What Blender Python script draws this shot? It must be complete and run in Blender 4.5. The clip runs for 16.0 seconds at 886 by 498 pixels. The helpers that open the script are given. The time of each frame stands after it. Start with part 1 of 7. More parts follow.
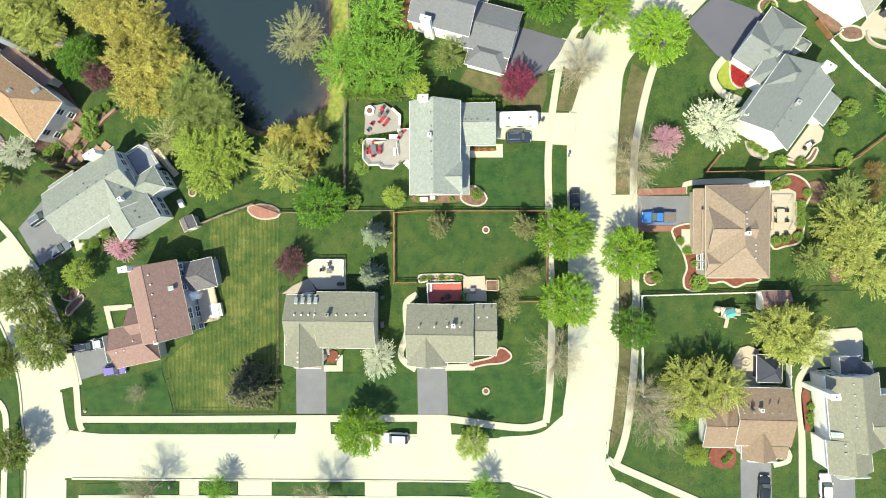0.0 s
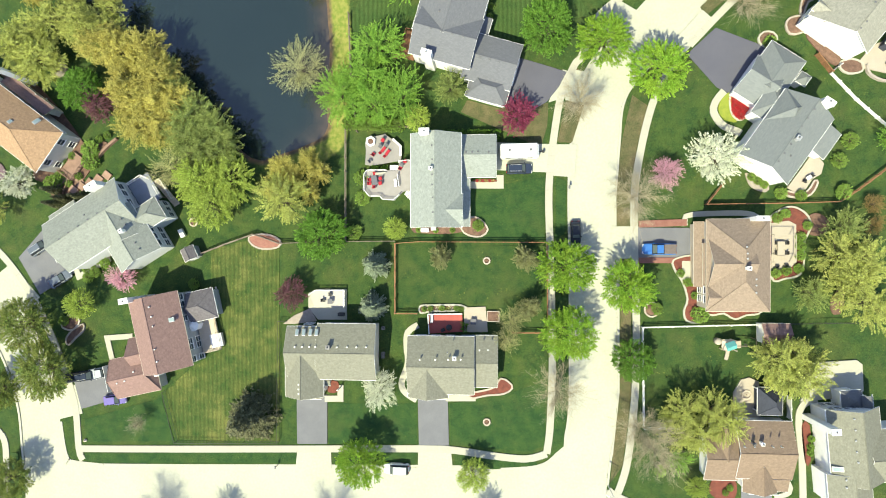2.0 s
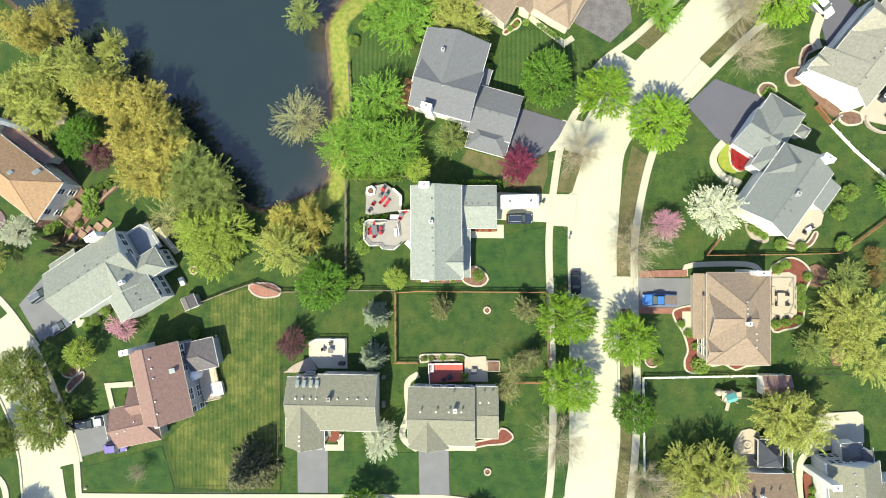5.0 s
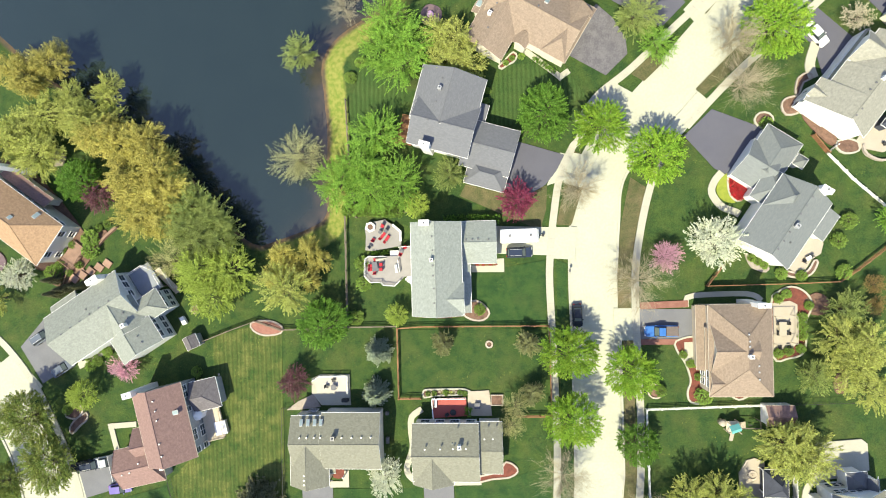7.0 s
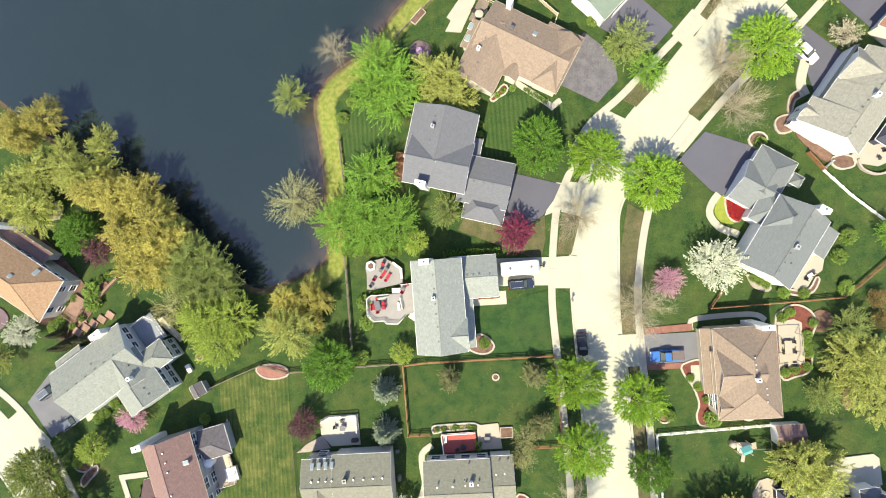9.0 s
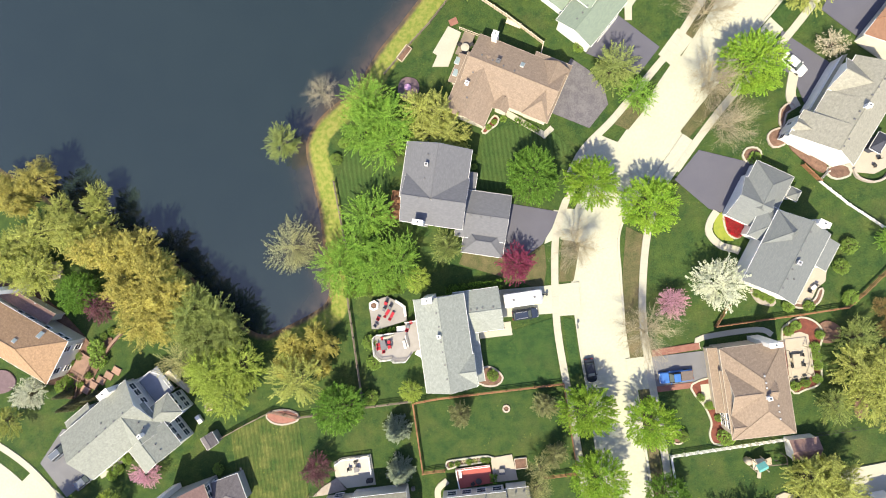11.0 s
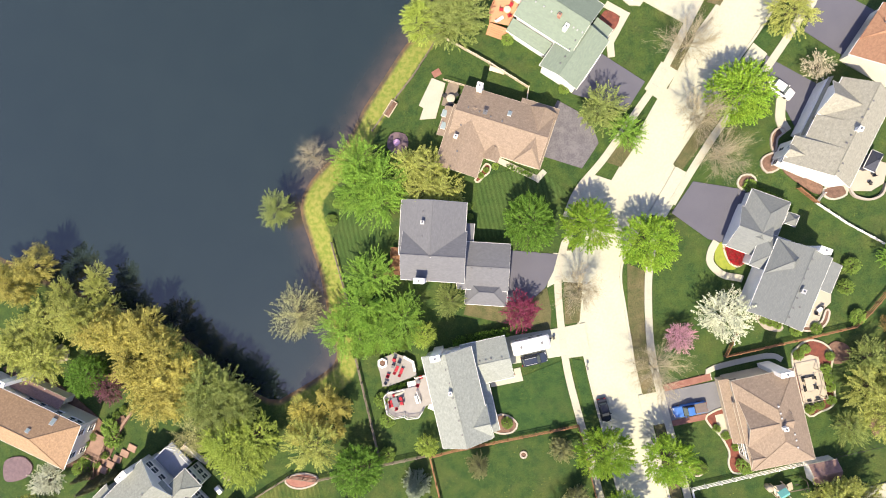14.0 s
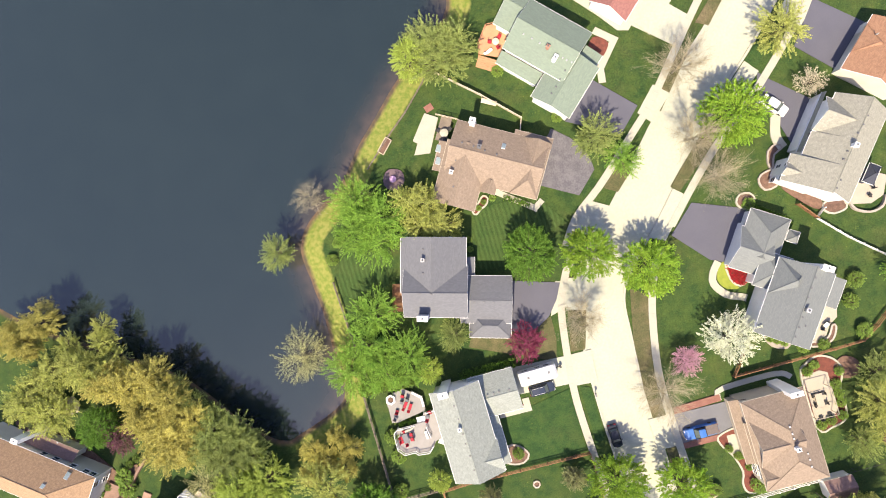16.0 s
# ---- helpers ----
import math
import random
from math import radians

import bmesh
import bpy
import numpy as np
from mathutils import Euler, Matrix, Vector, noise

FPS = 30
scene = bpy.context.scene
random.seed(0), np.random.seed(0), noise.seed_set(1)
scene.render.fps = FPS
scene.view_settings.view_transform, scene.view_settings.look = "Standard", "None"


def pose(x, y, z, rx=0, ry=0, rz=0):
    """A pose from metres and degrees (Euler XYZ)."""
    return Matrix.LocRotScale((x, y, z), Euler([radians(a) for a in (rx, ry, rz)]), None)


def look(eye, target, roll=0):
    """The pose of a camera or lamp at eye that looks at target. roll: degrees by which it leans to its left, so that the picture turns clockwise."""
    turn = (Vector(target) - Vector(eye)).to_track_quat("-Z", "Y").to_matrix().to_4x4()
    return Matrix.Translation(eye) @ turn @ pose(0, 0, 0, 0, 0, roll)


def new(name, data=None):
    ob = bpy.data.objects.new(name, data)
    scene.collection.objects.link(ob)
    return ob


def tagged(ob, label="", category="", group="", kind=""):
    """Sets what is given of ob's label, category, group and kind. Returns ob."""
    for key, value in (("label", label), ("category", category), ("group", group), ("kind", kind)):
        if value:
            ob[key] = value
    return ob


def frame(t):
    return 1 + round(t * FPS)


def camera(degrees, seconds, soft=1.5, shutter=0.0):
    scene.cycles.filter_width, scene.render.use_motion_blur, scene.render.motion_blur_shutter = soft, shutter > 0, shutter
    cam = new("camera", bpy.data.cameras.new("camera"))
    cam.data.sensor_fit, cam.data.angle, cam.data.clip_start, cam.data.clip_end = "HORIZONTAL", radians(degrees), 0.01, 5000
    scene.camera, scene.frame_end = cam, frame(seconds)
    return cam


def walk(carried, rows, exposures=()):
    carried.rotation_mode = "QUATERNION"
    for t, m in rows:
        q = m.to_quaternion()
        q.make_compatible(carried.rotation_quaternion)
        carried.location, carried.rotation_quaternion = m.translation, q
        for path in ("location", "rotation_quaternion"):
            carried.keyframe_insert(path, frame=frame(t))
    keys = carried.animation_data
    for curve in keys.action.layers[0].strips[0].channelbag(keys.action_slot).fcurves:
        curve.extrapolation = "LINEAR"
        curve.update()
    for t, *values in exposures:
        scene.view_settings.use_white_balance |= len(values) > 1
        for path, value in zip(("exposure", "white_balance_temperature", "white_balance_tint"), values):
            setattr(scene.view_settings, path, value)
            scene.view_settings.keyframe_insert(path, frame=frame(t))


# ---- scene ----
cam = camera(78.0, 16.0, soft=1.02)
# seconds, place in metres, turn in degrees
PATH = [
    (0.0, 9.15, 1.67, 97.13, -0.33, 4.74, 0.33),
    (0.5, 9.07, 2.93, 97.14, -0.28, 4.72, 0.33),
    (1.0, 8.99, 4.17, 97.16, -0.24, 4.69, 0.33),
    (1.5, 8.89, 5.53, 97.16, -0.21, 4.66, 0.32),
    (2.0, 8.81, 6.89, 97.19, -0.18, 4.64, 0.33),
    (2.5, 8.82, 8.31, 97.19, -0.17, 4.64, 0.32),
    (3.0, 8.79, 9.73, 97.16, -0.18, 4.64, 0.33),
    (3.5, 8.75, 11.15, 97.16, -0.16, 4.62, 0.31),
    (4.0, 8.72, 12.54, 97.17, -0.13, 4.61, 0.30),
    (6.5, 8.55, 19.84, 97.28, 0.05, 4.57, -0.56),
    (7.0, 8.60, 21.33, 97.28, 0.03, 4.58, -1.05),
    (7.5, 8.61, 22.87, 97.29, 0.02, 4.57, -1.54),
    (8.0, 8.62, 24.38, 97.27, -0.01, 4.56, -2.13),
    (8.5, 8.65, 25.88, 97.29, -0.03, 4.55, -2.99),
    (9.0, 8.76, 27.34, 97.28, -0.07, 4.57, -4.13),
    (11.5, 9.50, 34.80, 97.16, -0.29, 4.58, -8.86),
    (12.0, 9.78, 36.32, 97.18, -0.37, 4.62, -9.71),
    (12.5, 10.08, 37.89, 97.14, -0.48, 4.64, -10.61),
    (13.0, 10.33, 39.53, 97.09, -0.64, 4.62, -11.46),
    (13.5, 10.58, 41.21, 97.01, -0.79, 4.57, -12.37),
    (14.0, 10.91, 42.85, 96.95, -0.92, 4.56, -13.10),
    (14.5, 11.35, 44.35, 96.98, -1.03, 4.62, -13.79),
    (15.0, 11.87, 45.75, 96.99, -1.08, 4.73, -14.58),
    (15.5, 12.45, 47.08, 96.94, -1.10, 4.85, -15.45),
    (16.0, 13.03, 48.38, 96.87, -1.10, 4.98, -16.31),
]
EXPOSURE = 0.83
# the clip's camera drifts from a greener to a rosier picture
BALANCE = [(0.0, EXPOSURE, 6350, 15), (4.0, EXPOSURE, 6350, 16), (8.0, EXPOSURE, 6400, 22), (12.0, EXPOSURE + 0.02, 6530, 29), (16.0, EXPOSURE + 0.05, 6630, 33)]
walk(cam, [(t, pose(x, y, z, rx, ry, rz)) for t, x, y, z, rx, ry, rz in PATH], BALANCE)

# ---- daylight ----
SUN_ELEVATION, SUN_HEADING = 54.0, 206.0   # degrees; heading clockwise from +y
world = bpy.data.worlds.new("sky")
scene.world = world
world.use_nodes = True
sky = world.node_tree.nodes.new("ShaderNodeTexSky")
sky.sky_type = "NISHITA"
sky.sun_disc = False
sky.dust_density = 0.8
sky.sun_elevation = radians(SUN_ELEVATION)
sky.sun_rotation = radians(SUN_HEADING)
background = world.node_tree.nodes["Background"]
background.inputs["Strength"].default_value = 0.14
world.node_tree.links.new(sky.outputs[0], background.inputs["Color"])
sun = new("sun", bpy.data.lights.new("sun", "SUN"))
sun.data.energy, sun.data.angle, sun.data.color = 4.7, radians(0.8), (0.98, 0.97, 0.65)
sx = math.sin(radians(SUN_HEADING)) * math.cos(radians(SUN_ELEVATION))
sy = math.cos(radians(SUN_HEADING)) * math.cos(radians(SUN_ELEVATION))
sun.matrix_world = look((sx * 300, sy * 300, math.sin(radians(SUN_ELEVATION)) * 300), (0, 0, 0))

# ---- materials ----
def material(name, colour, other=None, rough=0.8, scale=1.0, fine=12.0, spread=0.5, metal=0.0, bump=0.0, vary=0.0, island=0.0, sheen=0.0, light=0.0):
    """A surface of two colours mixed by coarse and fine noise at real size; vary: brightness by object, island: by piece."""
    m = bpy.data.materials.new(name)
    m.use_nodes = True
    t = m.node_tree
    n, link = t.nodes, t.links.new
    shader = n["Principled BSDF"]
    shader.inputs["Roughness"].default_value = rough
    shader.inputs["Metallic"].default_value = metal
    shader.inputs["Specular IOR Level"].default_value = 0.25
    place = n.new("ShaderNodeTexCoord").outputs["Object"]
    other = other or tuple(c * 0.75 for c in colour)
    coarse = n.new("ShaderNodeTexNoise")
    coarse.inputs["Scale"].default_value, coarse.inputs["Detail"].default_value = scale, 5
    grain = n.new("ShaderNodeTexNoise")
    grain.inputs["Scale"].default_value, grain.inputs["Detail"].default_value = fine, 3
    link(place, coarse.inputs["Vector"])
    link(place, grain.inputs["Vector"])
    both = n.new("ShaderNodeMath")
    both.operation = "ADD"
    link(coarse.outputs["Fac"], both.inputs[0])
    link(grain.outputs["Fac"], both.inputs[1])
    ramp = n.new("ShaderNodeMapRange")
    ramp.inputs["From Min"].default_value, ramp.inputs["From Max"].default_value = 1.0 - spread / 2, 1.0 + spread / 2
    link(both.outputs[0], ramp.inputs["Value"])
    mix = n.new("ShaderNodeMix")
    mix.data_type = "RGBA"
    mix.inputs["A"].default_value, mix.inputs["B"].default_value = (*colour, 1), (*other, 1)
    link(ramp.outputs["Result"], mix.inputs["Factor"])
    out = mix.outputs["Result"]
    for amount, node, key in ((vary, "ShaderNodeObjectInfo", "Random"), (island, "ShaderNodeNewGeometry", "Random Per Island")):
        if amount:
            hue = n.new("ShaderNodeHueSaturation")
            spread_of = n.new("ShaderNodeMapRange")
            spread_of.inputs["To Min"].default_value, spread_of.inputs["To Max"].default_value = 1 - amount, 1 + amount
            link(n.new(node).outputs[key], spread_of.inputs["Value"])
            link(spread_of.outputs["Result"], hue.inputs["Value"])
            link(out, hue.inputs["Color"])
            out = hue.outputs["Color"]
    link(out, shader.inputs["Base Color"])
    if bump:
        relief = n.new("ShaderNodeBump")
        relief.inputs["Strength"].default_value, relief.inputs["Distance"].default_value = 0.6, bump
        link(both.outputs[0], relief.inputs["Height"])
        link(relief.outputs["Normal"], shader.inputs["Normal"])
    if light:
        leaf = n.new("ShaderNodeBsdfTranslucent")
        link(out, leaf.inputs["Color"])
        blend = n.new("ShaderNodeMixShader")
        blend.inputs[0].default_value = light
        link(shader.outputs[0], blend.inputs[1])
        link(leaf.outputs[0], blend.inputs[2])
        link(blend.outputs[0], n["Material Output"].inputs["Surface"])
    return m


def striped(m, turn, width, strength):
    """Adds mown or laid bands across a material, at an angle in degrees and a width in metres."""
    t = m.node_tree
    n, link = t.nodes, t.links.new
    shader = n["Principled BSDF"]
    base = shader.inputs["Base Color"].links[0].from_socket
    mapping = n.new("ShaderNodeMapping")
    mapping.inputs["Rotation"].default_value = (0, 0, radians(turn))
    link(n.new("ShaderNodeTexCoord").outputs["Object"], mapping.inputs["Vector"])
    wave = n.new("ShaderNodeTexWave")
    wave.inputs["Scale"].default_value = 0.314 / width
    wave.inputs["Distortion"].default_value, wave.inputs["Detail"].default_value, wave.inputs["Detail Scale"].default_value = 2.2, 4, 0.8
    link(mapping.outputs[0], wave.inputs["Vector"])
    amount = n.new("ShaderNodeMapRange")
    amount.inputs["To Min"].default_value, amount.inputs["To Max"].default_value = 1 - strength, 1 + strength
    link(wave.outputs["Fac"], amount.inputs["Value"])
    hue = n.new("ShaderNodeHueSaturation")
    link(amount.outputs["Result"], hue.inputs["Value"])
    link(base, hue.inputs["Color"])
    link(hue.outputs["Color"], shader.inputs["Base Color"])
    return m


def grass(name, low, high, dry, weeds=0.0, worn=0.5):
    """Turf: two greens in blotches, dry patches, a fine blade grain with relief, and paler weeds as a share of small spots."""
    m = bpy.data.materials.new(name)
    m.use_nodes = True
    t = m.node_tree
    n, link = t.nodes, t.links.new
    shader = n["Principled BSDF"]
    shader.inputs["Roughness"].default_value, shader.inputs["Specular IOR Level"].default_value = 0.95, 0.15
    place = n.new("ShaderNodeTexCoord").outputs["Object"]

    def spots(scale, detail, lo, hi, to_lo=0.0, to_hi=1.0, rough=0.6):
        tex = n.new("ShaderNodeTexNoise")
        tex.inputs["Scale"].default_value, tex.inputs["Detail"].default_value, tex.inputs["Roughness"].default_value = scale, detail, rough
        link(place, tex.inputs["Vector"])
        span = n.new("ShaderNodeMapRange")
        for key, value in (("From Min", lo), ("From Max", hi), ("To Min", to_lo), ("To Max", to_hi)):
            span.inputs[key].default_value = value
        link(tex.outputs["Fac"], span.inputs["Value"])
        return span.outputs["Result"]

    def blend(a, b, factor):
        mix = n.new("ShaderNodeMix")
        mix.data_type = "RGBA"
        for key, value in (("A", a), ("B", b)):
            if isinstance(value, tuple):
                mix.inputs[key].default_value = (*value, 1)
            else:
                link(value, mix.inputs[key])
        link(factor, mix.inputs["Factor"])
        return mix.outputs["Result"]

    tone = blend(low, high, spots(0.45, 7, 0.36, 0.64, rough=0.65))
    tone = blend(tone, dry, spots(0.13, 9, 0.5, 0.74, 0.0, worn, 0.72))
    if weeds:
        cells = n.new("ShaderNodeTexVoronoi")
        cells.inputs["Scale"].default_value = 1.7
        link(place, cells.inputs["Vector"])
        dot = n.new("ShaderNodeMapRange")
        for key, value in (("From Min", 0.24), ("From Max", 0.08), ("To Max", weeds)):
            dot.inputs[key].default_value = value
        link(cells.outputs["Distance"], dot.inputs["Value"])
        some = n.new("ShaderNodeMath")
        some.operation = "MULTIPLY"
        link(dot.outputs["Result"], some.inputs[0])
        link(spots(0.3, 4, 0.5, 0.6), some.inputs[1])
        tone = blend(tone, (0.24, 0.25, 0.05), some.outputs[0])
    blades = spots(6.0, 6, 0.3, 0.7, 0.5, 1.5, 0.75)
    hue = n.new("ShaderNodeHueSaturation")
    link(blades, hue.inputs["Value"])
    link(tone, hue.inputs["Color"])
    link(hue.outputs["Color"], shader.inputs["Base Color"])
    relief = n.new("ShaderNodeBump")
    relief.inputs["Strength"].default_value, relief.inputs["Distance"].default_value = 0.7, 0.06
    link(blades, relief.inputs["Height"])
    link(relief.outputs["Normal"], shader.inputs["Normal"])
    return m


GRASS = grass("grass", (0.026, 0.059, 0.018), (0.055, 0.09, 0.022), (0.11, 0.112, 0.036), 0.3, 0.62)
LAWN_DARK = grass("lawn_dark", (0.02, 0.055, 0.018), (0.042, 0.084, 0.022), (0.088, 0.105, 0.032), 0.2, 0.5)
LAWN_MOWN = striped(striped(grass("lawn_mown", (0.036, 0.072, 0.018), (0.085, 0.105, 0.028), (0.19, 0.185, 0.055), 0.5, 0.85), 0, 0.8, 0.14), 3, 0.31, 0.1)
LAWN_BACK = grass("lawn_back", (0.024, 0.058, 0.018), (0.052, 0.086, 0.022), (0.105, 0.106, 0.036), 0.5)
LAWN_STRIPES = striped(grass("lawn_stripes", (0.036, 0.074, 0.02), (0.054, 0.092, 0.025), (0.085, 0.1, 0.034), 0.1, 0.3), 0, 0.8, 0.16)
LAWN_DRY = grass("lawn_dry", (0.07, 0.08, 0.033), (0.125, 0.11, 0.055), (0.2, 0.15, 0.09), 0.2, 1.0)
FLOWERS = material("tulips", (0.42, 0.015, 0.025), (0.16, 0.03, 0.02), 0.8, 1.5, 9.0, 0.9, bump=0.05)
GROUND_COVER = material("ground_cover", (0.25, 0.28, 0.04), (0.17, 0.22, 0.03), 0.9, 1.5, 9.0, bump=0.04)
MULCH_PURPLE = material("mulch_purple", (0.17, 0.12, 0.13), (0.12, 0.085, 0.095), 0.95, 1.5, 14.0, bump=0.03)
PAVING_WARM = material("warm_paving", (0.416, 0.368, 0.288), (0.360, 0.312, 0.248), 0.85, 0.6, 6.0, 0.8)


def grounded():
    """The ground: grass that turns to yellowed bank and to wet mud by the distance to the pond."""
    g = GRASS.copy()
    g.name = "ground"
    t = g.node_tree
    n, link = t.nodes, t.links.new
    shader = n["Principled BSDF"]
    out = shader.inputs["Base Color"].links[0].from_socket
    place = n.new("ShaderNodeTexCoord").outputs["Object"]
    for key, a, b, scale in (("shore", (0.15, 0.2, 0.035, 1), (0.25, 0.25, 0.065, 1), 1.3), ("mud", (0.14, 0.09, 0.055, 1), (0.085, 0.07, 0.048, 1), 0.8)):
        spots = n.new("ShaderNodeTexNoise")
        spots.inputs["Scale"].default_value, spots.inputs["Detail"].default_value = scale, 8
        link(place, spots.inputs["Vector"])
        tone = n.new("ShaderNodeMix")
        tone.data_type = "RGBA"
        tone.inputs["A"].default_value, tone.inputs["B"].default_value = a, b
        sharper = n.new("ShaderNodeMapRange")
        sharper.inputs["From Min"].default_value, sharper.inputs["From Max"].default_value = 0.4, 0.62
        link(spots.outputs["Fac"], sharper.inputs["Value"])
        link(sharper.outputs["Result"], tone.inputs["Factor"])
        where = n.new("ShaderNodeAttribute")
        where.attribute_name = key
        ragged = n.new("ShaderNodeMath")
        ragged.operation = "MULTIPLY_ADD"
        ragged.inputs[1].default_value = 1.6
        link(where.outputs["Fac"], ragged.inputs[0])
        shift = n.new("ShaderNodeMath")
        shift.operation = "SUBTRACT"
        link(spots.outputs["Fac"], shift.inputs[0])
        shift.inputs[1].default_value = 0.85
        link(shift.outputs[0], ragged.inputs[2])
        ragged.use_clamp = True
        mix = n.new("ShaderNodeMix")
        mix.data_type = "RGBA"
        link(ragged.outputs[0], mix.inputs["Factor"])
        link(out, mix.inputs["A"])
        link(tone.outputs["Result"], mix.inputs["B"])
        out = mix.outputs["Result"]
    link(out, shader.inputs["Base Color"])
    return g


GROUND = grounded()
MULCH = material("mulch", (0.2, 0.065, 0.045), (0.11, 0.04, 0.03), 0.95, 1.5, 14.0, bump=0.04)
MULCH_BROWN = material("mulch_brown", (0.2, 0.12, 0.085), (0.1, 0.06, 0.045), 0.95, 1.5, 14.0, bump=0.04)
CONCRETE = material("concrete", (0.432, 0.432, 0.337), (0.37, 0.37, 0.29), 0.85, 0.16, 2.4, 0.6, bump=0.004)
PAVING = material("paving", (0.42, 0.405, 0.325), (0.355, 0.342, 0.275), 0.85, 0.6, 6.0, 0.8)
JOINT = material("joint", (0.36, 0.355, 0.3), None, 0.9, 1.0)
KERB = material("kerb", (0.42, 0.41, 0.335), (0.37, 0.36, 0.295), 0.85, 0.5, 6.0)
ASPHALT = material("asphalt", (0.13, 0.132, 0.142), (0.175, 0.177, 0.187), 0.9, 0.35, 9.0, 0.7, bump=0.006)
ASPHALT_NEW = material("asphalt_sealed", (0.088, 0.088, 0.112), (0.107, 0.107, 0.13), 0.8, 0.3, 9.0, 0.7)
ASPHALT_WORN = material("asphalt_worn", (0.1, 0.095, 0.105), (0.155, 0.147, 0.155), 0.9, 0.7, 5.0, 0.4)
BRICK_PAVING = material("brick_paving", (0.221, 0.096, 0.074), (0.295, 0.148, 0.111), 0.9, 1.0, 10.0, vary=0.2)
WATER = material("water", (0.0135, 0.0232, 0.0228), (0.0155, 0.026, 0.0252), 0.035, 0.03, 0.2)
WATER.node_tree.nodes["Principled BSDF"].inputs["Specular IOR Level"].default_value = 0.9


def muddied():
    """Lets the brown bed show through the water by its depth, unevenly."""
    t = WATER.node_tree
    n, link = t.nodes, t.links.new
    shader = n["Principled BSDF"]
    base = shader.inputs["Base Color"].links[0].from_socket
    depth = n.new("ShaderNodeAttribute")
    depth.attribute_name = "shallow"
    silt = n.new("ShaderNodeTexNoise")
    silt.inputs["Scale"].default_value, silt.inputs["Detail"].default_value = 0.5, 5
    link(n.new("ShaderNodeTexCoord").outputs["Object"], silt.inputs["Vector"])
    share = n.new("ShaderNodeMath")
    share.operation, share.use_clamp = "MULTIPLY", True
    link(depth.outputs["Fac"], share.inputs[0])
    link(silt.outputs["Fac"], share.inputs[1])
    mix = n.new("ShaderNodeMix")
    mix.data_type = "RGBA"
    mix.inputs["B"].default_value = (0.11, 0.075, 0.055, 1)
    link(share.outputs[0], mix.inputs["Factor"])
    link(base, mix.inputs["A"])
    link(mix.outputs["Result"], shader.inputs["Base Color"])


muddied()
WHITE = material("white_paint", (0.8, 0.79, 0.76), (0.72, 0.71, 0.68), 0.6, 0.8, 9.0)
CREAM = material("cream_siding", (0.68, 0.64, 0.54), (0.6, 0.56, 0.47), 0.7, 0.6, 9.0)
PALE_SIDING = material("pale_grey_siding", (0.6, 0.62, 0.6), (0.53, 0.55, 0.53), 0.7, 0.6, 9.0)
GREY_SIDING = material("grey_siding", (0.36, 0.37, 0.36), (0.3, 0.31, 0.3), 0.7, 0.6, 9.0)
TAN_SIDING = material("tan_siding", (0.5, 0.44, 0.35), (0.44, 0.38, 0.3), 0.7, 0.6, 9.0)
BRICK_WALL = material("brick_wall", (0.33, 0.16, 0.11), (0.42, 0.24, 0.17), 0.9, 1.0, 14.0)
GLASS = material("window_glass", (0.035, 0.05, 0.06), (0.06, 0.075, 0.085), 0.08, 0.6)
SKYLIGHT = material("skylight_glass", (0.24, 0.31, 0.31), (0.3, 0.36, 0.36), 0.08, 0.6)
METAL = material("vent_metal", (0.12, 0.12, 0.125), (0.2, 0.2, 0.2), 0.5, 3.0, metal=0.3)
GALV = material("galvanised", (0.55, 0.55, 0.53), (0.45, 0.45, 0.44), 0.45, 3.0, metal=0.5)
WOOD = material("cedar_wood", (0.29, 0.145, 0.075), (0.2, 0.1, 0.052), 0.8, 0.8, 14.0, vary=0.15)
WOOD_GREY = material("weathered_wood", (0.22, 0.18, 0.14), (0.15, 0.122, 0.096), 0.85, 0.8, 14.0, vary=0.15)
WOOD_ROSE = material("rosy_wood", (0.33, 0.21, 0.155), (0.22, 0.14, 0.105), 0.85, 0.8, 14.0, vary=0.2)
WOOD_PALE = material("pale_wood", (0.58, 0.5, 0.38), (0.48, 0.4, 0.3), 0.8, 0.8, 14.0, vary=0.1)
DECK_RED = material("red_deck", (0.4, 0.1, 0.08), (0.33, 0.085, 0.07), 0.8, 0.8, 10.0, vary=0.06)
DECK_GREY = material("grey_deck", (0.29, 0.275, 0.255), (0.24, 0.225, 0.21), 0.8, 0.8, 10.0, vary=0.06)
DECK_BLUE = material("blue_grey_deck", (0.24, 0.26, 0.29), (0.2, 0.215, 0.24), 0.8, 0.8, 10.0, vary=0.06)
DECK_ORANGE = material("orange_deck", (0.52, 0.27, 0.15), (0.44, 0.22, 0.12), 0.8, 0.8, 10.0, vary=0.08)
DARK = material("dark_metal", (0.03, 0.03, 0.032), (0.05, 0.05, 0.05), 0.5, 2.0)
STONE = material("stone", (0.42, 0.37, 0.31), (0.33, 0.28, 0.23), 0.9, 2.0, 12.0, vary=0.2)
BARK = material("bark", (0.13, 0.1, 0.075), (0.08, 0.062, 0.048), 0.9, 3.0, 20.0)
BARK_TWIG = material("twig_bark", (0.4, 0.35, 0.23), (0.3, 0.26, 0.17), 0.9, 2.0, 12.0)
RED = material("red_fabric", (0.4, 0.03, 0.045), (0.32, 0.025, 0.035), 0.8, 2.0)


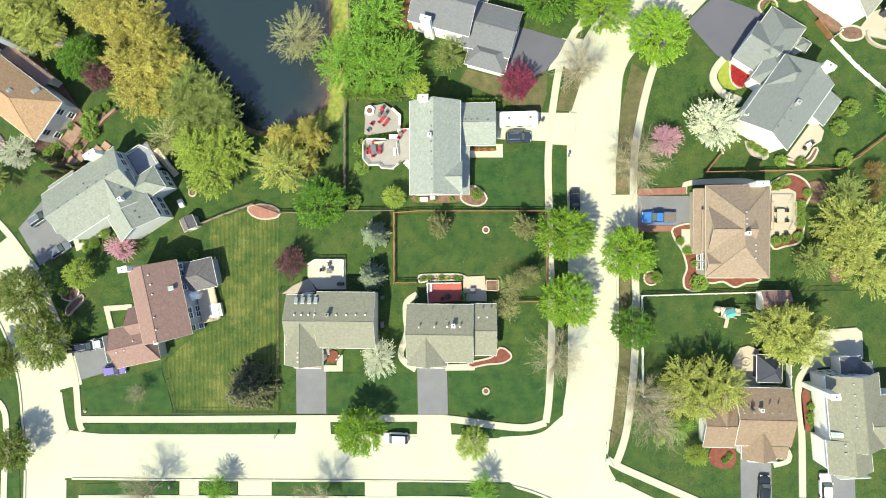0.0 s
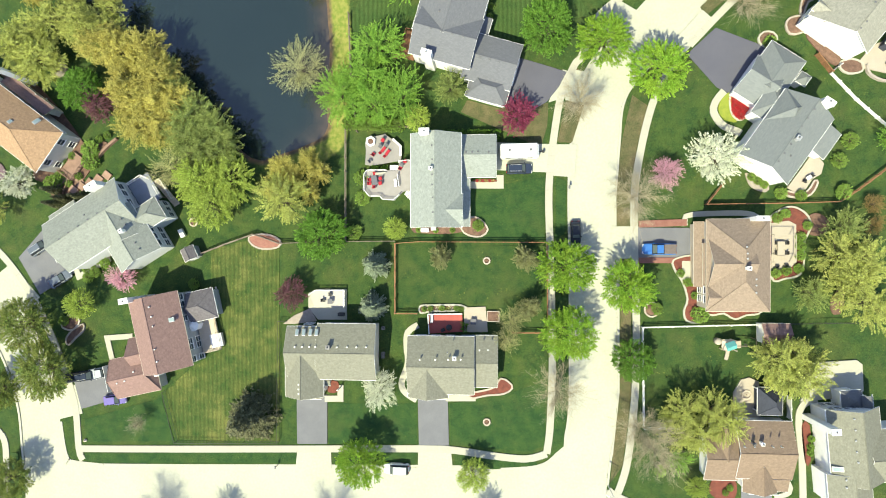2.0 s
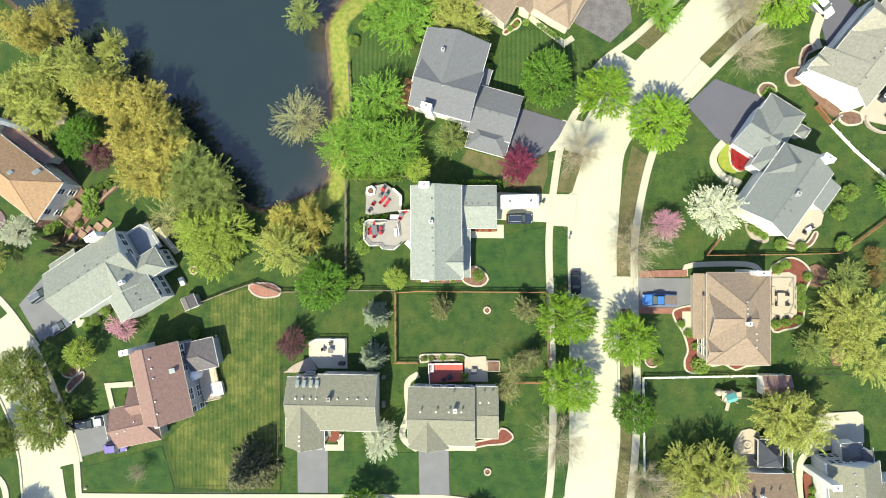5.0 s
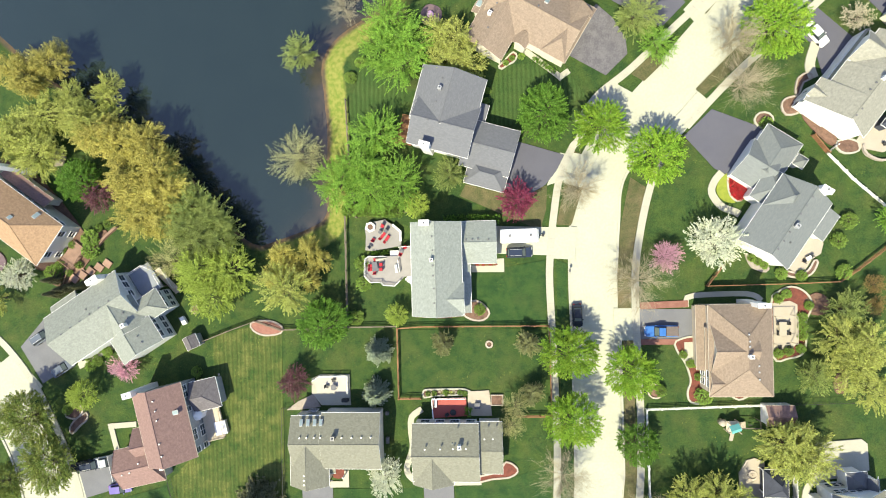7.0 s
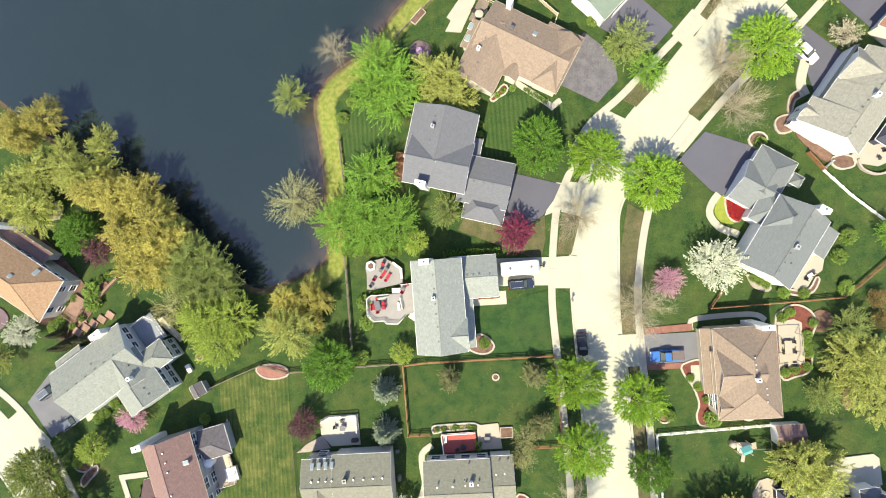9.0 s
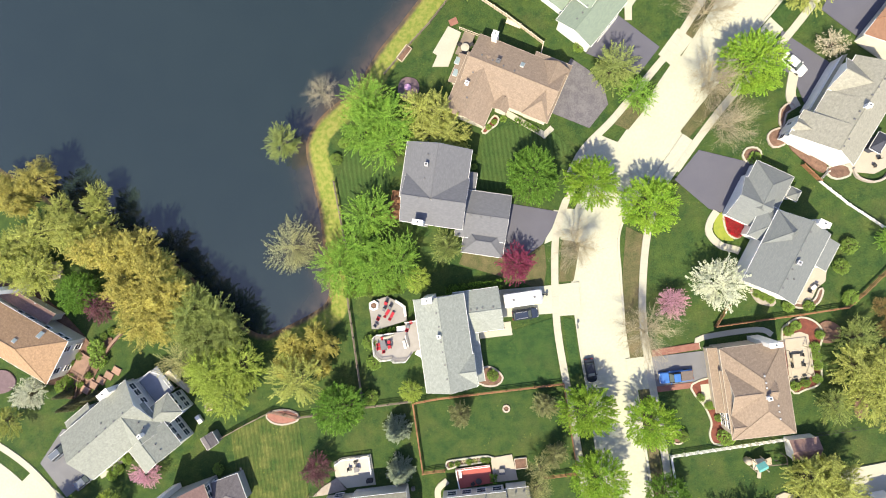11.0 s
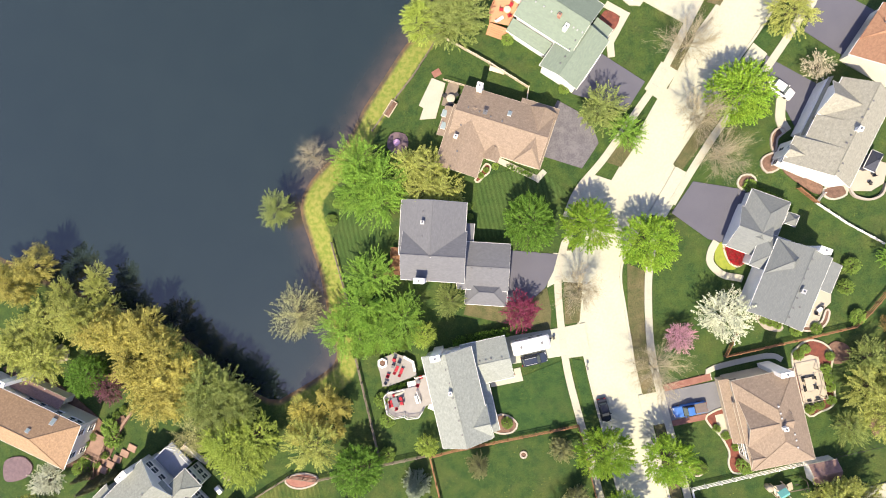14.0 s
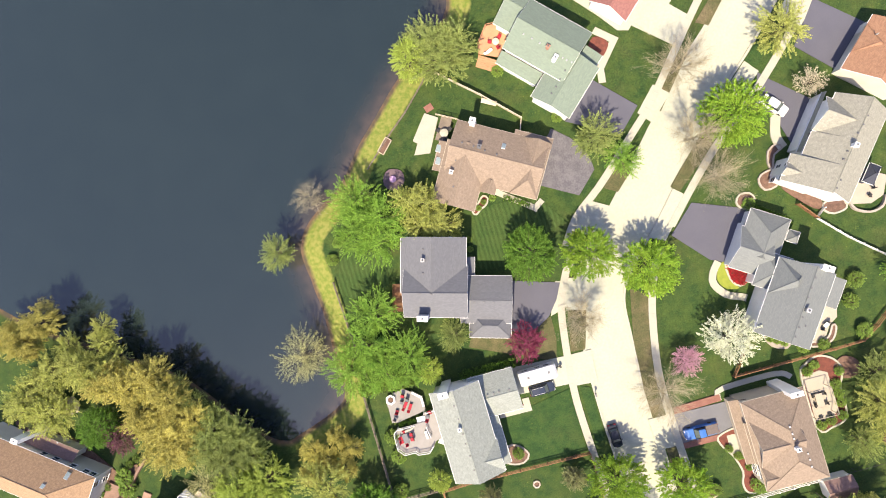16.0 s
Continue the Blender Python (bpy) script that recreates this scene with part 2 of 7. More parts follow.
def shingles(name, colour, other):
    """Asphalt shingles: courses by a fine stepped wave up the slope, blotches, and a tint per tab."""
    m = material(name, tuple(c * 1.05 for c in colour), tuple(c * 0.9 for c in other), 0.92, 2.6, 9.0, 0.5, bump=0.014)
    t = m.node_tree
    n, link = t.nodes, t.links.new
    shader = n["Principled BSDF"]
    base = shader.inputs["Base Color"].links[0].from_socket
    tabs = n.new("ShaderNodeTexBrick")
    tabs.inputs["Scale"].default_value = 1.0
    tabs.inputs["Brick Width"].default_value, tabs.inputs["Row Height"].default_value, tabs.inputs["Mortar Size"].default_value = 0.42, 0.2, 0.014
    tabs.inputs["Color1"].default_value, tabs.inputs["Color2"].default_value, tabs.inputs["Mortar"].default_value = (0.91, 0.91, 0.92, 1), (1.07, 1.07, 1.06, 1), (0.88, 0.88, 0.88, 1)
    uv = n.new("ShaderNodeUVMap")
    link(uv.outputs[0], tabs.inputs["Vector"])
    times = n.new("ShaderNodeMix")
    times.data_type, times.blend_type = "RGBA", "MULTIPLY"
    times.inputs["Factor"].default_value = 1.0
    link(base, times.inputs["A"])
    link(tabs.outputs["Color"], times.inputs["B"])
    link(times.outputs["Result"], shader.inputs["Base Color"])
    return m


ROOF_TAUPE = shingles("taupe_shingles", (0.215, 0.213, 0.165), (0.185, 0.183, 0.14))
ROOF_GREY = shingles("light_grey_shingles", (0.275, 0.3, 0.27), (0.235, 0.255, 0.23))
ROOF_SLATE = shingles("slate_grey_shingles", (0.126, 0.130, 0.141), (0.163, 0.167, 0.178))
ROOF_BLUE = shingles("blue_grey_shingles", (0.163, 0.178, 0.174), (0.193, 0.208, 0.203))
ROOF_TAN = shingles("tan_shingles", (0.34, 0.225, 0.135), (0.29, 0.185, 0.11))
ROOF_PINK = shingles("pinkish_tan_shingles", (0.268, 0.206, 0.153), (0.234, 0.178, 0.133))
ROOF_BROWN = shingles("red_brown_shingles", (0.25, 0.16, 0.14), (0.212, 0.134, 0.118))
ROOF_RUSSET = shingles("russet_shingles", (0.235, 0.172, 0.122), (0.2, 0.146, 0.104))
ROOF_GREEN = shingles("grey_green_shingles", (0.17, 0.218, 0.168), (0.2, 0.248, 0.195))
ROOF_ORANGE = shingles("orange_brown_shingles", (0.34, 0.19, 0.115), (0.29, 0.155, 0.095))
ROOF_RED = shingles("rose_shingles", (0.311, 0.141, 0.118), (0.266, 0.118, 0.104))
ROOF_BEIGE = shingles("grey_beige_shingles", (0.3, 0.292, 0.24), (0.255, 0.248, 0.203))
DECK_PALE = material("pale_deck", (0.46, 0.43, 0.38), (0.4, 0.37, 0.33), 0.8, 0.8, 10.0)
PINK_TOP = material("pink_ceramic", (0.6, 0.35, 0.55), (0.5, 0.3, 0.45), 0.4, 2.0)
TEAL = material("teal_fabric", (0.12, 0.4, 0.38), (0.1, 0.33, 0.32), 0.8, 2.0)
ROOF_DUN = shingles("grey_dun_shingles", (0.25, 0.267, 0.235), (0.215, 0.23, 0.2))
ROOF_PLUM = shingles("purplish_grey_shingles", (0.145, 0.132, 0.138), (0.12, 0.11, 0.115))
CANOPY_DARK = material("dark_canopy", (0.06, 0.065, 0.085), (0.045, 0.05, 0.065), 0.85, 1.0, 6.0)

# ---- builders ----
def mesh_of(name, verts, faces, mats, slots=None):
    me = bpy.data.meshes.new(name)
    me.from_pydata([tuple(v) for v in verts], [], faces)
    for m in mats:
        me.materials.append(m)
    if slots is not None:
        me.polygons.foreach_set("material_index", slots)
    me.update()
    return me


def part(name, me, parent, m=None, label=""):
    ob = new(name, me)
    ob.parent = parent
    if m is not None:
        ob.matrix_local = m
    return tagged(ob, label)


def base(name, place, turn=0.0, label="", category="", group="", z=0.0):
    """The Empty at the foot of a thing."""
    ob = new(name)
    ob.empty_display_size = 0.5
    ob.matrix_world = pose(place[0], place[1], z, 0, 0, turn)
    return tagged(ob, label, category, group)


def box_data(x0, y0, z0, x1, y1, z1):
    v = [(x0, y0, z0), (x1, y0, z0), (x1, y1, z0), (x0, y1, z0), (x0, y0, z1), (x1, y0, z1), (x1, y1, z1), (x0, y1, z1)]
    return v, [(3, 2, 1, 0), (4, 5, 6, 7), (0, 1, 5, 4), (1, 2, 6, 5), (2, 3, 7, 6), (3, 0, 4, 7)]


def boxes(name, rows, m, bevel=0.0):
    """One mesh out of boxes (x0, y0, z0, x1, y1, z1)."""
    bm = bmesh.new()
    for row in rows:
        v, f = box_data(*row)
        vs = [bm.verts.new(p) for p in v]
        for q in f:
            bm.faces.new([vs[i] for i in q])
    if bevel:
        bmesh.ops.bevel(bm, geom=bm.edges[:], offset=bevel, segments=1, affect="EDGES")
    me = bpy.data.meshes.new(name)
    bm.to_mesh(me)
    bm.free()
    me.materials.append(m)
    return me


def turned(name, profile, m, sides=16, smooth=True):
    """A lathed mesh from (radius, height) pairs."""
    verts, faces = [], []
    for r, z in profile:
        for k in range(sides):
            a = math.tau * k / sides
            verts.append((r * math.cos(a), r * math.sin(a), z))
    for j in range(len(profile) - 1):
        for k in range(sides):
            n = (k + 1) % sides
            faces.append((j * sides + k, j * sides + n, (j + 1) * sides + n, (j + 1) * sides + k))
    faces.append(tuple(range(sides))[::-1])
    faces.append(tuple((len(profile) - 1) * sides + k for k in range(sides)))
    me = mesh_of(name, verts, faces, [m])
    if smooth:
        me.polygons.foreach_set("use_smooth", [True] * len(me.polygons))
    return me


def tube(points, r0, r1, sides=6):
    """Vertices and faces of a tapered tube along points."""
    verts, faces = [], []
    pts = [Vector(p) for p in points]
    for i, p in enumerate(pts):
        d = (pts[min(i + 1, len(pts) - 1)] - pts[max(i - 1, 0)]).normalized()
        u = d.orthogonal().normalized()
        w = d.cross(u)
        r = r0 + (r1 - r0) * i / (len(pts) - 1)
        for k in range(sides):
            a = math.tau * k / sides
            verts.append(p + u * (r * math.cos(a)) + w * (r * math.sin(a)))
    for i in range(len(pts) - 1):
        for k in range(sides):
            n = (k + 1) % sides
            faces.append((i * sides + k, i * sides + n, (i + 1) * sides + n, (i + 1) * sides + k))
    return verts, faces


def smooth_line(points, step=1.5, closed=False):
    """A rounded line (Catmull-Rom) through plan points."""
    p = [Vector((x, y)) for x, y in points]
    n = len(p)
    out = []
    for i in range(n if closed else n - 1):
        a, b, c, d = (p[(i + k) % n] if closed else p[min(max(i + k, 0), n - 1)] for k in (-1, 0, 1, 2))
        k = max(2, int((c - b).length / step))
        for j in range(k):
            t = j / k
            out.append(0.5 * ((2 * b) + (c - a) * t + (2 * a - 5 * b + 4 * c - d) * t * t + (3 * b - a - 3 * c + d) * t ** 3))
    if not closed:
        out.append(p[-1])
    return out


def sides_of(line, width, closed=False):
    left, right = [], []
    n = len(line)
    for i, q in enumerate(line):
        d = (line[(i + 1) % n] - line[i - 1]) if closed else (line[min(i + 1, n - 1)] - line[max(i - 1, 0)])
        d = d.normalized()
        across = Vector((-d.y, d.x)) * width / 2
        left.append(q + across)
        right.append(q - across)
    return left, right


def ribbon(name, line, width, z0, z1, m, closed=False):
    """A slab that follows a plan line."""
    left, right = sides_of(line, width, closed)
    n = len(line)
    verts = [(*p, z1) for p in left] + [(*p, z1) for p in right] + [(*p, z0) for p in left] + [(*p, z0) for p in right]
    faces = []
    for i in range(n if closed else n - 1):
        j = (i + 1) % n
        faces += [(n + i, n + j, j, i), (i, j, 2 * n + j, 2 * n + i), (3 * n + i, 3 * n + j, n + j, n + i)]
    if not closed:
        faces += [(0, 2 * n, 3 * n, n), (n - 1, 2 * n - 1, 4 * n - 1, 3 * n - 1)]
    return mesh_of(name, verts, faces, [m])


def slab(name, outline, z0, z1, m, bevel=0.0):
    """A flat slab over a plan outline."""
    bm = bmesh.new()
    pts = [Vector((p[0], p[1])) for p in outline]
    area = sum(a.x * b.y - b.x * a.y for a, b in zip(pts, pts[1:] + pts[:1]))
    if area < 0:
        pts.reverse()
    top = [bm.verts.new((*p, z1)) for p in pts]
    low = [bm.verts.new((*p, z0)) for p in pts]
    cap = bm.faces.new(top)
    for i in range(len(pts)):
        j = (i + 1) % len(pts)
        bm.faces.new((low[i], low[j], top[j], top[i]))
    bm.normal_update()
    bmesh.ops.triangulate(bm, faces=[cap])
    me = bpy.data.meshes.new(name)
    bm.to_mesh(me)
    bm.free()
    me.materials.append(m)
    return me


def gap_to(xs, ys, line, closed=False):
    """Distance from many points to a line, by numpy."""
    best = np.full(xs.shape, 1e9)
    pts = np.array([tuple(p) for p in line])
    if closed:
        pts = np.vstack([pts, pts[:1]])
    for a, b in zip(pts[:-1], pts[1:]):
        d = b - a
        t = np.clip(((xs - a[0]) * d[0] + (ys - a[1]) * d[1]) / max(d @ d, 1e-9), 0, 1)
        best = np.minimum(best, np.hypot(xs - a[0] - t * d[0], ys - a[1] - t * d[1]))
    return best


# ---- plan of the streets and the pond ----
ROAD_HALF = 4.1
STREET_MAIN = smooth_line([(25.70, -35.75), (26.24, -29.79), (27.27, -24.32), (27.51, -18.39), (27.44, -8.53), (27.39, -1.64), (27.34, 5.25), (27.07, 15.09), (27.39, 24.90), (29.23, 35.64), (39.12, 46.97), (49.42, 58.46), (55.98, 65.61), (61.52, 70.69), (73.21, 83.11), (85.53, 97.40)])
STREET_SOUTH = smooth_line([(-75.11, -38.86), (-49.81, -38.12), (-17.61, -37.00), (5.95, -36.31), (14.93, -36.86), (22.81, -39.34), (30.59, -43.16), (37.32, -46.20), (44.91, -48.86), (62.56, -54.98)])
STREET_WEST = smooth_line([(-102.66, 7.08), (-91.99, 2.74), (-84.39, -5.32), (-79.17, -13.88), (-76.16, -22.96), (-75.12, -31.54), (-74.54, -39.06), (-74.74, -55.23), (-74.95, -75.77)])
POND = smooth_line([(-20.65, 31.72), (-21.25, 27.13), (-30.52, 23.46), (-34.79, 23.10), (-41.27, 29.00), (-50.02, 39.61), (-65.88, 50.13), (-75.85, 56.59), (-89.30, 68.23), (-105.49, 78.12), (-99.62, 101.16), (-63.53, 140.33), (-21.44, 139.50), (15.14, 115.65), (17.86, 92.83), (10.03, 83.95), (4.76, 80.41), (-0.35, 75.71), (-5.50, 70.98), (-10.35, 65.57), (-17.76, 60.86), (-20.94, 56.44), (-20.68, 49.94), (-20.21, 43.40)], 2.0, True)
# rounded corners where the streets meet
CORNERS = [smooth_line([(27.44, -21.36), (26.89, -26.11), (25.85, -29.51), (23.93, -32.35), (21.21, -34.63), (17.49, -35.87), (10.96, -36.52)], 1.0), smooth_line([(-75.47, -27.25), (-74.08, -34.20), (-71.11, -37.64), (-63.17, -38.52)], 1.0),
           smooth_line([(27.36, -23.33), (26.24, -29.79), (25.69, -34.27), (26.20, -38.01), (28.27, -41.68), (31.76, -44.20), (37.32, -46.20)], 1.0)]
STREETS = [STREET_MAIN, STREET_SOUTH, STREET_WEST, *CORNERS]
WATER_LEVEL = -1.3


def ground_height(xs, ys):
    """Lawn at zero, a bank down to the pond, sunk below the streets."""
    z = np.zeros(xs.shape)
    poly = [tuple(p) for p in POND]
    within = np.zeros(xs.shape, bool)
    for (ax, ay), (bx, by) in zip(poly, poly[1:] + poly[:1]):
        if ay != by:
            within ^= ((ay > ys) != (by > ys)) & (xs < (bx - ax) * (ys - ay) / (by - ay) + ax)
    d = gap_to(xs, ys, POND, True) * np.where(within, -1, 1)
    z -= 1.35 * np.clip(1 - (d + 0.3) / 5.0, 0, 1) + np.clip(-d, 0, 6) * 0.2
    for line in STREETS:
        z = np.where(gap_to(xs, ys, line) < ROAD_HALF - 0.08, -0.3, z)
    return z, d


def build_ground():
    def steps(lo, hi, mid):
        return np.concatenate([[-3000, -900, -420], np.arange(-200, lo, 4.0), np.arange(lo, hi, 0.5), np.arange(hi, 204 + 2 * mid, 4.0), [420, 900, 3000]])

    gx, gy = np.meshgrid(steps(-96, 104, 0), steps(-56, 124, 20))
    xs, ys = gx.ravel(), gy.ravel()
    z, d = ground_height(xs, ys)
    rough = np.array([noise.noise((x * 0.07, y * 0.07, 0)) for x, y in zip(xs, ys)]) * 0.05
    z = z + np.where(z > -0.15, rough - 0.06, 0)
    n, k = gx.shape
    ids = np.arange(n * k).reshape(n, k)
    faces = np.stack([ids[:-1, :-1], ids[:-1, 1:], ids[1:, 1:], ids[1:, :-1]], -1).reshape(-1, 4)
    me = bpy.data.meshes.new("ground")
    me.from_pydata(np.stack([xs, ys, z], -1).tolist(), [], faces.tolist())
    me.materials.append(GROUND)
    east = np.clip((xs + 34) / 6, 0, 1)
    shore = me.attributes.new("shore", "FLOAT", "POINT")
    shore.data.foreach_set("value", np.clip((4.8 - d) / 1.0, 0, 1) * east)
    mud = me.attributes.new("mud", "FLOAT", "POINT")
    mud.data.foreach_set("value", np.clip((1.4 - d) / 1.2, 0, 1))
    me.polygons.foreach_set("use_smooth", [True] * len(me.polygons))
    tagged(new("ground", me), "green spring grass with a paler yellowed bank along the pond", "ground", kind="structure")


build_ground()


def build_water():
    """A level sheet that runs in under the banks; it browns where the mud shows through the shallows."""
    gx, gy = np.meshgrid(np.arange(-112, 26, 1.5), np.arange(16, 148, 1.5))
    xs, ys = gx.ravel(), gy.ravel()
    d = ground_height(xs, ys)[1]
    n, k = gx.shape
    ids = np.arange(n * k).reshape(n, k)
    faces = np.stack([ids[:-1, :-1], ids[:-1, 1:], ids[1:, 1:], ids[1:, :-1]], -1).reshape(-1, 4)
    faces = faces[d[faces].min(1) < 1.0]
    keep, faces = np.unique(faces, return_inverse=True)
    me = bpy.data.meshes.new("water")
    me.from_pydata(np.stack([xs, ys, np.full(xs.shape, WATER_LEVEL)], -1)[keep].tolist(), [], faces.reshape(-1, 4).tolist())
    me.materials.append(WATER)
    shallow = me.attributes.new("shallow", "FLOAT", "POINT")
    shallow.data.foreach_set("value", np.clip(1 + d[keep] / 5.5, 0, 1) ** 2 * np.clip((xs[keep] + 30) / 8, 0, 1))
    tagged(new("water", me), "still dark slate-coloured pond water", "pond", kind="structure")


build_water()

# ---- streets, kerbs and pavements ----
def setting(name, me, label, category):
    return tagged(new(name, me), label, category, kind="structure")


for n, line in enumerate(STREETS):
    name = ("road_main", "road_south", "road_west", "road_corner_1", "road_corner_2", "road_corner_3")[n]
    setting(name, ribbon(name, line, 2 * ROAD_HALF, -0.35, -0.13 - 0.004 * n, CONCRETE), "sun-bleached pale concrete residential street", "road")


def kerbs():
    """Kerb stones along every street edge, left out where another street joins."""
    for n, line in enumerate(STREETS):
        for edge in sides_of(line, 2 * ROAD_HALF + 0.1):
            xs, ys = np.array([p.x for p in edge]), np.array([p.y for p in edge])
            free = np.ones(len(edge), bool)
            for k, other in enumerate(STREETS):
                if k != n:
                    free &= gap_to(xs, ys, other) > ROAD_HALF - 0.05
            run = []
            for p, ok in [*zip(edge, free), (None, False)]:
                if ok:
                    run.append(p)
                    continue
                if len(run) > 2:
                    setting("kerb", ribbon("kerb", run, 0.4, -0.4, 0.017 + 0.003 * n, KERB), "pale concrete kerb beside the street", "kerb")
                run = []


kerbs()


def joints(home, line, width, step, z):
    """Shallow dark joints across a pavement or street, one mesh."""
    rows, faces, run = [], [], 0.0
    for a, b in zip(line[:-1], line[1:]):
        d = b - a
        run += d.length
        if run < step:
            continue
        run = 0.0
        d = d.normalized()
        s = Vector((-d.y, d.x)) * width / 2
        k = len(rows)
        rows += [(*(b + s - d * 0.02), z), (*(b - s - d * 0.02), z), (*(b - s + d * 0.02), z), (*(b + s + d * 0.02), z)]
        faces.append((k, k + 1, k + 2, k + 3))
    part("joints", mesh_of("joints", rows, faces, [JOINT]), home, None, "dark joint lines")["kind"] = "stuff"


LEVELS = {"lawn": (0.005, 0.0015), "apron": (0.05, 0.0015), "driveway": (0.074, 0.0015), "pavement": (0.1, 0.003), "path": (0.128, 0.003), "paving_strip": (0.18, 0.003), "patio": (0.2, 0.003)}
LAID = dict.fromkeys(LEVELS, 0)


def level(kind):
    """Each laid surface lies a little above the one before, so that no two share a plane."""
    LAID[kind] += 1
    start, step = LEVELS[kind]
    return start + step * LAID[kind]


def pavement(points, width=1.25):
    z = level("pavement")
    line = smooth_line(points, 0.75)
    p = setting("pavement", ribbon("pavement", line, width, -0.2, z, PAVING), "pale concrete pavement in square slabs", "pavement")
    joints(p, line, width, 1.4, z + 0.004)


pavement([(19.41, -29.32), (19.96, -24.53), (20.29, -14.59), (20.12, -4.68), (19.74, 7.21), (19.49, 15.13), (19.66, 20.07), (20.39, 26.98), (21.61, 33.85), (24.00, 39.21), (24.65, 39.71), (26.45, 43.57)])
pavement([(24.94, 43.09), (28.30, 47.74), (34.10, 52.27), (41.65, 59.21), (45.59, 62.89), (51.23, 69.57), (56.19, 75.46), (64.44, 84.81)])
pavement([(31.50, -36.22), (33.19, -30.55), (34.35, -20.20), (34.66, -10.39), (34.50, -2.55), (34.11, 10.65), (34.25, 17.49), (35.06, 23.33), (36.43, 29.64), (37.91, 33.98), (40.42, 38.77)])
pavement([(43.23, 41.81), (48.39, 47.32), (53.71, 52.51), (60.53, 58.07), (66.86, 63.79), (76.04, 73.29), (83.82, 81.40)])
pavement([(-67.71, -31.52), (-49.83, -30.95), (-25.53, -30.06), (-3.20, -29.25), (2.89, -29.26), (9.92, -30.03), (15.87, -30.34), (19.41, -29.32)])
pavement([(-90.82, 10.88), (-83.23, 4.73), (-77.45, -2.56), (-73.20, -10.56), (-70.57, -16.93), (-68.51, -23.31), (-67.71, -31.52), (-66.91, -33.63)])
pavement([(30.05, -35.29), (31.70, -36.41), (37.26, -38.74), (44.85, -41.84), (54.21, -45.78)])
pavement([(-67.68, -46.51), (-49.78, -45.72), (-17.58, -44.50), (8.00, -43.57), (18.93, -44.98)])
pavement([(-86.12, -27.55), (-83.20, -29.63), (-82.39, -33.94), (-82.84, -43.71), (-83.07, -55.65)])

# ---- driveways, aprons and paths ----
def drive(outline, m, label, name="driveway"):
    return setting(name, slab(name, outline, -0.3, level(name), m), label, name)


TARRED, SEALED, WORN = "grey asphalt driveway", "dark freshly sealed asphalt driveway", "worn patchy asphalt driveway"
drive([(-25.68, -20.15), (-19.99, -20.02), (-19.95, -28.96), (-25.53, -29.13)], ASPHALT, TARRED)
drive([(-3.45, -19.62), (1.92, -19.49), (2.18, -28.47), (-3.20, -28.64)], ASPHALT, TARRED)
drive([(-74.60, 10.32), (-79.99, 4.41), (-75.62, -2.54), (-66.63, 2.86), (-70.04, 9.25)], ASPHALT, TARRED)
drive([(-68.75, -18.71), (-60.41, -15.35), (-59.62, -21.70), (-67.27, -24.02)], ASPHALT, TARRED)
drive([(13.96, 40.38), (22.46, 37.64), (21.08, 34.95), (19.03, 32.43), (15.12, 30.22), (11.51, 31.94)], ASPHALT_NEW, TARRED)
drive([(42.80, 40.25), (47.48, 44.67), (56.18, 41.01), (49.87, 33.39), (47.76, 34.46)], ASPHALT_NEW, SEALED)
drive([(34.78, 10.45), (44.41, 10.43), (44.46, 5.30), (34.82, 5.27)], ASPHALT, TARRED)
drive([(52.25, -34.06), (57.24, -33.87), (57.74, -48.50), (52.57, -48.76)], ASPHALT, TARRED)
drive([(65.10, -36.25), (70.69, -36.03), (71.17, -47.82), (65.40, -48.11)], ASPHALT, TARRED)
drive([(28.39, 63.81), (31.17, 61.20), (33.30, 57.48), (33.54, 54.85), (29.82, 51.28), (21.63, 56.22)], ASPHALT_WORN, WORN)
drive([(37.20, 70.02), (43.47, 63.25), (39.35, 59.17), (31.05, 64.31)], ASPHALT_NEW, SEALED)
drive([(63.73, 62.71), (65.15, 61.07), (71.43, 55.12), (65.92, 48.75), (64.36, 54.88), (61.71, 57.20)], ASPHALT_NEW, SEALED)
drive([(75.45, 71.81), (82.48, 65.07), (75.96, 59.08), (70.50, 65.08)], ASPHALT_NEW, SEALED)
drive([(45.38, 77.51), (51.32, 80.18), (56.13, 74.96), (52.00, 71.30)], CONCRETE, "wide pale concrete driveway")
drive([(9.76, 25.45), (19.91, 25.01), (19.66, 20.07), (9.80, 20.57)], CONCRETE, "pale concrete driveway")
APRON = "pale concrete driveway apron between pavement and street"
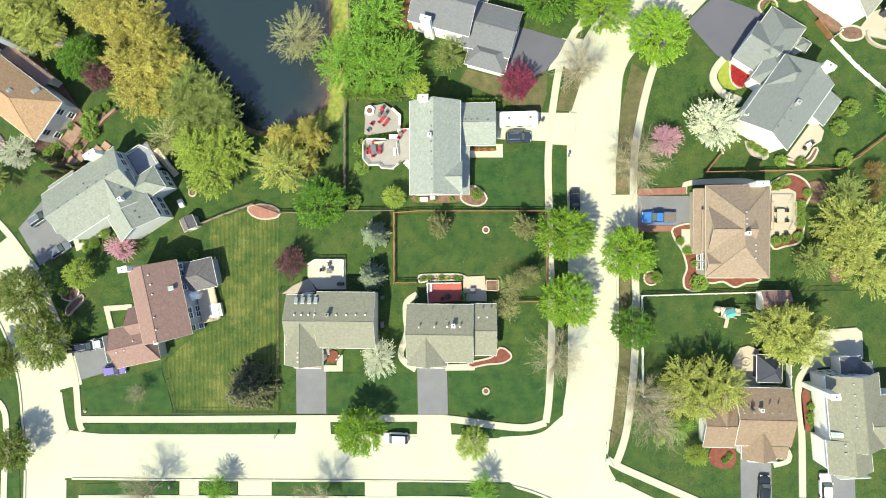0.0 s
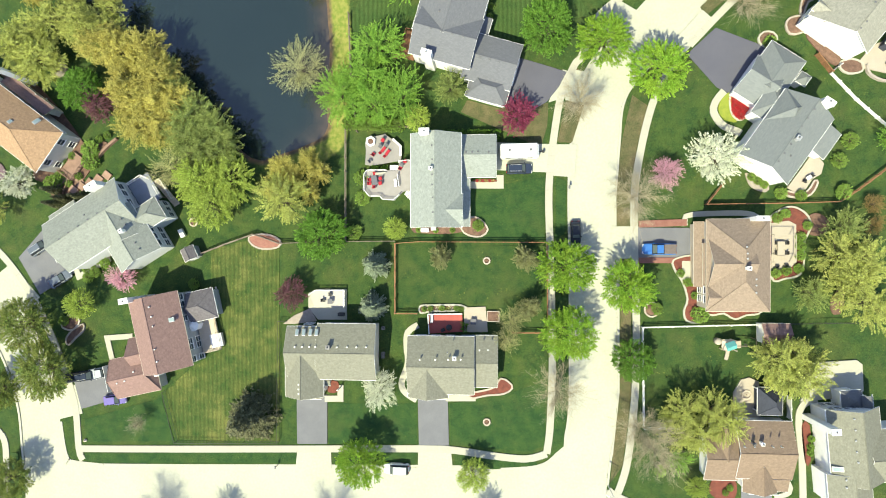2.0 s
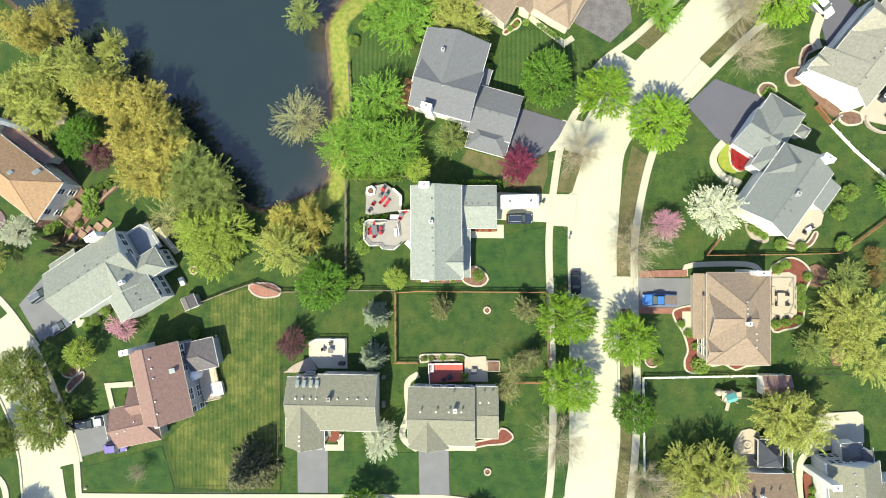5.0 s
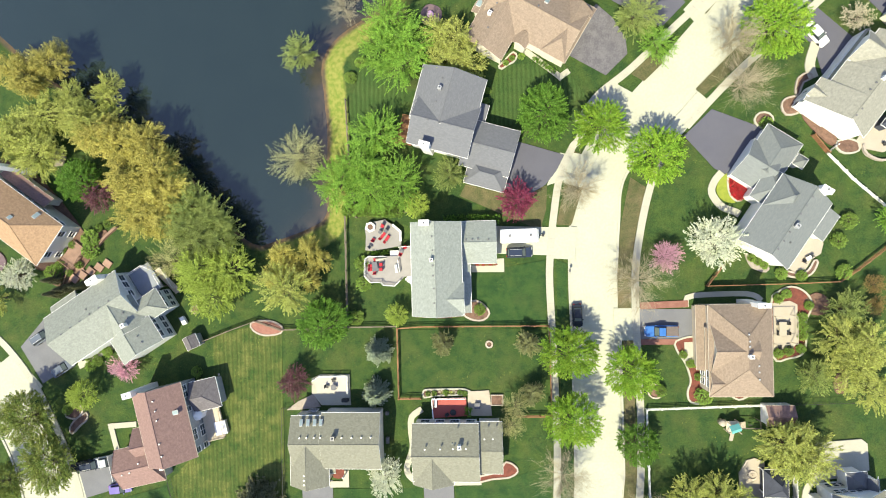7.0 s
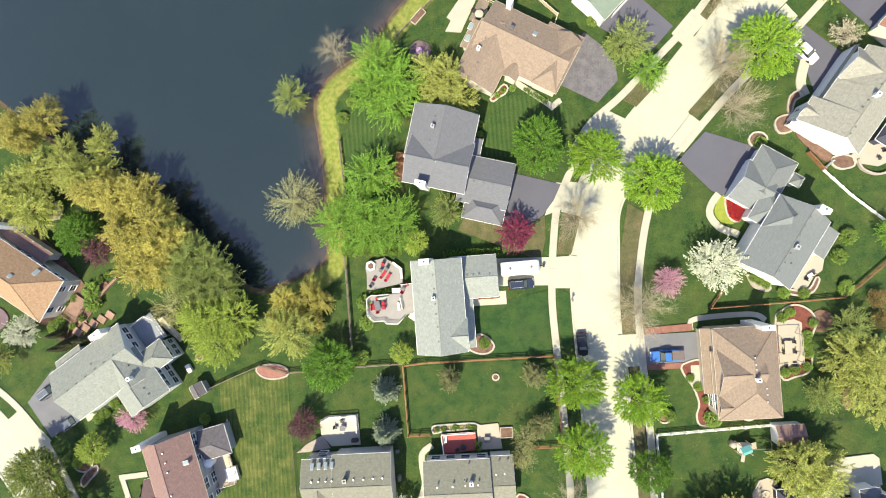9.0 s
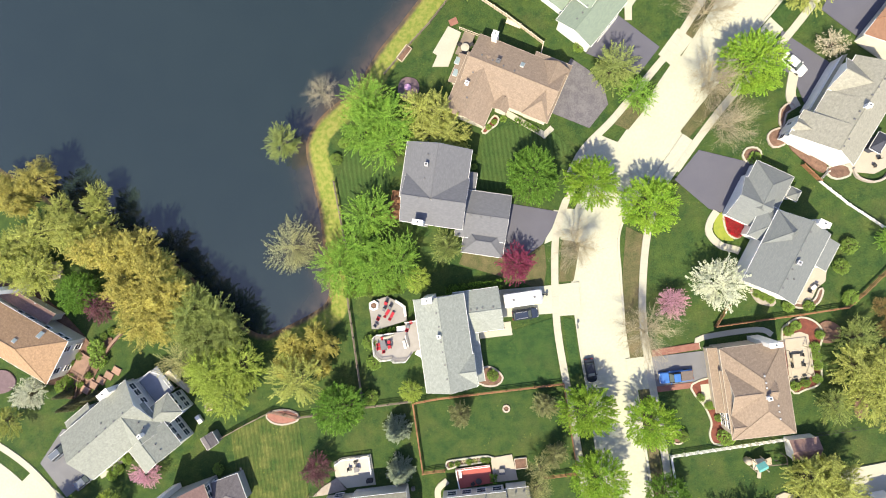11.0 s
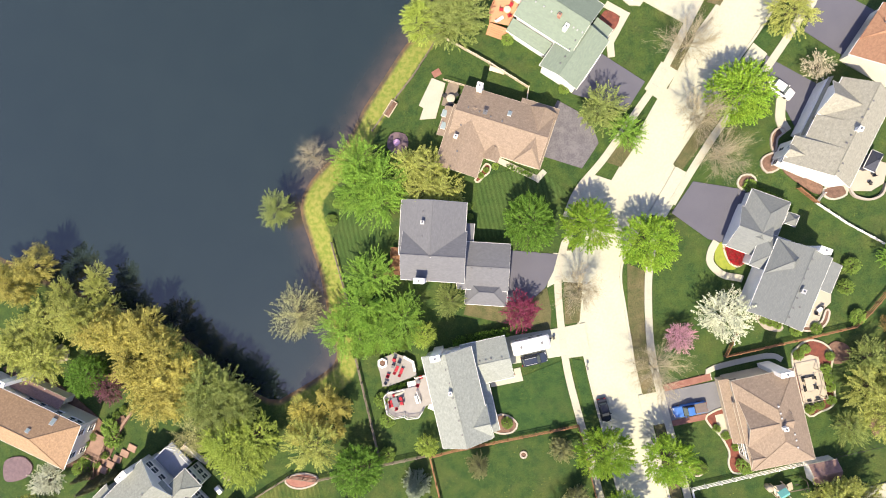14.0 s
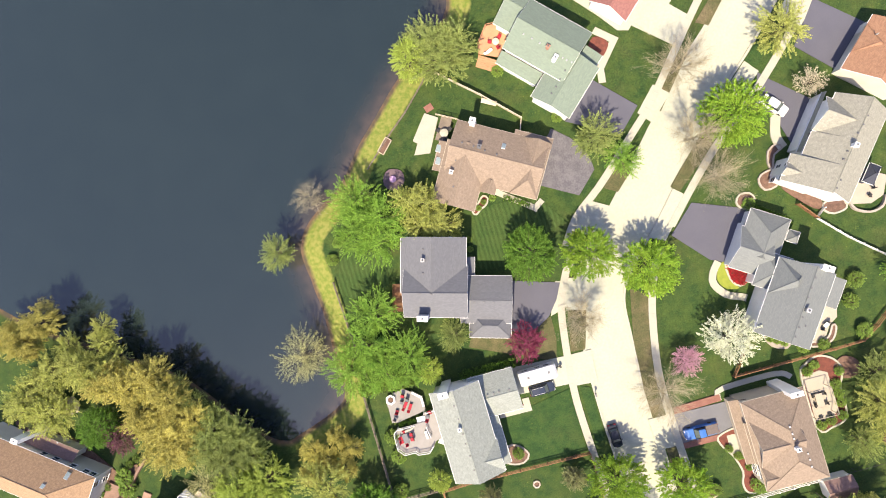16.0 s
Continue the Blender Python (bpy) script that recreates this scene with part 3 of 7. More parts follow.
for quad in (
    [(-25.43, -29.44), (-19.32, -29.25), (-19.09, -33.46), (-25.83, -33.69)], [(-3.30, -28.74), (2.48, -28.56), (2.91, -32.69), (-3.38, -32.91)],
    [(-47.81, -42.36), (-44.09, -42.21), (-44.08, -46.31), (-47.80, -46.48)], [(-36.49, -41.89), (-30.16, -41.63), (-30.14, -45.68), (-36.48, -45.97)], [(-12.80, -41.02), (-7.02, -40.78), (-7.00, -44.85), (-12.78, -45.11)],
    [(18.94, 25.02), (24.29, 24.95), (23.95, 19.24), (19.07, 19.58)], [(30.38, 10.66), (35.16, 10.65), (35.20, 5.08), (30.42, 5.06)],
    [(-85.20, 0.61), (-81.49, 3.33), (-75.73, -3.08), (-78.60, -5.80)], [(-72.84, -21.27), (-68.29, -19.35), (-67.04, -24.87), (-71.58, -26.07)],
    [(23.68, 38.01), (27.48, 37.23), (25.42, 31.78), (22.18, 32.79)], [(21.77, 38.05), (24.76, 37.19), (22.96, 33.39), (19.31, 32.36)], [(27.63, 46.35), (30.83, 50.17), (34.55, 47.88), (31.30, 43.69), (28.51, 44.59)],
    [(39.08, 40.90), (45.32, 47.77), (47.30, 45.92), (41.66, 39.64)], [(43.13, 62.05), (46.87, 65.91), (49.16, 63.67), (45.08, 59.62)],
    [(62.22, 65.18), (63.99, 62.80), (59.89, 59.05), (57.89, 61.28)], [(69.37, 71.08), (72.65, 74.43), (76.09, 71.80), (72.16, 67.69)],
):
    drive(quad, CONCRETE, APRON, "apron")
PATH_WORDS = "pale concrete garden path"


def path(points, width=1.1, square=False):
    z = level("path")
    if not square:
        return setting("path", ribbon("path", smooth_line(points, 0.6), width, -0.2, z, PAVING), PATH_WORDS, "path")
    first = None
    for k, (a, b) in enumerate(zip(points[:-1], points[1:])):
        a, b = Vector(a), Vector(b)
        d = (b - a).normalized() * width / 2
        a, b = (a - d if k else a), (b + d if k < len(points) - 2 else b)
        me = ribbon("path", [a, b], width, -0.2, z + 0.004 * k, PAVING)
        first = part("path_leg", me, first) if first else setting("path", me, PATH_WORDS, "path")
    return first


path([(-20.45, -20.75), (-17.53, -20.66), (-17.54, -18.20)], square=True)
path([(-3.62, -20.51), (-5.66, -19.26), (-6.39, -17.56), (-5.28, -13.98), (-5.50, -10.94), (-5.31, -8.41), (-3.48, -7.05)])
path([(1.65, -20.04), (6.88, -19.87)])
path([(5.82, 17.91), (11.00, 17.87), (10.99, 19.66)], 1.2, square=True)
path([(-57.15, -10.09), (-62.16, -10.52), (-61.03, -14.95)], 1.0, square=True)
path([(-68.99, 4.63), (-67.84, 0.91), (-61.68, 4.36)], 1.0, square=True)
path([(48.95, 33.82), (47.67, 32.23), (47.23, 30.31), (48.73, 28.02), (51.02, 26.95), (51.75, 26.54)], 1.2)
path([(62.42, -40.58), (62.13, -29.08), (61.52, -22.39), (62.22, -19.50), (64.48, -18.49)], 1.1)
path([(15.97, 56.17), (21.95, 51.32), (23.51, 52.34)], 1.0, square=True)
path([(42.65, 10.77), (42.64, 11.94), (43.86, 12.72), (52.72, 12.92), (55.03, 11.76)], 0.9)
path([(64.66, 55.28), (63.63, 51.63), (64.20, 49.28)], 1.6)
path([(39.95, 77.88), (42.76, 75.23), (39.23, 71.20), (38.92, 68.76)], 1.2, square=True)
path([(58.13, -32.62), (59.96, -32.83), (60.07, -34.46), (57.69, -35.33)], 0.8)

# ---- lawns and beds ----
def lawn(outline, m, label):
    return setting("lawn", slab("lawn", outline, -0.3, level("lawn"), m), label, "lawn")


lawn([(-42.07, 6.31), (-34.74, 7.98), (-29.08, 7.36), (-28.83, -28.82), (-48.29, -29.21), (-50.74, -20.22), (-45.48, -15.48), (-39.84, -12.14), (-42.04, -2.25)], LAWN_MOWN, "yellowish lawn mown in stripes")
lawn([(-19.78, -21.55), (-3.65, -21.15), (-3.61, -28.45), (-19.64, -28.95)], LAWN_DARK, "dark green front lawn")
lawn([(2.34, -21.00), (13.32, -18.72), (19.22, -16.60), (19.01, -28.04), (15.87, -29.14), (2.48, -28.26)], LAWN_DARK, "dark green front lawn")
lawn([(5.83, 17.01), (18.78, 19.29), (18.76, 8.20), (-3.40, 7.99), (-3.92, 9.00), (6.18, 9.20)], LAWN_DARK, "dark green front lawn")
lawn([(-7.28, 7.18), (18.77, 7.21), (18.87, -7.67), (11.27, -7.77), (10.74, -2.78), (-3.85, -2.92), (-7.22, -4.78)], LAWN_BACK, "green fenced back lawn")
lawn([(-66.58, -25.93), (-51.51, -21.50), (-48.95, -29.44), (-66.35, -30.19)], LAWN_DARK, "dark green front lawn")
lawn([(36.06, -7.23), (53.86, -6.41), (53.92, -13.92), (50.24, -15.93), (50.29, -21.73), (40.93, -22.96), (36.38, -23.57)], LAWN_BACK, "green fenced back lawn with bare patches")
lawn([(11.72, 54.01), (17.89, 53.93), (22.07, 54.23), (26.31, 47.82), (14.71, 42.96), (8.90, 43.59)], LAWN_STRIPES, "green lawn mown in fine stripes")
lawn([(-16.02, 46.48), (-13.40, 55.31), (-10.61, 55.56), (-4.46, 52.70), (-6.47, 45.89), (-10.60, 42.83)], LAWN_STRIPES, "green lawn mown in fine stripes")
lawn([(5.08, 32.99), (13.22, 30.74), (19.31, 32.36), (19.15, 28.28), (18.05, 24.46), (3.94, 30.90)], LAWN_DRY, "thin dry brownish grass")
VERGE = "dry brownish grass verge beside the street"
for quad in (
    [(-66.57, -32.34), (-25.63, -30.58), (-25.84, -32.66), (-64.87, -34.20), (-66.57, -33.41)], [(-18.90, -30.36), (-3.70, -29.77), (-3.90, -31.91), (-18.68, -32.41)],
    [(2.99, -29.86), (9.92, -30.63), (17.65, -30.87), (17.85, -31.76), (9.93, -32.44), (3.41, -31.86)],
    [(-66.32, -43.67), (-48.03, -42.48), (-48.02, -44.90), (-66.55, -45.71)], [(-43.87, -42.31), (-36.71, -42.01), (-36.70, -44.41), (-43.86, -44.72)], [(-29.95, -41.83), (-13.01, -41.13), (-13.00, -43.48), (-29.94, -44.22)], [(-6.82, -40.87), (12.97, -40.25), (15.95, -42.12), (-6.80, -43.42)],
    [(20.73, 19.27), (22.49, 18.56), (22.37, 9.19), (20.71, 8.70)], [(21.08, -1.69), (23.03, -1.68), (22.95, -18.50), (22.34, -27.94), (20.00, -30.00), (21.10, -18.54)],
    [(-82.62, -32.65), (-79.96, -32.78), (-79.59, -47.90), (-82.38, -48.02)],
):
    lawn(quad, LAWN_DARK, "green grass verge beside the street")
for quad in (
    [(24.00, 38.32), (27.10, 36.87), (23.51, 25.45), (21.18, 25.29)], [(32.10, 10.65), (33.35, 10.65), (33.58, 17.98), (34.48, 24.31), (36.23, 31.59), (33.65, 33.40), (31.80, 24.84), (31.10, 16.04), (31.15, 10.65)],
    [(31.96, 5.07), (33.68, 5.07), (33.86, -18.25), (32.42, -31.06), (30.33, -34.09), (31.85, -18.29)],
    [(44.43, 62.49), (46.93, 61.15), (53.34, 68.71), (52.02, 70.05), (46.11, 62.65)], [(44.99, 48.34), (45.76, 46.60), (54.50, 54.27), (52.13, 55.41)],
    [(56.40, 73.87), (58.38, 72.72), (62.63, 77.29), (60.62, 77.96)], [(34.12, 51.32), (36.31, 49.94), (39.56, 53.02), (38.15, 54.98)],
):
    lawn(quad, LAWN_DRY, VERGE)


lawn([(22.46, 32.71), (24.81, 31.43), (23.32, 25.18), (20.90, 25.54)], LAWN_DRY, VERGE)
lawn([(62.33, 65.25), (63.64, 63.38), (67.22, 66.92), (66.02, 68.38)], LAWN_DARK, "green grass verge beside the street")
BEDS = [0]


def bed(points, m, label, z=0.13, edge=None, step=0.6):
    """A planting bed with a rounded outline and, if wished, an edging of stone."""
    BEDS[0] += 1
    z += 0.002 * BEDS[0]
    line = smooth_line(points, step, True)
    ob = setting("flower_bed", slab("flower_bed", line, -0.2, z, m), label, "flower bed")
    if edge:
        part("edging", ribbon("edging", line, 0.3, -0.2, z + 0.09, edge, True), ob, None, "pale stone edging")
    return ob


RED_BED = "red bark mulch bed edged with pale stone"
bed([(40.80, 4.92), (44.57, 5.44), (45.35, 1.08), (46.32, -3.96), (45.40, -5.72), (43.05, -5.56), (42.56, -3.82), (43.12, -1.87), (42.34, 1.04), (41.10, 2.98)], MULCH, RED_BED, edge=PAVING)
bed([(45.85, -3.96), (47.26, -4.52), (49.13, -4.20), (50.99, -5.14), (52.84, -4.44), (54.69, -4.21), (54.68, -3.44), (46.32, -3.28)], MULCH, RED_BED, edge=PAVING)
bed([(56.60, 11.29), (57.78, 13.21), (60.06, 14.07), (62.35, 12.92), (63.18, 10.82), (62.12, 7.95), (62.14, 5.08), (61.52, 2.69), (59.24, 1.90), (56.85, 2.16)], MULCH, RED_BED, edge=PAVING)
for quad in ([(34.87, 11.63), (42.92, 11.94), (42.93, 10.77), (34.88, 10.46)], [(34.91, 5.27), (41.09, 5.31), (40.62, 4.34), (34.92, 4.29)]):
    drive(quad, BRICK_PAVING, "red brick paving strip beside the driveway", "paving_strip")
bed([(5.86, 12.20), (7.66, 11.70), (8.87, 10.00), (7.68, 8.80), (5.48, 9.00), (4.16, 10.20)], MULCH_BROWN, "brown mulch bed edged with stone", edge=STONE)
bed([(11.32, -16.27), (12.82, -16.94), (13.32, -17.93), (11.84, -18.96), (8.85, -19.33), (6.35, -19.89), (5.85, -19.10), (9.84, -18.00)], MULCH, RED_BED, edge=STONE)
bed([(-19.79, -19.50), (-18.01, -19.46), (-18.02, -17.61), (-19.79, -17.65)], MULCH, "red bark mulch bed beside the porch")
bed([(-34.74, 8.60), (-31.53, 9.01), (-28.97, 7.98), (-29.18, 6.74), (-32.06, 6.33), (-34.20, 7.15)], BRICK_PAVING, "terracotta-coloured gravel bed by the fence", edge=STONE)
bed([(50.13, 33.09), (53.52, 31.49), (51.84, 28.85), (50.20, 29.89)], FLOWERS, "bed of bright red tulips", edge=PAVING)
bed([(48.92, 33.15), (50.33, 33.27), (50.03, 30.19), (51.08, 28.50), (49.05, 28.97), (47.99, 30.76)], GROUND_COVER, "lime-green ground cover bed")
bed([(47.93, -32.35), (51.20, -32.70), (51.22, -35.61), (48.89, -36.19), (47.01, -34.81)], MULCH, "red mulch bed beside the driveway")
bed([(61.99, -22.87), (63.26, -22.83), (63.49, -28.86), (62.58, -29.18)], MULCH, "red mulch bed with small shrubs along the wall")
bed([(63.3, 50.2), (61.7, 49.4), (61.2, 47.1), (61.7, 46.5), (62.5, 48.6), (64.0, 49.3)], MULCH_BROWN, "winding brown mulch border on the lawn", edge=STONE)
bed([(59.54, 45.92), (58.91, 44.78), (59.58, 43.26), (61.35, 43.39), (62.26, 44.43), (61.6, 46.2)], MULCH_BROWN, "brown gravel bed with stones", edge=STONE)
bed([(55.70, 42.62), (56.71, 41.82), (56.19, 40.97), (54.92, 41.55), (54.48, 42.68), (55.35, 43.72), (56.92, 43.55), (57.53, 42.37)], MULCH_BROWN, "round walled planting bed", edge=PAVING)
bed([(61.84, 11.40), (63.94, 13.00), (66.02, 11.71), (65.67, 9.64), (63.31, 9.24)], MULCH_BROWN, "round brown mulch bed under trees")
bed([(67.28, -0.34), (68.35, 0.62), (68.57, -3.18), (67.05, -4.14), (66.40, -2.25)], MULCH_BROWN, "round brown mulch bed under trees")
bed([(-70.96, -7.20), (-69.15, -6.31), (-67.57, -7.35), (-68.92, -9.08), (-70.96, -8.70)], MULCH_BROWN, "kidney-shaped mulch bed edged with stone", edge=STONE)
bed([(-70.27, -10.92), (-69.14, -9.30), (-66.89, -7.97), (-66.89, -9.25), (-68.35, -10.56), (-69.81, -11.98)], MULCH_BROWN, "kidney-shaped mulch bed edged with stone", edge=STONE)
bed([(-3.14, -3.73), (-1.31, -3.51), (4.25, -3.45), (4.75, -4.25), (-1.30, -4.62), (-3.03, -4.94)], MULCH_BROWN, "flower bed along the deck edged with stone", edge=PAVING)
bed([(-83.84, 39.39), (-76.92, 37.62), (-67.81, 27.32), (-66.67, 23.06), (-74.61, 18.88), (-76.90, 21.04), (-70.07, 27.35)], MULCH_BROWN, "brown mulched ground beside the house")
bed([(-0.75, 65.30), (1.12, 64.42), (1.22, 62.60), (0.04, 61.48), (-1.61, 61.66), (-2.53, 62.89), (-2.02, 64.63)], MULCH_PURPLE, "round purple-brown mulch bed")

bed([(-4.3, 10.5), (0.0, 10.45), (4.0, 10.5), (4.2, 9.6), (1.0, 9.2), (-2.0, 9.3), (-4.4, 9.5)], MULCH_BROWN, "brown mulch bed along the house wall")
bed([(6.6, 18.85), (10.1, 18.85), (10.1, 18.45), (6.6, 18.45)], MULCH, "red mulch strip with flowers beside the path", step=0.3)
bed([(13.86, 55.99), (14.51, 55.28), (13.87, 54.26), (12.9, 53.86), (11.82, 53.14), (11.28, 53.65), (12.19, 54.41), (12.95, 55.23)], MULCH, "winding red mulch bed along the house wall", edge=PAVING)
bed([(39.63, 76.76), (41.70, 74.97), (39.42, 72.56), (37.74, 74.33)], MULCH, "red mulch bed in the corner of the house")
bed([(62.38, 44.48), (63.72, 43.88), (67.55, 39.56), (67.40, 38.03), (66.21, 38.09), (62.39, 42.50)], MULCH_BROWN, "brown mulch bed along the side wall")
bed([(52.48, 19.79), (53.78, 19.31), (56.37, 17.68), (55.83, 16.52), (53.42, 17.48)], STONE, "pale gravel bed along the side wall")
bed([(59.13, 16.72), (60.96, 16.34), (62.60, 16.73), (63.68, 18.45), (64.22, 18.07), (63.15, 16.15), (61.15, 15.58), (59.32, 15.95)], MULCH_BROWN, "brown mulch bed round the patio", edge=STONE)

bed([(-73.42, 17.07), (-69.53, 21.83), (-65.33, 25.42), (-62.25, 25.95), (-65.28, 21.30), (-68.93, 17.06), (-71.75, 15.70)], MULCH_BROWN, "brown mulch and timber slope beside the house")
bed([(-87.86, 22.52), (-84.28, 22.67), (-82.62, 20.51), (-84.43, 18.63), (-88.65, 18.80)], MULCH_PURPLE, "purple-brown mulch bed beside the house")
bed([(67.74, 38.40), (69.48, 38.80), (71.16, 38.06), (71.09, 36.72), (69.00, 36.38), (67.70, 37.24)], MULCH_BROWN, "round planting bed edged with pale stone", edge=PAVING)
setting("garden_wall", ribbon("garden_wall", smooth_line([(71.74, 37.74), (72.26, 36.18), (74.41, 35.05), (76.49, 35.48), (77.53, 37.09)], 0.5), 0.35, -0.1, 0.55, STONE), "low curved stone garden wall round the patio", "wall")

setting("retaining_wall", ribbon("retaining_wall", smooth_line([(-65.4, 21.3), (-63.9, 23.4), (-62.2, 25.2), (-60.2, 26.8)], 0.5), 0.45, -0.1, 0.6, WOOD_ROSE), "rosy brown timber retaining wall on the slope", "wall")
setting("retaining_wall", ribbon("retaining_wall", smooth_line([(-72.6, 17.6), (-70.3, 19.0), (-68.2, 20.9)], 0.5), 0.35, -0.1, 0.5, WOOD_ROSE), "rosy brown timber retaining wall on the slope", "wall")

# ---- patios ----
def patio(outline, m, label):
    return setting("patio", slab("patio", outline, -0.2, level("patio"), m), label, "patio")


patio([(56.78, 11.29), (59.62, 11.68), (60.82, 11.01), (60.86, 4.60), (59.78, 3.53), (56.84, 3.31)], PAVING_WARM, "cream stone patio with chamfered corners")
patio([(-23.54, -1.57), (-21.97, -0.84), (-16.53, -0.80), (-16.40, -6.32), (-21.73, -6.38), (-23.53, -4.14)], PAVING, "pale concrete patio behind the house")
patio([(-28.28, -7.29), (-26.16, -5.72), (-23.21, -4.34), (-21.94, -6.69), (-26.16, -7.26)], STONE, "grey flagstone path behind the house")
patio([(4.75, -3.85), (8.55, -3.61), (8.98, -8.11), (4.78, -8.16)], PAVING_WARM, "beige paved patio behind the house")
patio([(52.00, -15.46), (53.38, -15.04), (54.96, -15.67), (55.28, -21.93), (50.84, -22.07), (50.81, -17.71)], PAVING_WARM, "round-ended tan patio")
patio([(63.00, -13.08), (63.45, -12.30), (70.68, -11.66), (71.58, -12.40), (71.79, -16.86), (67.58, -18.21), (61.68, -18.86), (62.58, -16.92)], PAVING, "wide pale concrete patio")
patio([(7.99, 72.99), (10.1, 71.5), (7.0, 65.9), (4.19, 66.38), (5.33, 68.21), (4.62, 68.86)], PAVING, "cream concrete patio")
patio([(59.31, 17.30), (62.92, 22.46), (64.29, 22.45), (65.20, 21.31), (64.76, 19.59), (63.31, 18.64), (62.23, 16.92), (60.59, 16.44)], PAVING_WARM, "cream patio behind the house")
patio([(72.58, 41.00), (75.63, 42.04), (78.58, 40.16), (77.20, 37.16), (74.97, 36.36), (71.10, 37.32), (70.81, 38.59)], PAVING_WARM, "cream patio behind the house")
patio([(36.33, 86.11), (41.50, 79.81), (43.75, 76.63), (45.55, 76.04), (46.64, 77.10), (48.74, 74.18), (55.32, 80.25)], CONCRETE, "pale concrete yard beside the house")
patio([(76.21, 59.00), (80.09, 54.82), (79.13, 54.64), (75.37, 58.29), (75.49, 59.72)], PAVING, "pale concrete edging path")
patio([(-73.56, 41.67), (-71.27, 41.88), (-70.20, 40.22), (-70.83, 38.65), (-72.88, 38.42), (-73.74, 39.86)], PAVING_WARM, "round sandy patio among trees")

# ---- houses ----
def uv_slopes(me):
    """Lays the shingle courses along each slope, in metres."""
    layer = me.uv_layers.new(name="courses")
    for poly in me.polygons:
        nrm = poly.normal
        along = Vector((-nrm.y, nrm.x, 0))
        along = along.normalized() if along.length > 1e-4 else Vector((1, 0, 0))
        up = nrm.cross(along)
        for li in poly.loop_indices:
            co = me.vertices[me.loops[li].vertex_index].co
            layer.data[li].uv = (co.dot(along), co.dot(up))


ROOFS = {}


def roof_z(home, x, y):
    """Height of the highest roof of a house over a spot of its plan."""
    return max(f(x, y) for f in ROOFS[home.name])


def house(label, place, turn):
    return base("house", place, turn, label, "house")


def wing(home, a, b, eave, rise, ridge="x", kind="gable", roof=None, wall=None, over=0.4, hip_a=None, hip_b=None, trim=None):
    """A roofed block between two opposite eave corners of the plan. ridge: the axis along which the ridge runs; kind: gable, hip or shed
    (shed_w, shed_e, shed_s, shed_n: the low side). Roof and walls become parts of the house."""
    x0, x1 = sorted((a[0], b[0]))
    y0, y1 = sorted((a[1], b[1]))
    trim = trim or (TAN_SIDING if roof in (ROOF_PINK, ROOF_BROWN) else WHITE)
    flip = ridge == "y"
    L, W = (y1 - y0, x1 - x0) if flip else (x1 - x0, y1 - y0)
    th = 0.2

    def put(u, v, z):       # u along the ridge from 0 to L, v across from 0 to W
        return (x0 + v, y1 - u, z) if flip else (x0 + u, y0 + v, z)

    if kind.startswith("shed"):
        side = kind[-1]
        high = {"w": (x1, None), "e": (x0, None), "s": (None, y1), "n": (None, y0)}[side]
        def top(x, y):
            return eave + (rise if (x == high[0] or y == high[1]) else 0)
        ring = [(x0, y0), (x1, y0), (x1, y1), (x0, y1)]
        verts = [(x, y, top(x, y)) for x, y in ring] + [(x, y, top(x, y) - th) for x, y in ring]
        faces, slots = [(0, 1, 2, 3), (7, 6, 5, 4)], [0, 1]
        for i in range(4):
            j = (i + 1) % 4
            faces.append((4 + i, 4 + j, j, i))
            slots.append(1)
        walls_top = None
    else:
        e0 = 0.0 if kind == "gable" else min(L / 2 - 0.05, W / 2 if hip_a is None else hip_a)
        e1 = 0.0 if kind == "gable" else min(L / 2 - 0.05, W / 2 if hip_b is None else hip_b)
        pts = [(0, 0, eave), (L, 0, eave), (L, W, eave), (0, W, eave), (e0, W / 2, eave + rise), (L - e1, W / 2, eave + rise)]
        low = [(u, v, z - th) for u, v, z in pts]
        verts = [put(*p) for p in pts] + [put(*p) for p in low]
        faces = [(0, 1, 5, 4), (2, 3, 4, 5), (6, 10, 11, 7), (8, 11, 10, 9), (0, 6, 7, 1), (2, 8, 9, 3)]
        slots = [0, 0, 1, 1, 1, 1]
        if kind == "gable":
            faces += [(3, 9, 10, 4), (4, 10, 6, 0), (1, 7, 11, 5), (5, 11, 8, 2)]
            slots += [1, 1, 1, 1]
        else:
            faces += [(3, 0, 4), (1, 2, 5), (9, 10, 6), (7, 11, 8), (3, 9, 6, 0), (1, 7, 8, 2)]
            slots += [0, 0, 1, 1, 1, 1]
    def height(x, y):
        if not (x0 <= x <= x1 and y0 <= y <= y1):
            return 0.0
        if kind.startswith("shed"):
            k = {"w": (x - x0) / (x1 - x0), "e": (x1 - x) / (x1 - x0), "s": (y - y0) / (y1 - y0), "n": (y1 - y) / (y1 - y0)}[kind[-1]]
            return eave + rise * k
        u, v = (y1 - y, x - x0) if flip else (x - x0, y - y0)
        z = min(v, W - v) / (W / 2)
        if kind == "hip":
            z = min(z, u / max(e0, 0.01), (L - u) / max(e1, 0.01))
        return eave + rise * z

    ROOFS.setdefault(home.name, []).append(height)
    me = mesh_of("roof", verts, faces, [roof, trim], slots)
    bm = bmesh.new()
    bm.from_mesh(me)
    bmesh.ops.recalc_face_normals(bm, faces=bm.faces[:])
    bm.to_mesh(me)
    bm.free()
    uv_slopes(me)
    part("roof", me, home)
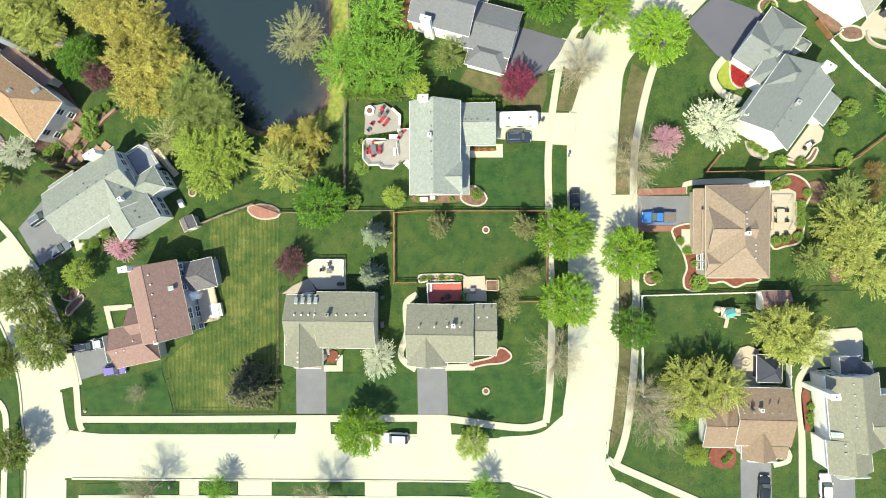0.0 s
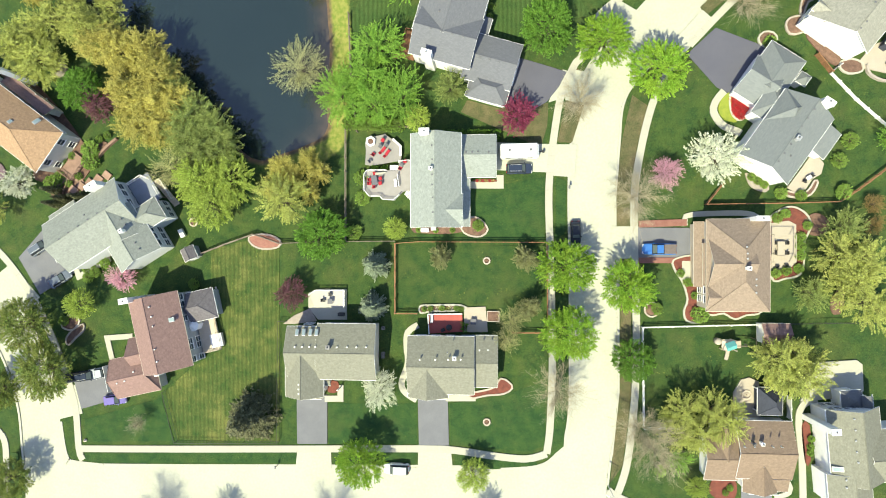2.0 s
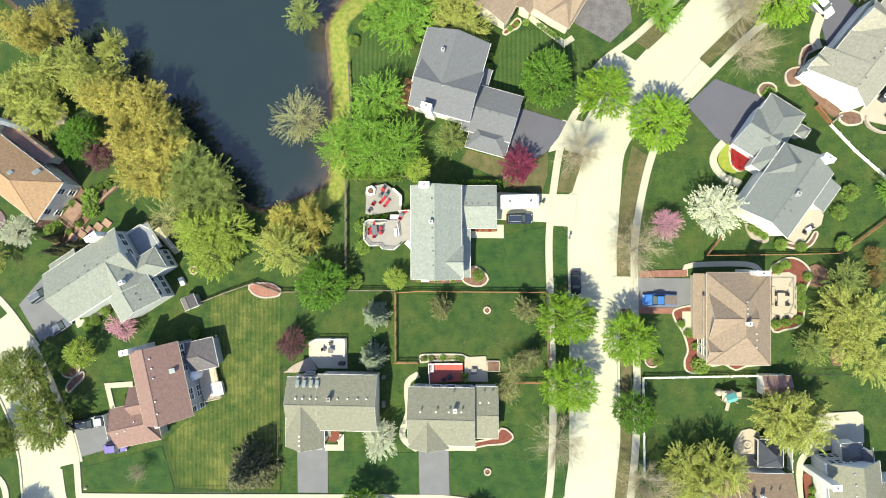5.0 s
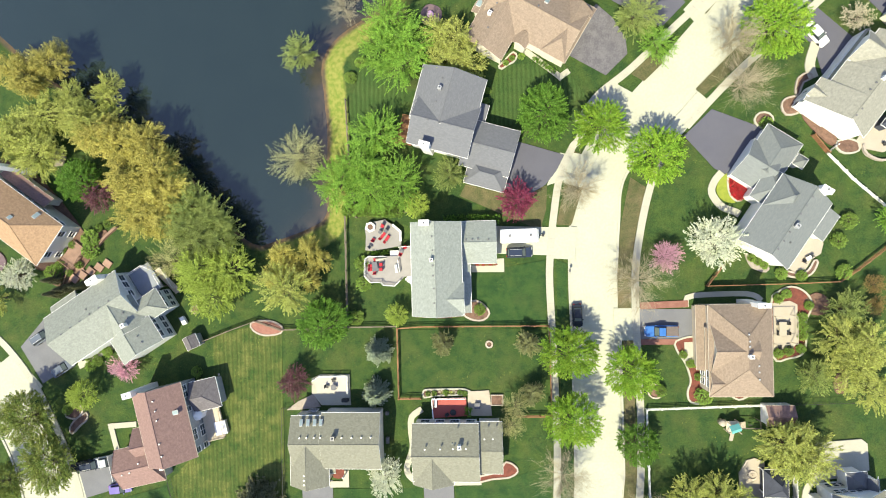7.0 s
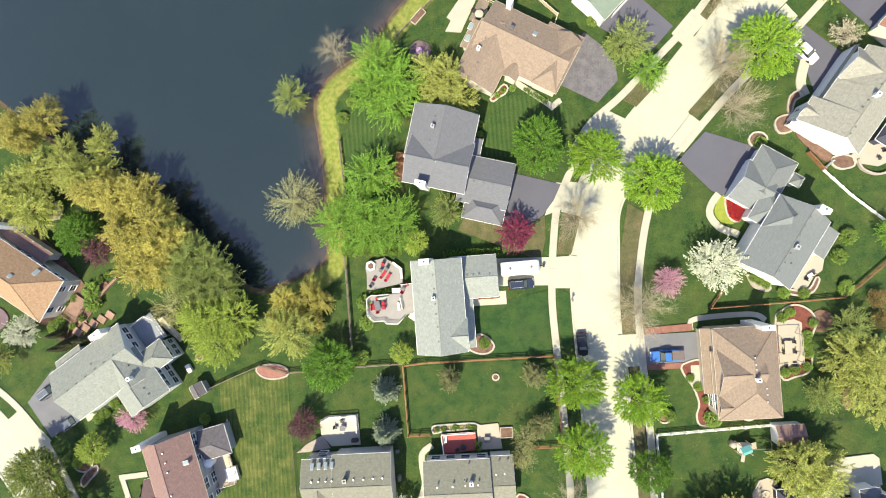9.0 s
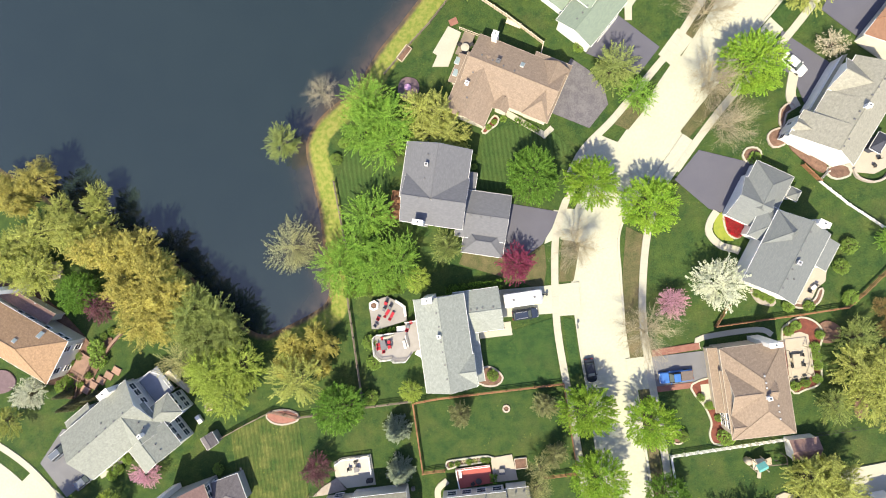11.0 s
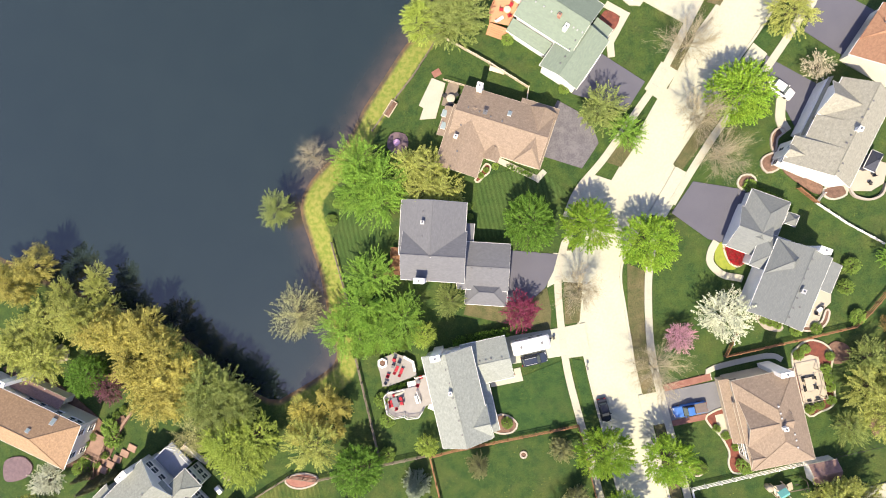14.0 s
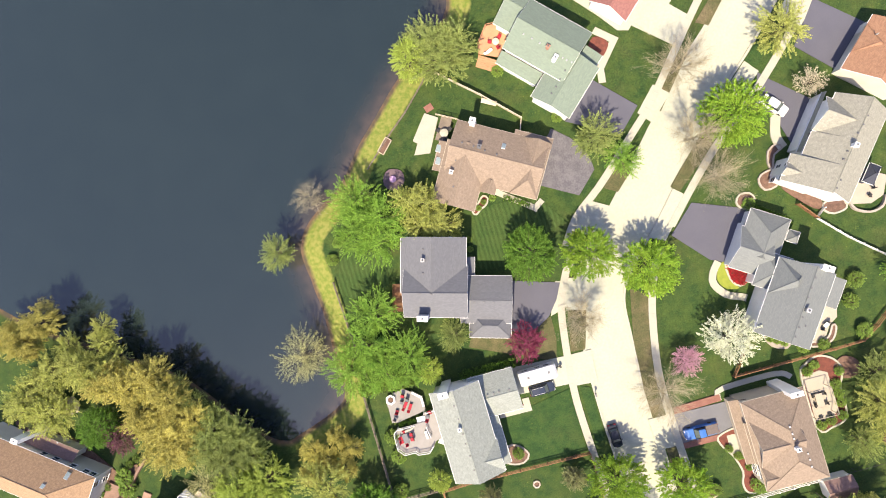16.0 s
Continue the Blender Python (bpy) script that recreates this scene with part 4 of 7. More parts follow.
    if kind.startswith("shed"):
        low = {"w": (x0 - 0.06, y0, x0, y1), "e": (x1, y0, x1 + 0.06, y1), "s": (x0, y0 - 0.06, x1, y0), "n": (x0, y1, x1, y1 + 0.06)}[kind[-1]]
        part("gutter", boxes("gutter", [(low[0], low[1], eave - 0.14, low[2], low[3], eave - 0.03)], trim), home)
    else:
        runs = [((0, -0.06), (L, 0)), ((0, W), (L, W + 0.06))] + ([] if kind == "gable" else [((-0.06, 0), (0, W)), ((L, 0), (L + 0.06, W))])
        for (ua, va), (ub, vb) in runs:
            p, q = put(ua, va, eave - 0.14), put(ub, vb, eave - 0.03)
            part("gutter", boxes("gutter", [(min(p[0], q[0]), min(p[1], q[1]), p[2], max(p[0], q[0]), max(p[1], q[1]), q[2])], trim), home)
        top = eave + rise
        caps = [[put(e0, W / 2, top), put(L - e1, W / 2, top)]]
        if kind == "hip":
            caps += [[put(0, v, eave), put(e0, W / 2, top)] for v in (0, W)] + [[put(L, v, eave), put(L - e1, W / 2, top)] for v in (0, W)]
        for line in caps:
            part("ridge_cap", mesh_of("ridge_cap", *tube(line, 0.07, 0.07, 4), [roof]), home)
        for u in (0, L) if kind == "gable" else ():
            for v in (0, W):
                part("rake_board", mesh_of("rake_board", *tube([put(u, v, eave - 0.07), put(u, W / 2, top - 0.07)], 0.035, 0.035, 4), [trim]), home)
    # walls, with the gable triangles
    o = over
    if kind.startswith("shed"):
        hi = eave + rise * 0.8
        part("wall", boxes("wall", [(x0 + o, y0 + o, -0.2, x1 - o, y1 - o, eave - 0.05)], wall), home)
    else:
        slope = rise / (W / 2)
        h = eave - th + slope * o
        sec = [(o, -0.2), (W - o, -0.2), (W - o, h), (W / 2, eave + rise - th - 0.02 if kind == "gable" else h), (o, h)]
        verts = [put(o, v, z) for v, z in sec] + [put(L - o, v, z) for v, z in sec]
        faces = [tuple(range(5)), tuple(range(9, 4, -1))] + [(i, 5 + i, 5 + (i + 1) % 5, (i + 1) % 5) for i in range(5)]
        me = mesh_of("wall", verts, faces, [wall])
        bm = bmesh.new()
        bm.from_mesh(me)
        bmesh.ops.recalc_face_normals(bm, faces=bm.faces[:])
        bm.to_mesh(me)
        bm.free()
        part("wall", me, home)
    return home


def chimney(home, at, z0, z1, w=1.0, d=0.7, m=None):
    if z0 > 0.5:
        r = roof_z(home, at[0], at[1])
        z0, z1 = r - 0.6, max(r + 0.5, min(z1, r + 0.8))
    c = part("chimney", boxes("chimney", [(-w / 2, -d / 2, z0, w / 2, d / 2, z1), (-w / 2 - 0.06, -d / 2 - 0.06, z1, w / 2 + 0.06, d / 2 + 0.06, z1 + 0.12)], m or WHITE), home, pose(at[0], at[1], 0))
    part("chimney_flue", turned("chimney_flue", [(0.1, z1 + 0.1), (0.1, z1 + 0.25), (0.15, z1 + 0.27), (0.02, z1 + 0.33)], METAL, 10), c)


VENT = boxes("roof_vent", [(-0.1, -0.1, -0.25, 0.1, 0.1, 0.08), (-0.13, -0.13, 0.08, 0.13, 0.13, 0.12)], METAL, 0.02)
VENT_PALE = boxes("roof_vent_pale", [(-0.1, -0.1, -0.25, 0.1, 0.1, 0.08), (-0.13, -0.13, 0.08, 0.13, 0.13, 0.12)], GALV, 0.02)
PIPE = turned("vent_pipe", [(0.12, -0.4), (0.12, 0.0), (0.06, 0.05), (0.06, 0.35), (0.03, 0.36)], GALV, 8)


def vents(home, spots, z, me=None):
    for x, y in spots:
        part("roof_vent", me or VENT, home, pose(x, y, max(z - 1.5, roof_z(home, x, y) + 0.05)))


def skylight(home, at, z, w, d, tilt, turn=0.0):
    z = max(z - 1.0, roof_z(home, at[0], at[1]) + 0.05)
    s = part("skylight", boxes("skylight", [(-w / 2, -d / 2, -0.15, w / 2, d / 2, 0.1)], GALV, 0.03), home, pose(at[0], at[1], z, 0, 0, turn) @ pose(0, 0, 0, tilt))
    part("pane", boxes("pane", [(-w / 2 + 0.08, -d / 2 + 0.08, 0.1, w / 2 - 0.08, d / 2 - 0.08, 0.12)], SKYLIGHT), s)


def window(home, at, z, facing, w=1.2, h=1.4):
    """A framed window on a wall that faces that way (degrees from +x in the house's plan); z is its middle."""
    rows = [(-0.03, -w / 2 - 0.09, -h / 2 - 0.09, 0.06, w / 2 + 0.09, -h / 2), (-0.03, -w / 2 - 0.09, h / 2, 0.06, w / 2 + 0.09, h / 2 + 0.09),
            (-0.03, -w / 2 - 0.09, -h / 2, 0.06, -w / 2, h / 2), (-0.03, w / 2, -h / 2, 0.06, w / 2 + 0.09, h / 2), (-0.03, -w / 2, -0.03, 0.05, w / 2, 0.03)]
    f = part("window", boxes("window", rows, WHITE), home, pose(at[0], at[1], z, 0, 0, facing))
    part("pane", boxes("pane", [(-0.02, -w / 2, -h / 2, 0.02, w / 2, h / 2)], GLASS), f)
    part("window_sill", boxes("window_sill", [(-0.02, -w / 2 - 0.12, -h / 2 - 0.14, 0.12, w / 2 + 0.12, -h / 2 - 0.09)], WHITE), f)


def garage_door(home, at, facing, w=4.9, h=2.15):
    d = part("garage_door", boxes("garage_door", [(-0.03, -w / 2, 0, 0.03, w / 2, h)], WHITE), home, pose(at[0], at[1], 0, 0, 0, facing))
    for k in range(4):
        part("panel", boxes("panel", [(0.03, -w / 2 + 0.06, 0.05 + k * h / 4, 0.06, w / 2 - 0.06, (k + 1) * h / 4 - 0.04)], WHITE), d)


def windows(home, side, spots, facing, z=(4.1, 1.4), w=1.1, h=1.3):
    """Windows on one wall, one above another: side is the fixed coordinate, spots run along the wall."""
    for s in spots:
        for zz in z:
            window(home, (side, s) if facing in (0, 180) else (s, side), zz, facing, w, h)


def box_part(home, name, a, b, z0, z1, m, label="", bevel=0.0):
    x0, x1 = sorted((a[0], b[0]))
    y0, y1 = sorted((a[1], b[1]))
    return part(name, boxes(name, [(x0, y0, z0, x1, y1, z1)], m, bevel), home, None, label)


def steps_down(home, a, b, z, m):
    """A short open stair from a to b in the plan, falling from height z."""
    d = Vector((b[0] - a[0], b[1] - a[1]))
    n = max(2, round(z / 0.18))
    rows = Matrix.Rotation(math.atan2(d.y, d.x), 4, "Z")
    for k in range(n):
        u = d.length * k / n
        part("step", boxes("step", [(u, -0.6, z * (1 - (k + 1) / n) - 0.05, u + d.length / n + 0.03, 0.6, z * (1 - (k + 1) / n))], m), home, Matrix.Translation((a[0], a[1], 0)) @ rows)


def rail(home, points, z, m, height=0.95, top=0.09):
    """A deck railing with posts, balusters and a top rail along plan points."""
    for p, q in zip(points[:-1], points[1:]):
        d = Vector((q[0] - p[0], q[1] - p[1]))
        L = d.length
        n = max(1, round(L / 1.5))
        rows = [(k * L / n - 0.05, -0.05, 0, k * L / n + 0.05, 0.05, height) for k in range(n + 1)]
        rows += [(k * 0.16, -0.015, 0.1, k * 0.16 + 0.03, 0.015, height - 0.05) for k in range(1, int(L / 0.16))]
        rows += [(0, -top / 2, height - 0.05, L, top / 2, height), (0, -0.03, 0.08, L, 0.03, 0.12)]
        part("railing", boxes("railing", rows, m), home, pose(p[0], p[1], z, 0, 0, math.degrees(math.atan2(d.y, d.x))))


home = house("two-storey house with taupe shingle roof and pale siding", (-18.92, -13.32), 0.3)
wing(home, (-1.55, 6.85), (8.78, -2.86), 4.4, 1.9, "x", "gable", ROOF_TAUPE, CREAM)
wing(home, (-7.0, 6.3), (-1.3, -2.4), 4.4, 1.87, "x", "gable", ROOF_TAUPE, CREAM)
wing(home, (-7.43, 1.47), (-0.57, -6.06), 4.0, 2.2, "y", "gable", ROOF_TAUPE, CREAM)
vents(home, [(-5.00, 3.00), (-3.73, 3.03), (-2.47, 3.05), (-1.40, 3.07), (2.36, 3.05), (4.09, 3.09), (5.72, 3.12), (7.35, 3.15)], 7.5, VENT_PALE)
vents(home, [(-4.32, -3.45), (-4.32, -4.23), (-4.32, -5.02)], 4.6, VENT_PALE)
for spot in ((-4.88, 5.38), (-3.69, 5.40), (-2.51, 5.42), (-1.43, 5.44)):
    skylight(home, spot, 6.25, 0.6, 1.2, -25)
chimney(home, (0.92, 3.12), 6.6, 8.4, 0.6, 0.6, METAL)
garage_door(home, (-3.99, -6.97), 270)
wing(home, (-2.08, -3.34), (0.26, -4.38), 2.7, 0.5, "x", "shed_s", ROOF_TAUPE, CREAM)
box_part(home, "porch_post", (1.35, -5.09), (1.56, -5.29), 0, 2.7, WHITE)
for spot in ((8.92, 5.27), (8.92, 0.69), (8.92, 0.19)):
    box_part(home, "air_conditioner", spot, (spot[0] + 0.6, spot[1] + 0.6), 0, 0.7, METAL, "grey air-conditioning unit", 0.06)

ln = (-6.97, 6.71)
windows(home, ln[1] - 0.36, [ln[0] + 3.0, ln[0] + 6.5, ln[0] + 9.0, ln[0] + 13.0], 90, (1.5,), 1.5, 1.5)

home = house("two-storey house with taupe shingle roof beside a red deck", (2.63, -13.77), 0.3)
wing(home, (-7.39, 5.39), (4.10, -4.55), 3.9, 2.0, "x", "gable", ROOF_TAUPE, CREAM)
wing(home, (3.71, 5.53), (8.05, -3.38), 3.3, 1.7, "x", "gable", ROOF_TAUPE, CREAM)
wing(home, (-7.42, 0.17), (-0.37, -5.22), 3.7, 2.0, "y", "gable", ROOF_TAUPE, CREAM)
vents(home, [(-5.04, 1.72), (-2.41, 1.78), (-0.26, 1.83), (1.87, 1.87), (5.00, 3.49), (6.40, 3.52)], 7.5, VENT_PALE)
chimney(home, (0.78, 2.02), 6.8, 8.6, 0.55, 0.55, WHITE)
part("vent_pipe", PIPE, home, pose(*(-0.30, 3.19), 7.1))
garage_door(home, (-3.23, -5.93), 270)

mn = (-7.39, 5.39)
windows(home, mn[1] - 0.36, [mn[0] + 2.0, mn[0] + 4.6, mn[0] + 7.2, mn[0] + 10.0], 90, (1.5,), 1.5, 1.5)

home = house("two-storey house with light grey shingle roof and side garage", (-0.42, 19.27), 0.3)
wing(home, (-3.80, 6.83), (4.81, -9.08), 5.3, 2.5, "y", "gable", ROOF_GREY, WHITE)
wing(home, (2.73, 6.93), (10.69, -0.39), 2.9, 1.6, "x", "gable", ROOF_GREY, WHITE)
wing(home, (1.00, -3.44), (5.10, -8.89), 5.25, 1.6, "x", "gable", ROOF_GREY, WHITE)
wing(home, (4.20, -0.31), (6.15, -8.88), 2.7, 0.6, "y", "shed_e", ROOF_GREY, WHITE)
vents(home, [(0.00, 4.35), (0.10, 2.04), (0.10, -0.46), (0.10, -2.13), (0.19, -4.26), (0.20, -6.67)], 7.55)
vents(home, [(5.53, 3.74), (6.58, 3.72), (7.53, 3.80), (9.34, 3.67)], 4.65)
chimney(home, (-1.20, 6.60), 0, 8.2, 1.6, 0.9, WHITE)
chimney(home, (-0.10, 0.49), 6.8, 8.3, 0.5, 0.5, WHITE)
garage_door(home, (10.32, 3.64), 0)
box_part(home, "air_conditioner", (-2.63, -9.04), (-1.21, -9.75), 0, 0.9, WHITE, "white air-conditioning unit", 0.08)
box_part(home, "air_conditioner", (-0.81, -8.75), (0.11, -9.46), 0, 0.8, GALV, "grey air-conditioning unit", 0.08)

home = house("two-storey house with slate grey shingle roof", (4.28, 42.83), -16.4)
wing(home, (-7.78, 3.13), (3.04, -5.53), 5.3, 2.3, "x", "gable", ROOF_SLATE, WHITE)
wing(home, (-8.36, 8.01), (2.75, -1.45), 5.3, 2.3, "y", "gable", ROOF_SLATE, WHITE)
wing(home, (1.69, 1.45), (10.47, -6.67), 3.4, 1.6, "x", "gable", ROOF_SLATE, WHITE)
wing(home, (3.23, -4.62), (10.40, -9.28), 2.8, 1.5, "x", "hip", ROOF_SLATE, WHITE)
wing(home, (1.65, 4.62), (4.09, 1.04), 2.8, 0.5, "x", "shed_e", ROOF_SLATE, WHITE)
vents(home, [(-4.79, -1.40), (-2.92, -1.38), (-1.05, -1.36), (0.81, -1.34)], 7.5)
vents(home, [(4.17, -2.97), (5.78, -2.95), (7.38, -2.93)], 5.2)
vents(home, [(-4.35, 5.96), (-4.35, 1.95)], 7.2)
chimney(home, (-4.31, -5.42), 0, 8.0, 1.7, 0.8, WHITE)
chimney(home, (-4.31, 4.20), 6.5, 8.0, 0.5, 0.5, GALV)
garage_door(home, (10.48, -2.90), 0)
box_part(home, "deck", (-10.32, -0.33), (-7.58, -5.23), 0.5, 0.8, WOOD, "brown wooden deck")
rail(home, [(-7.79, -0.30), (-10.32, -0.33), (-10.32, -5.26)], 0.8, WOOD)
steps_down(home, (-10.07, -4.90), (-11.80, -4.98), 0.6, WOOD)

home = house("ranch house with pinkish tan shingle roof near the pond", (16.94, 61.86), -31.2)
wing(home, (-7.0, 4.5), (9.0, -5.2), 3.7, 2.4, "x", "gable", ROOF_PINK, CREAM)
wing(home, (-7.74, 0.96), (-0.23, -9.90), 3.7, 2.0, "y", "gable", ROOF_PINK, CREAM)
wing(home, (-9.17, 0.54), (-7.31, -4.70), 2.6, 0.7, "x", "shed_w", ROOF_PINK, CREAM)
wing(home, (2.9, 5.3), (9.5, 3.2), 3.4, 0.75, "x", "shed_n", ROOF_PINK, CREAM)
wing(home, (4.7, 4.3), (9.4, -5.3), 3.75, 2.1, "y", "hip", ROOF_PINK, CREAM, hip_a=0.05, hip_b=2.6)
wing(home, (-0.26, -4.03), (2.41, -6.33), 3.7, 1.0, "y", "gable", ROOF_PINK, CREAM)
vents(home, [(-5.05, 0.62), (-3.06, 0.45), (-1.05, 0.19), (1.01, 0.05)], 5.55)
vents(home, [(-5.39, -2.43), (-4.62, -6.77)], 4.6)
chimney(home, (-4.3, 4.4), 0, 6.4, 0.9, 1.0, WHITE)
chimney(home, (-5.59, -4.52), 4.2, 5.6, 0.55, 0.55, WHITE)
chimney(home, (-2.12, 0.60), 5.0, 6.2, 0.6, 0.6, METAL)
skylight(home, (1.76, 1.81), 4.9, 0.7, 1.1, -32)
for spot in ((-9.00, -0.88), (-8.49, -2.97)):
    skylight(home, spot, 3.05, 0.9, 1.3, -8)
box_part(home, "deck", (-10.31, 5.03), (-8.32, 0.79), 0.3, 0.6, WOOD_GREY, "weathered wooden deck")
rail(home, [(-11.27, 5.00), (-7.33, 5.05)], 0.6, WOOD_PALE)

home = house("two-storey house with grey-green shingle roof and white siding", (32.59, 76.61), -47.2)
wing(home, (-7.18, 3.64), (4.35, -5.53), 5.3, 2.5, "x", "gable", ROOF_GREEN, WHITE)
wing(home, (0.9, -0.3), (8.3, -9.8), 4.2, 1.3, "y", "gable", ROOF_GREEN, WHITE)
wing(home, (-10.84, 5.37), (-7.23, -2.45), 4.2, 1.8, "x", "gable", ROOF_GREEN, WHITE)
wing(home, (-7.30, -5.38), (0.62, -7.48), 2.8, 0.8, "x", "shed_s", ROOF_GREEN, WHITE)
wing(home, (4.40, 2.23), (7.69, -1.96), 2.8, 0.6, "y", "shed_e", ROOF_GREEN, WHITE)
vents(home, [(-5.04, -2.51), (-3.49, -2.47), (-2.02, -2.48), (1.44, -2.70), (2.37, -2.69), (3.10, -2.70), (3.98, -2.61)], 7.6, VENT_PALE)
vents(home, [(3.70, -3.99), (3.68, -5.36), (3.75, -6.69), (3.68, -7.99)], 6.1)
chimney(home, (-0.55, -2.52), 6.8, 8.6, 0.5, 0.5, BRICK_WALL)
chimney(home, (1.33, -3.35), 6.0, 7.4, 0.6, 1.0, WHITE)
garage_door(home, (8.33, -4.47), 0)
home = house("large two-storey house with blue-grey shingle roof and white siding", (59.09, 25.43), -34.0)
wing(home, (-6.38, 4.43), (2.62, -8.21), 5.3, 2.8, "y", "gable", ROOF_BLUE, WHITE)
wing(home, (-12.0, 11.0), (-5.45, 3.4), 3.0, 2.1, "y", "hip", ROOF_BLUE, WHITE, hip_b=0.1)
wing(home, (-12.5, 7.8), (-7.0, 0.7), 3.02, 2.15, "x", "gable", ROOF_BLUE, WHITE)
wing(home, (-8.39, 4.91), (-3.57, -1.00), 4.0, 1.5, "x", "hip", ROOF_BLUE, WHITE)
wing(home, (-6.30, 4.47), (-1.63, -1.59), 5.35, 2.7, "x", "hip", ROOF_BLUE, WHITE)
wing(home, (-5.47, -0.35), (-3.66, -6.90), 2.9, 0.7, "y", "shed_w", ROOF_BLUE, WHITE)
wing(home, (-5.14, 9.49), (-3.29, 7.57), 2.8, 1.0, "x", "hip", ROOF_BLUE, WHITE)
wing(home, (2.5, 4.3), (5.9, -0.7), 2.8, 1.0, "y", "shed_e", ROOF_BLUE, WHITE)
vents(home, [(-1.66, 2.65), (-1.73, 0.98), (-1.75, -0.57), (-1.51, -3.74), (-1.50, -5.39), (-1.52, -6.95)], 7.8)
vents(home, [(-0.22, -4.86)], 7.1)
chimney(home, (-0.63, 4.57), 0, 8.6, 1.7, 0.8, WHITE)
chimney(home, (-1.26, -2.47), 7.2, 8.5, 0.6, 0.6, GALV)
garage_door(home, (-12.00, 6.03), 180)

home = house("large house with pinkish tan hip roof and curved patio", (50.93, 4.03), 0.3)
wing(home, (-6.72, 7.67), (3.22, -7.27), 5.3, 2.8, "y", "hip", ROOF_PINK, TAN_SIDING)
wing(home, (-6.45, 4.74), (0.34, -3.74), 5.25, 2.7, "x", "gable", ROOF_PINK, TAN_SIDING)
wing(home, (-7.76, 7.42), (-5.19, -3.50), 2.8, 0.8, "y", "shed_w", ROOF_PINK, TAN_SIDING)
wing(home, (-6.66, -2.60), (-2.24, -7.33), 5.1, 1.4, "x", "gable", ROOF_PINK, TAN_SIDING)
wing(home, (-6.82, 3.83), (-4.84, -3.12), 4.2, 2.0, "y", "shed_w", ROOF_PINK, WHITE)
vents(home, [(-1.55, 3.18), (-1.55, 2.12), (-1.55, 1.32), (0.25, -1.96), (0.25, -2.94), (0.25, -4.09)], 7.5, VENT_PALE)
chimney(home, (-1.59, -0.18), 7.0, 8.8, 0.6, 0.5, WHITE)
chimney(home, (0.99, 7.64), 0, 7.6, 1.9, 0.7, WHITE)
box_part(home, "porch_slab", (-8.75, 0.75), (-6.12, -2.53), 0, 0.15, PAVING, "pale concrete porch slab")
windows(home, (-6.34, -4.71)[0], [(-6.34, -3.95)[1], (-6.34, -5.47)[1]], 180, (4.0, 1.5))
garage_door(home, (-6.91, 4.34)[0:2], 180)

home = house("single-storey house with red-brown shingle roof and white siding", (55.79, -27.70), 0.5)
wing(home, (-5.85, 6.3), (3.05, -3.3), 3.3, 1.9, "x", "gable", ROOF_RUSSET, WHITE)
wing(home, (-4.58, -0.96), (0.97, -5.75), 2.75, 1.6, "y", "gable", ROOF_RUSSET, WHITE)
wing(home, (-10.82, 4.05), (-5.40, -3.89), 2.8, 1.6, "x", "gable", ROOF_RUSSET, WHITE)
vents(home, [(-5.70, 2.93), (-4.17, 2.97), (-1.38, 3.05), (-0.03, 3.09)], 7.65, PIPE)
chimney(home, (-2.52, 3.14), 7.0, 8.8, 0.45, 0.45, WHITE)
chimney(home, (-3.83, 3.16), 7.2, 8.3, 0.35, 0.35, METAL)
garage_door(home, (-0.84, -6.39), 270)
wing(home, (-9.31, 5.35), (-5.70, -0.20), 2.9, 1.6, "y", "gable", ROOF_RUSSET, WHITE)
wing(home, (-0.23, -3.31), (2.63, -5.55), 2.7, 0.7, "x", "shed_s", ROOF_RUSSET, WHITE)
gazebo = base("gazebo", (55.72, -18.42), 0.0, "grey-roofed square gazebo on the patio", "gazebo")
for sx_ in (-1, 1):
    for sy_ in (-1, 1):
        part("post", boxes("post", [(-0.08, -0.08, 0, 0.08, 0.08, 2.3)], WHITE), gazebo, pose(1.7 * sx_, 1.9 * sy_, 0))
wing(gazebo, (-2.0, -2.3), (2.0, 2.3), 2.4, 2.0, "y", "hip", CANOPY_DARK, CANOPY_DARK)

home = house("large house with taupe shingle roof and white side wall", (70.35, -27.17), 5.3)
wing(home, (-6.6, 9.0), (1.5, -2.96), 5.0, 2.6, "y", "gable", ROOF_TAUPE, WHITE)
wing(home, (-7.30, -1.34), (-0.57, -6.77), 4.97, 1.7, "y", "gable", ROOF_TAUPE, WHITE)
wing(home, (-1.2, 5.36), (6.54, -3.10), 4.9, 2.2, "x", "gable", ROOF_TAUPE, WHITE)
garage_door(home, (-1.57, -8.98), 270)
chimney(home, (-7.1, 6.5), 0, 8.2, 1.3, 0.9, WHITE)
vents(home, [(-3.60, 7.93), (-3.58, 6.18), (-3.64, 4.52), (-3.62, 2.77), (-3.60, 1.10), (-5.13, -1.87), (-5.15, -3.11)], 7.7, VENT_PALE)
skylight(home, (-5.94, -0.29), 6.7, 0.8, 1.6, -21, 90)
rw = (-6.35, 9.12)
for yy in (4.4, 5.4, 6.4):
    for zz in (3.6, 1.3):
        window(home, (rw[0] + 0.38, rw[1] - yy), zz, 180, 0.8, 1.2)
for xx in (1.2, 2.3, 3.4, 4.5):
    for zz in (3.9, 1.5):
        window(home, (rw[0] + xx, rw[1] - 0.38), zz, 90, 0.8, 1.2)
wing(home, (-3.19, 11.39), (0.10, 8.15), 3.4, 1.2, "x", "hip", ROOF_SLATE, WHITE)
wing(home, (-0.34, 10.53), (1.58, 6.74), 3.6, 1.2, "y", "gable", ROOF_SLATE, WHITE)

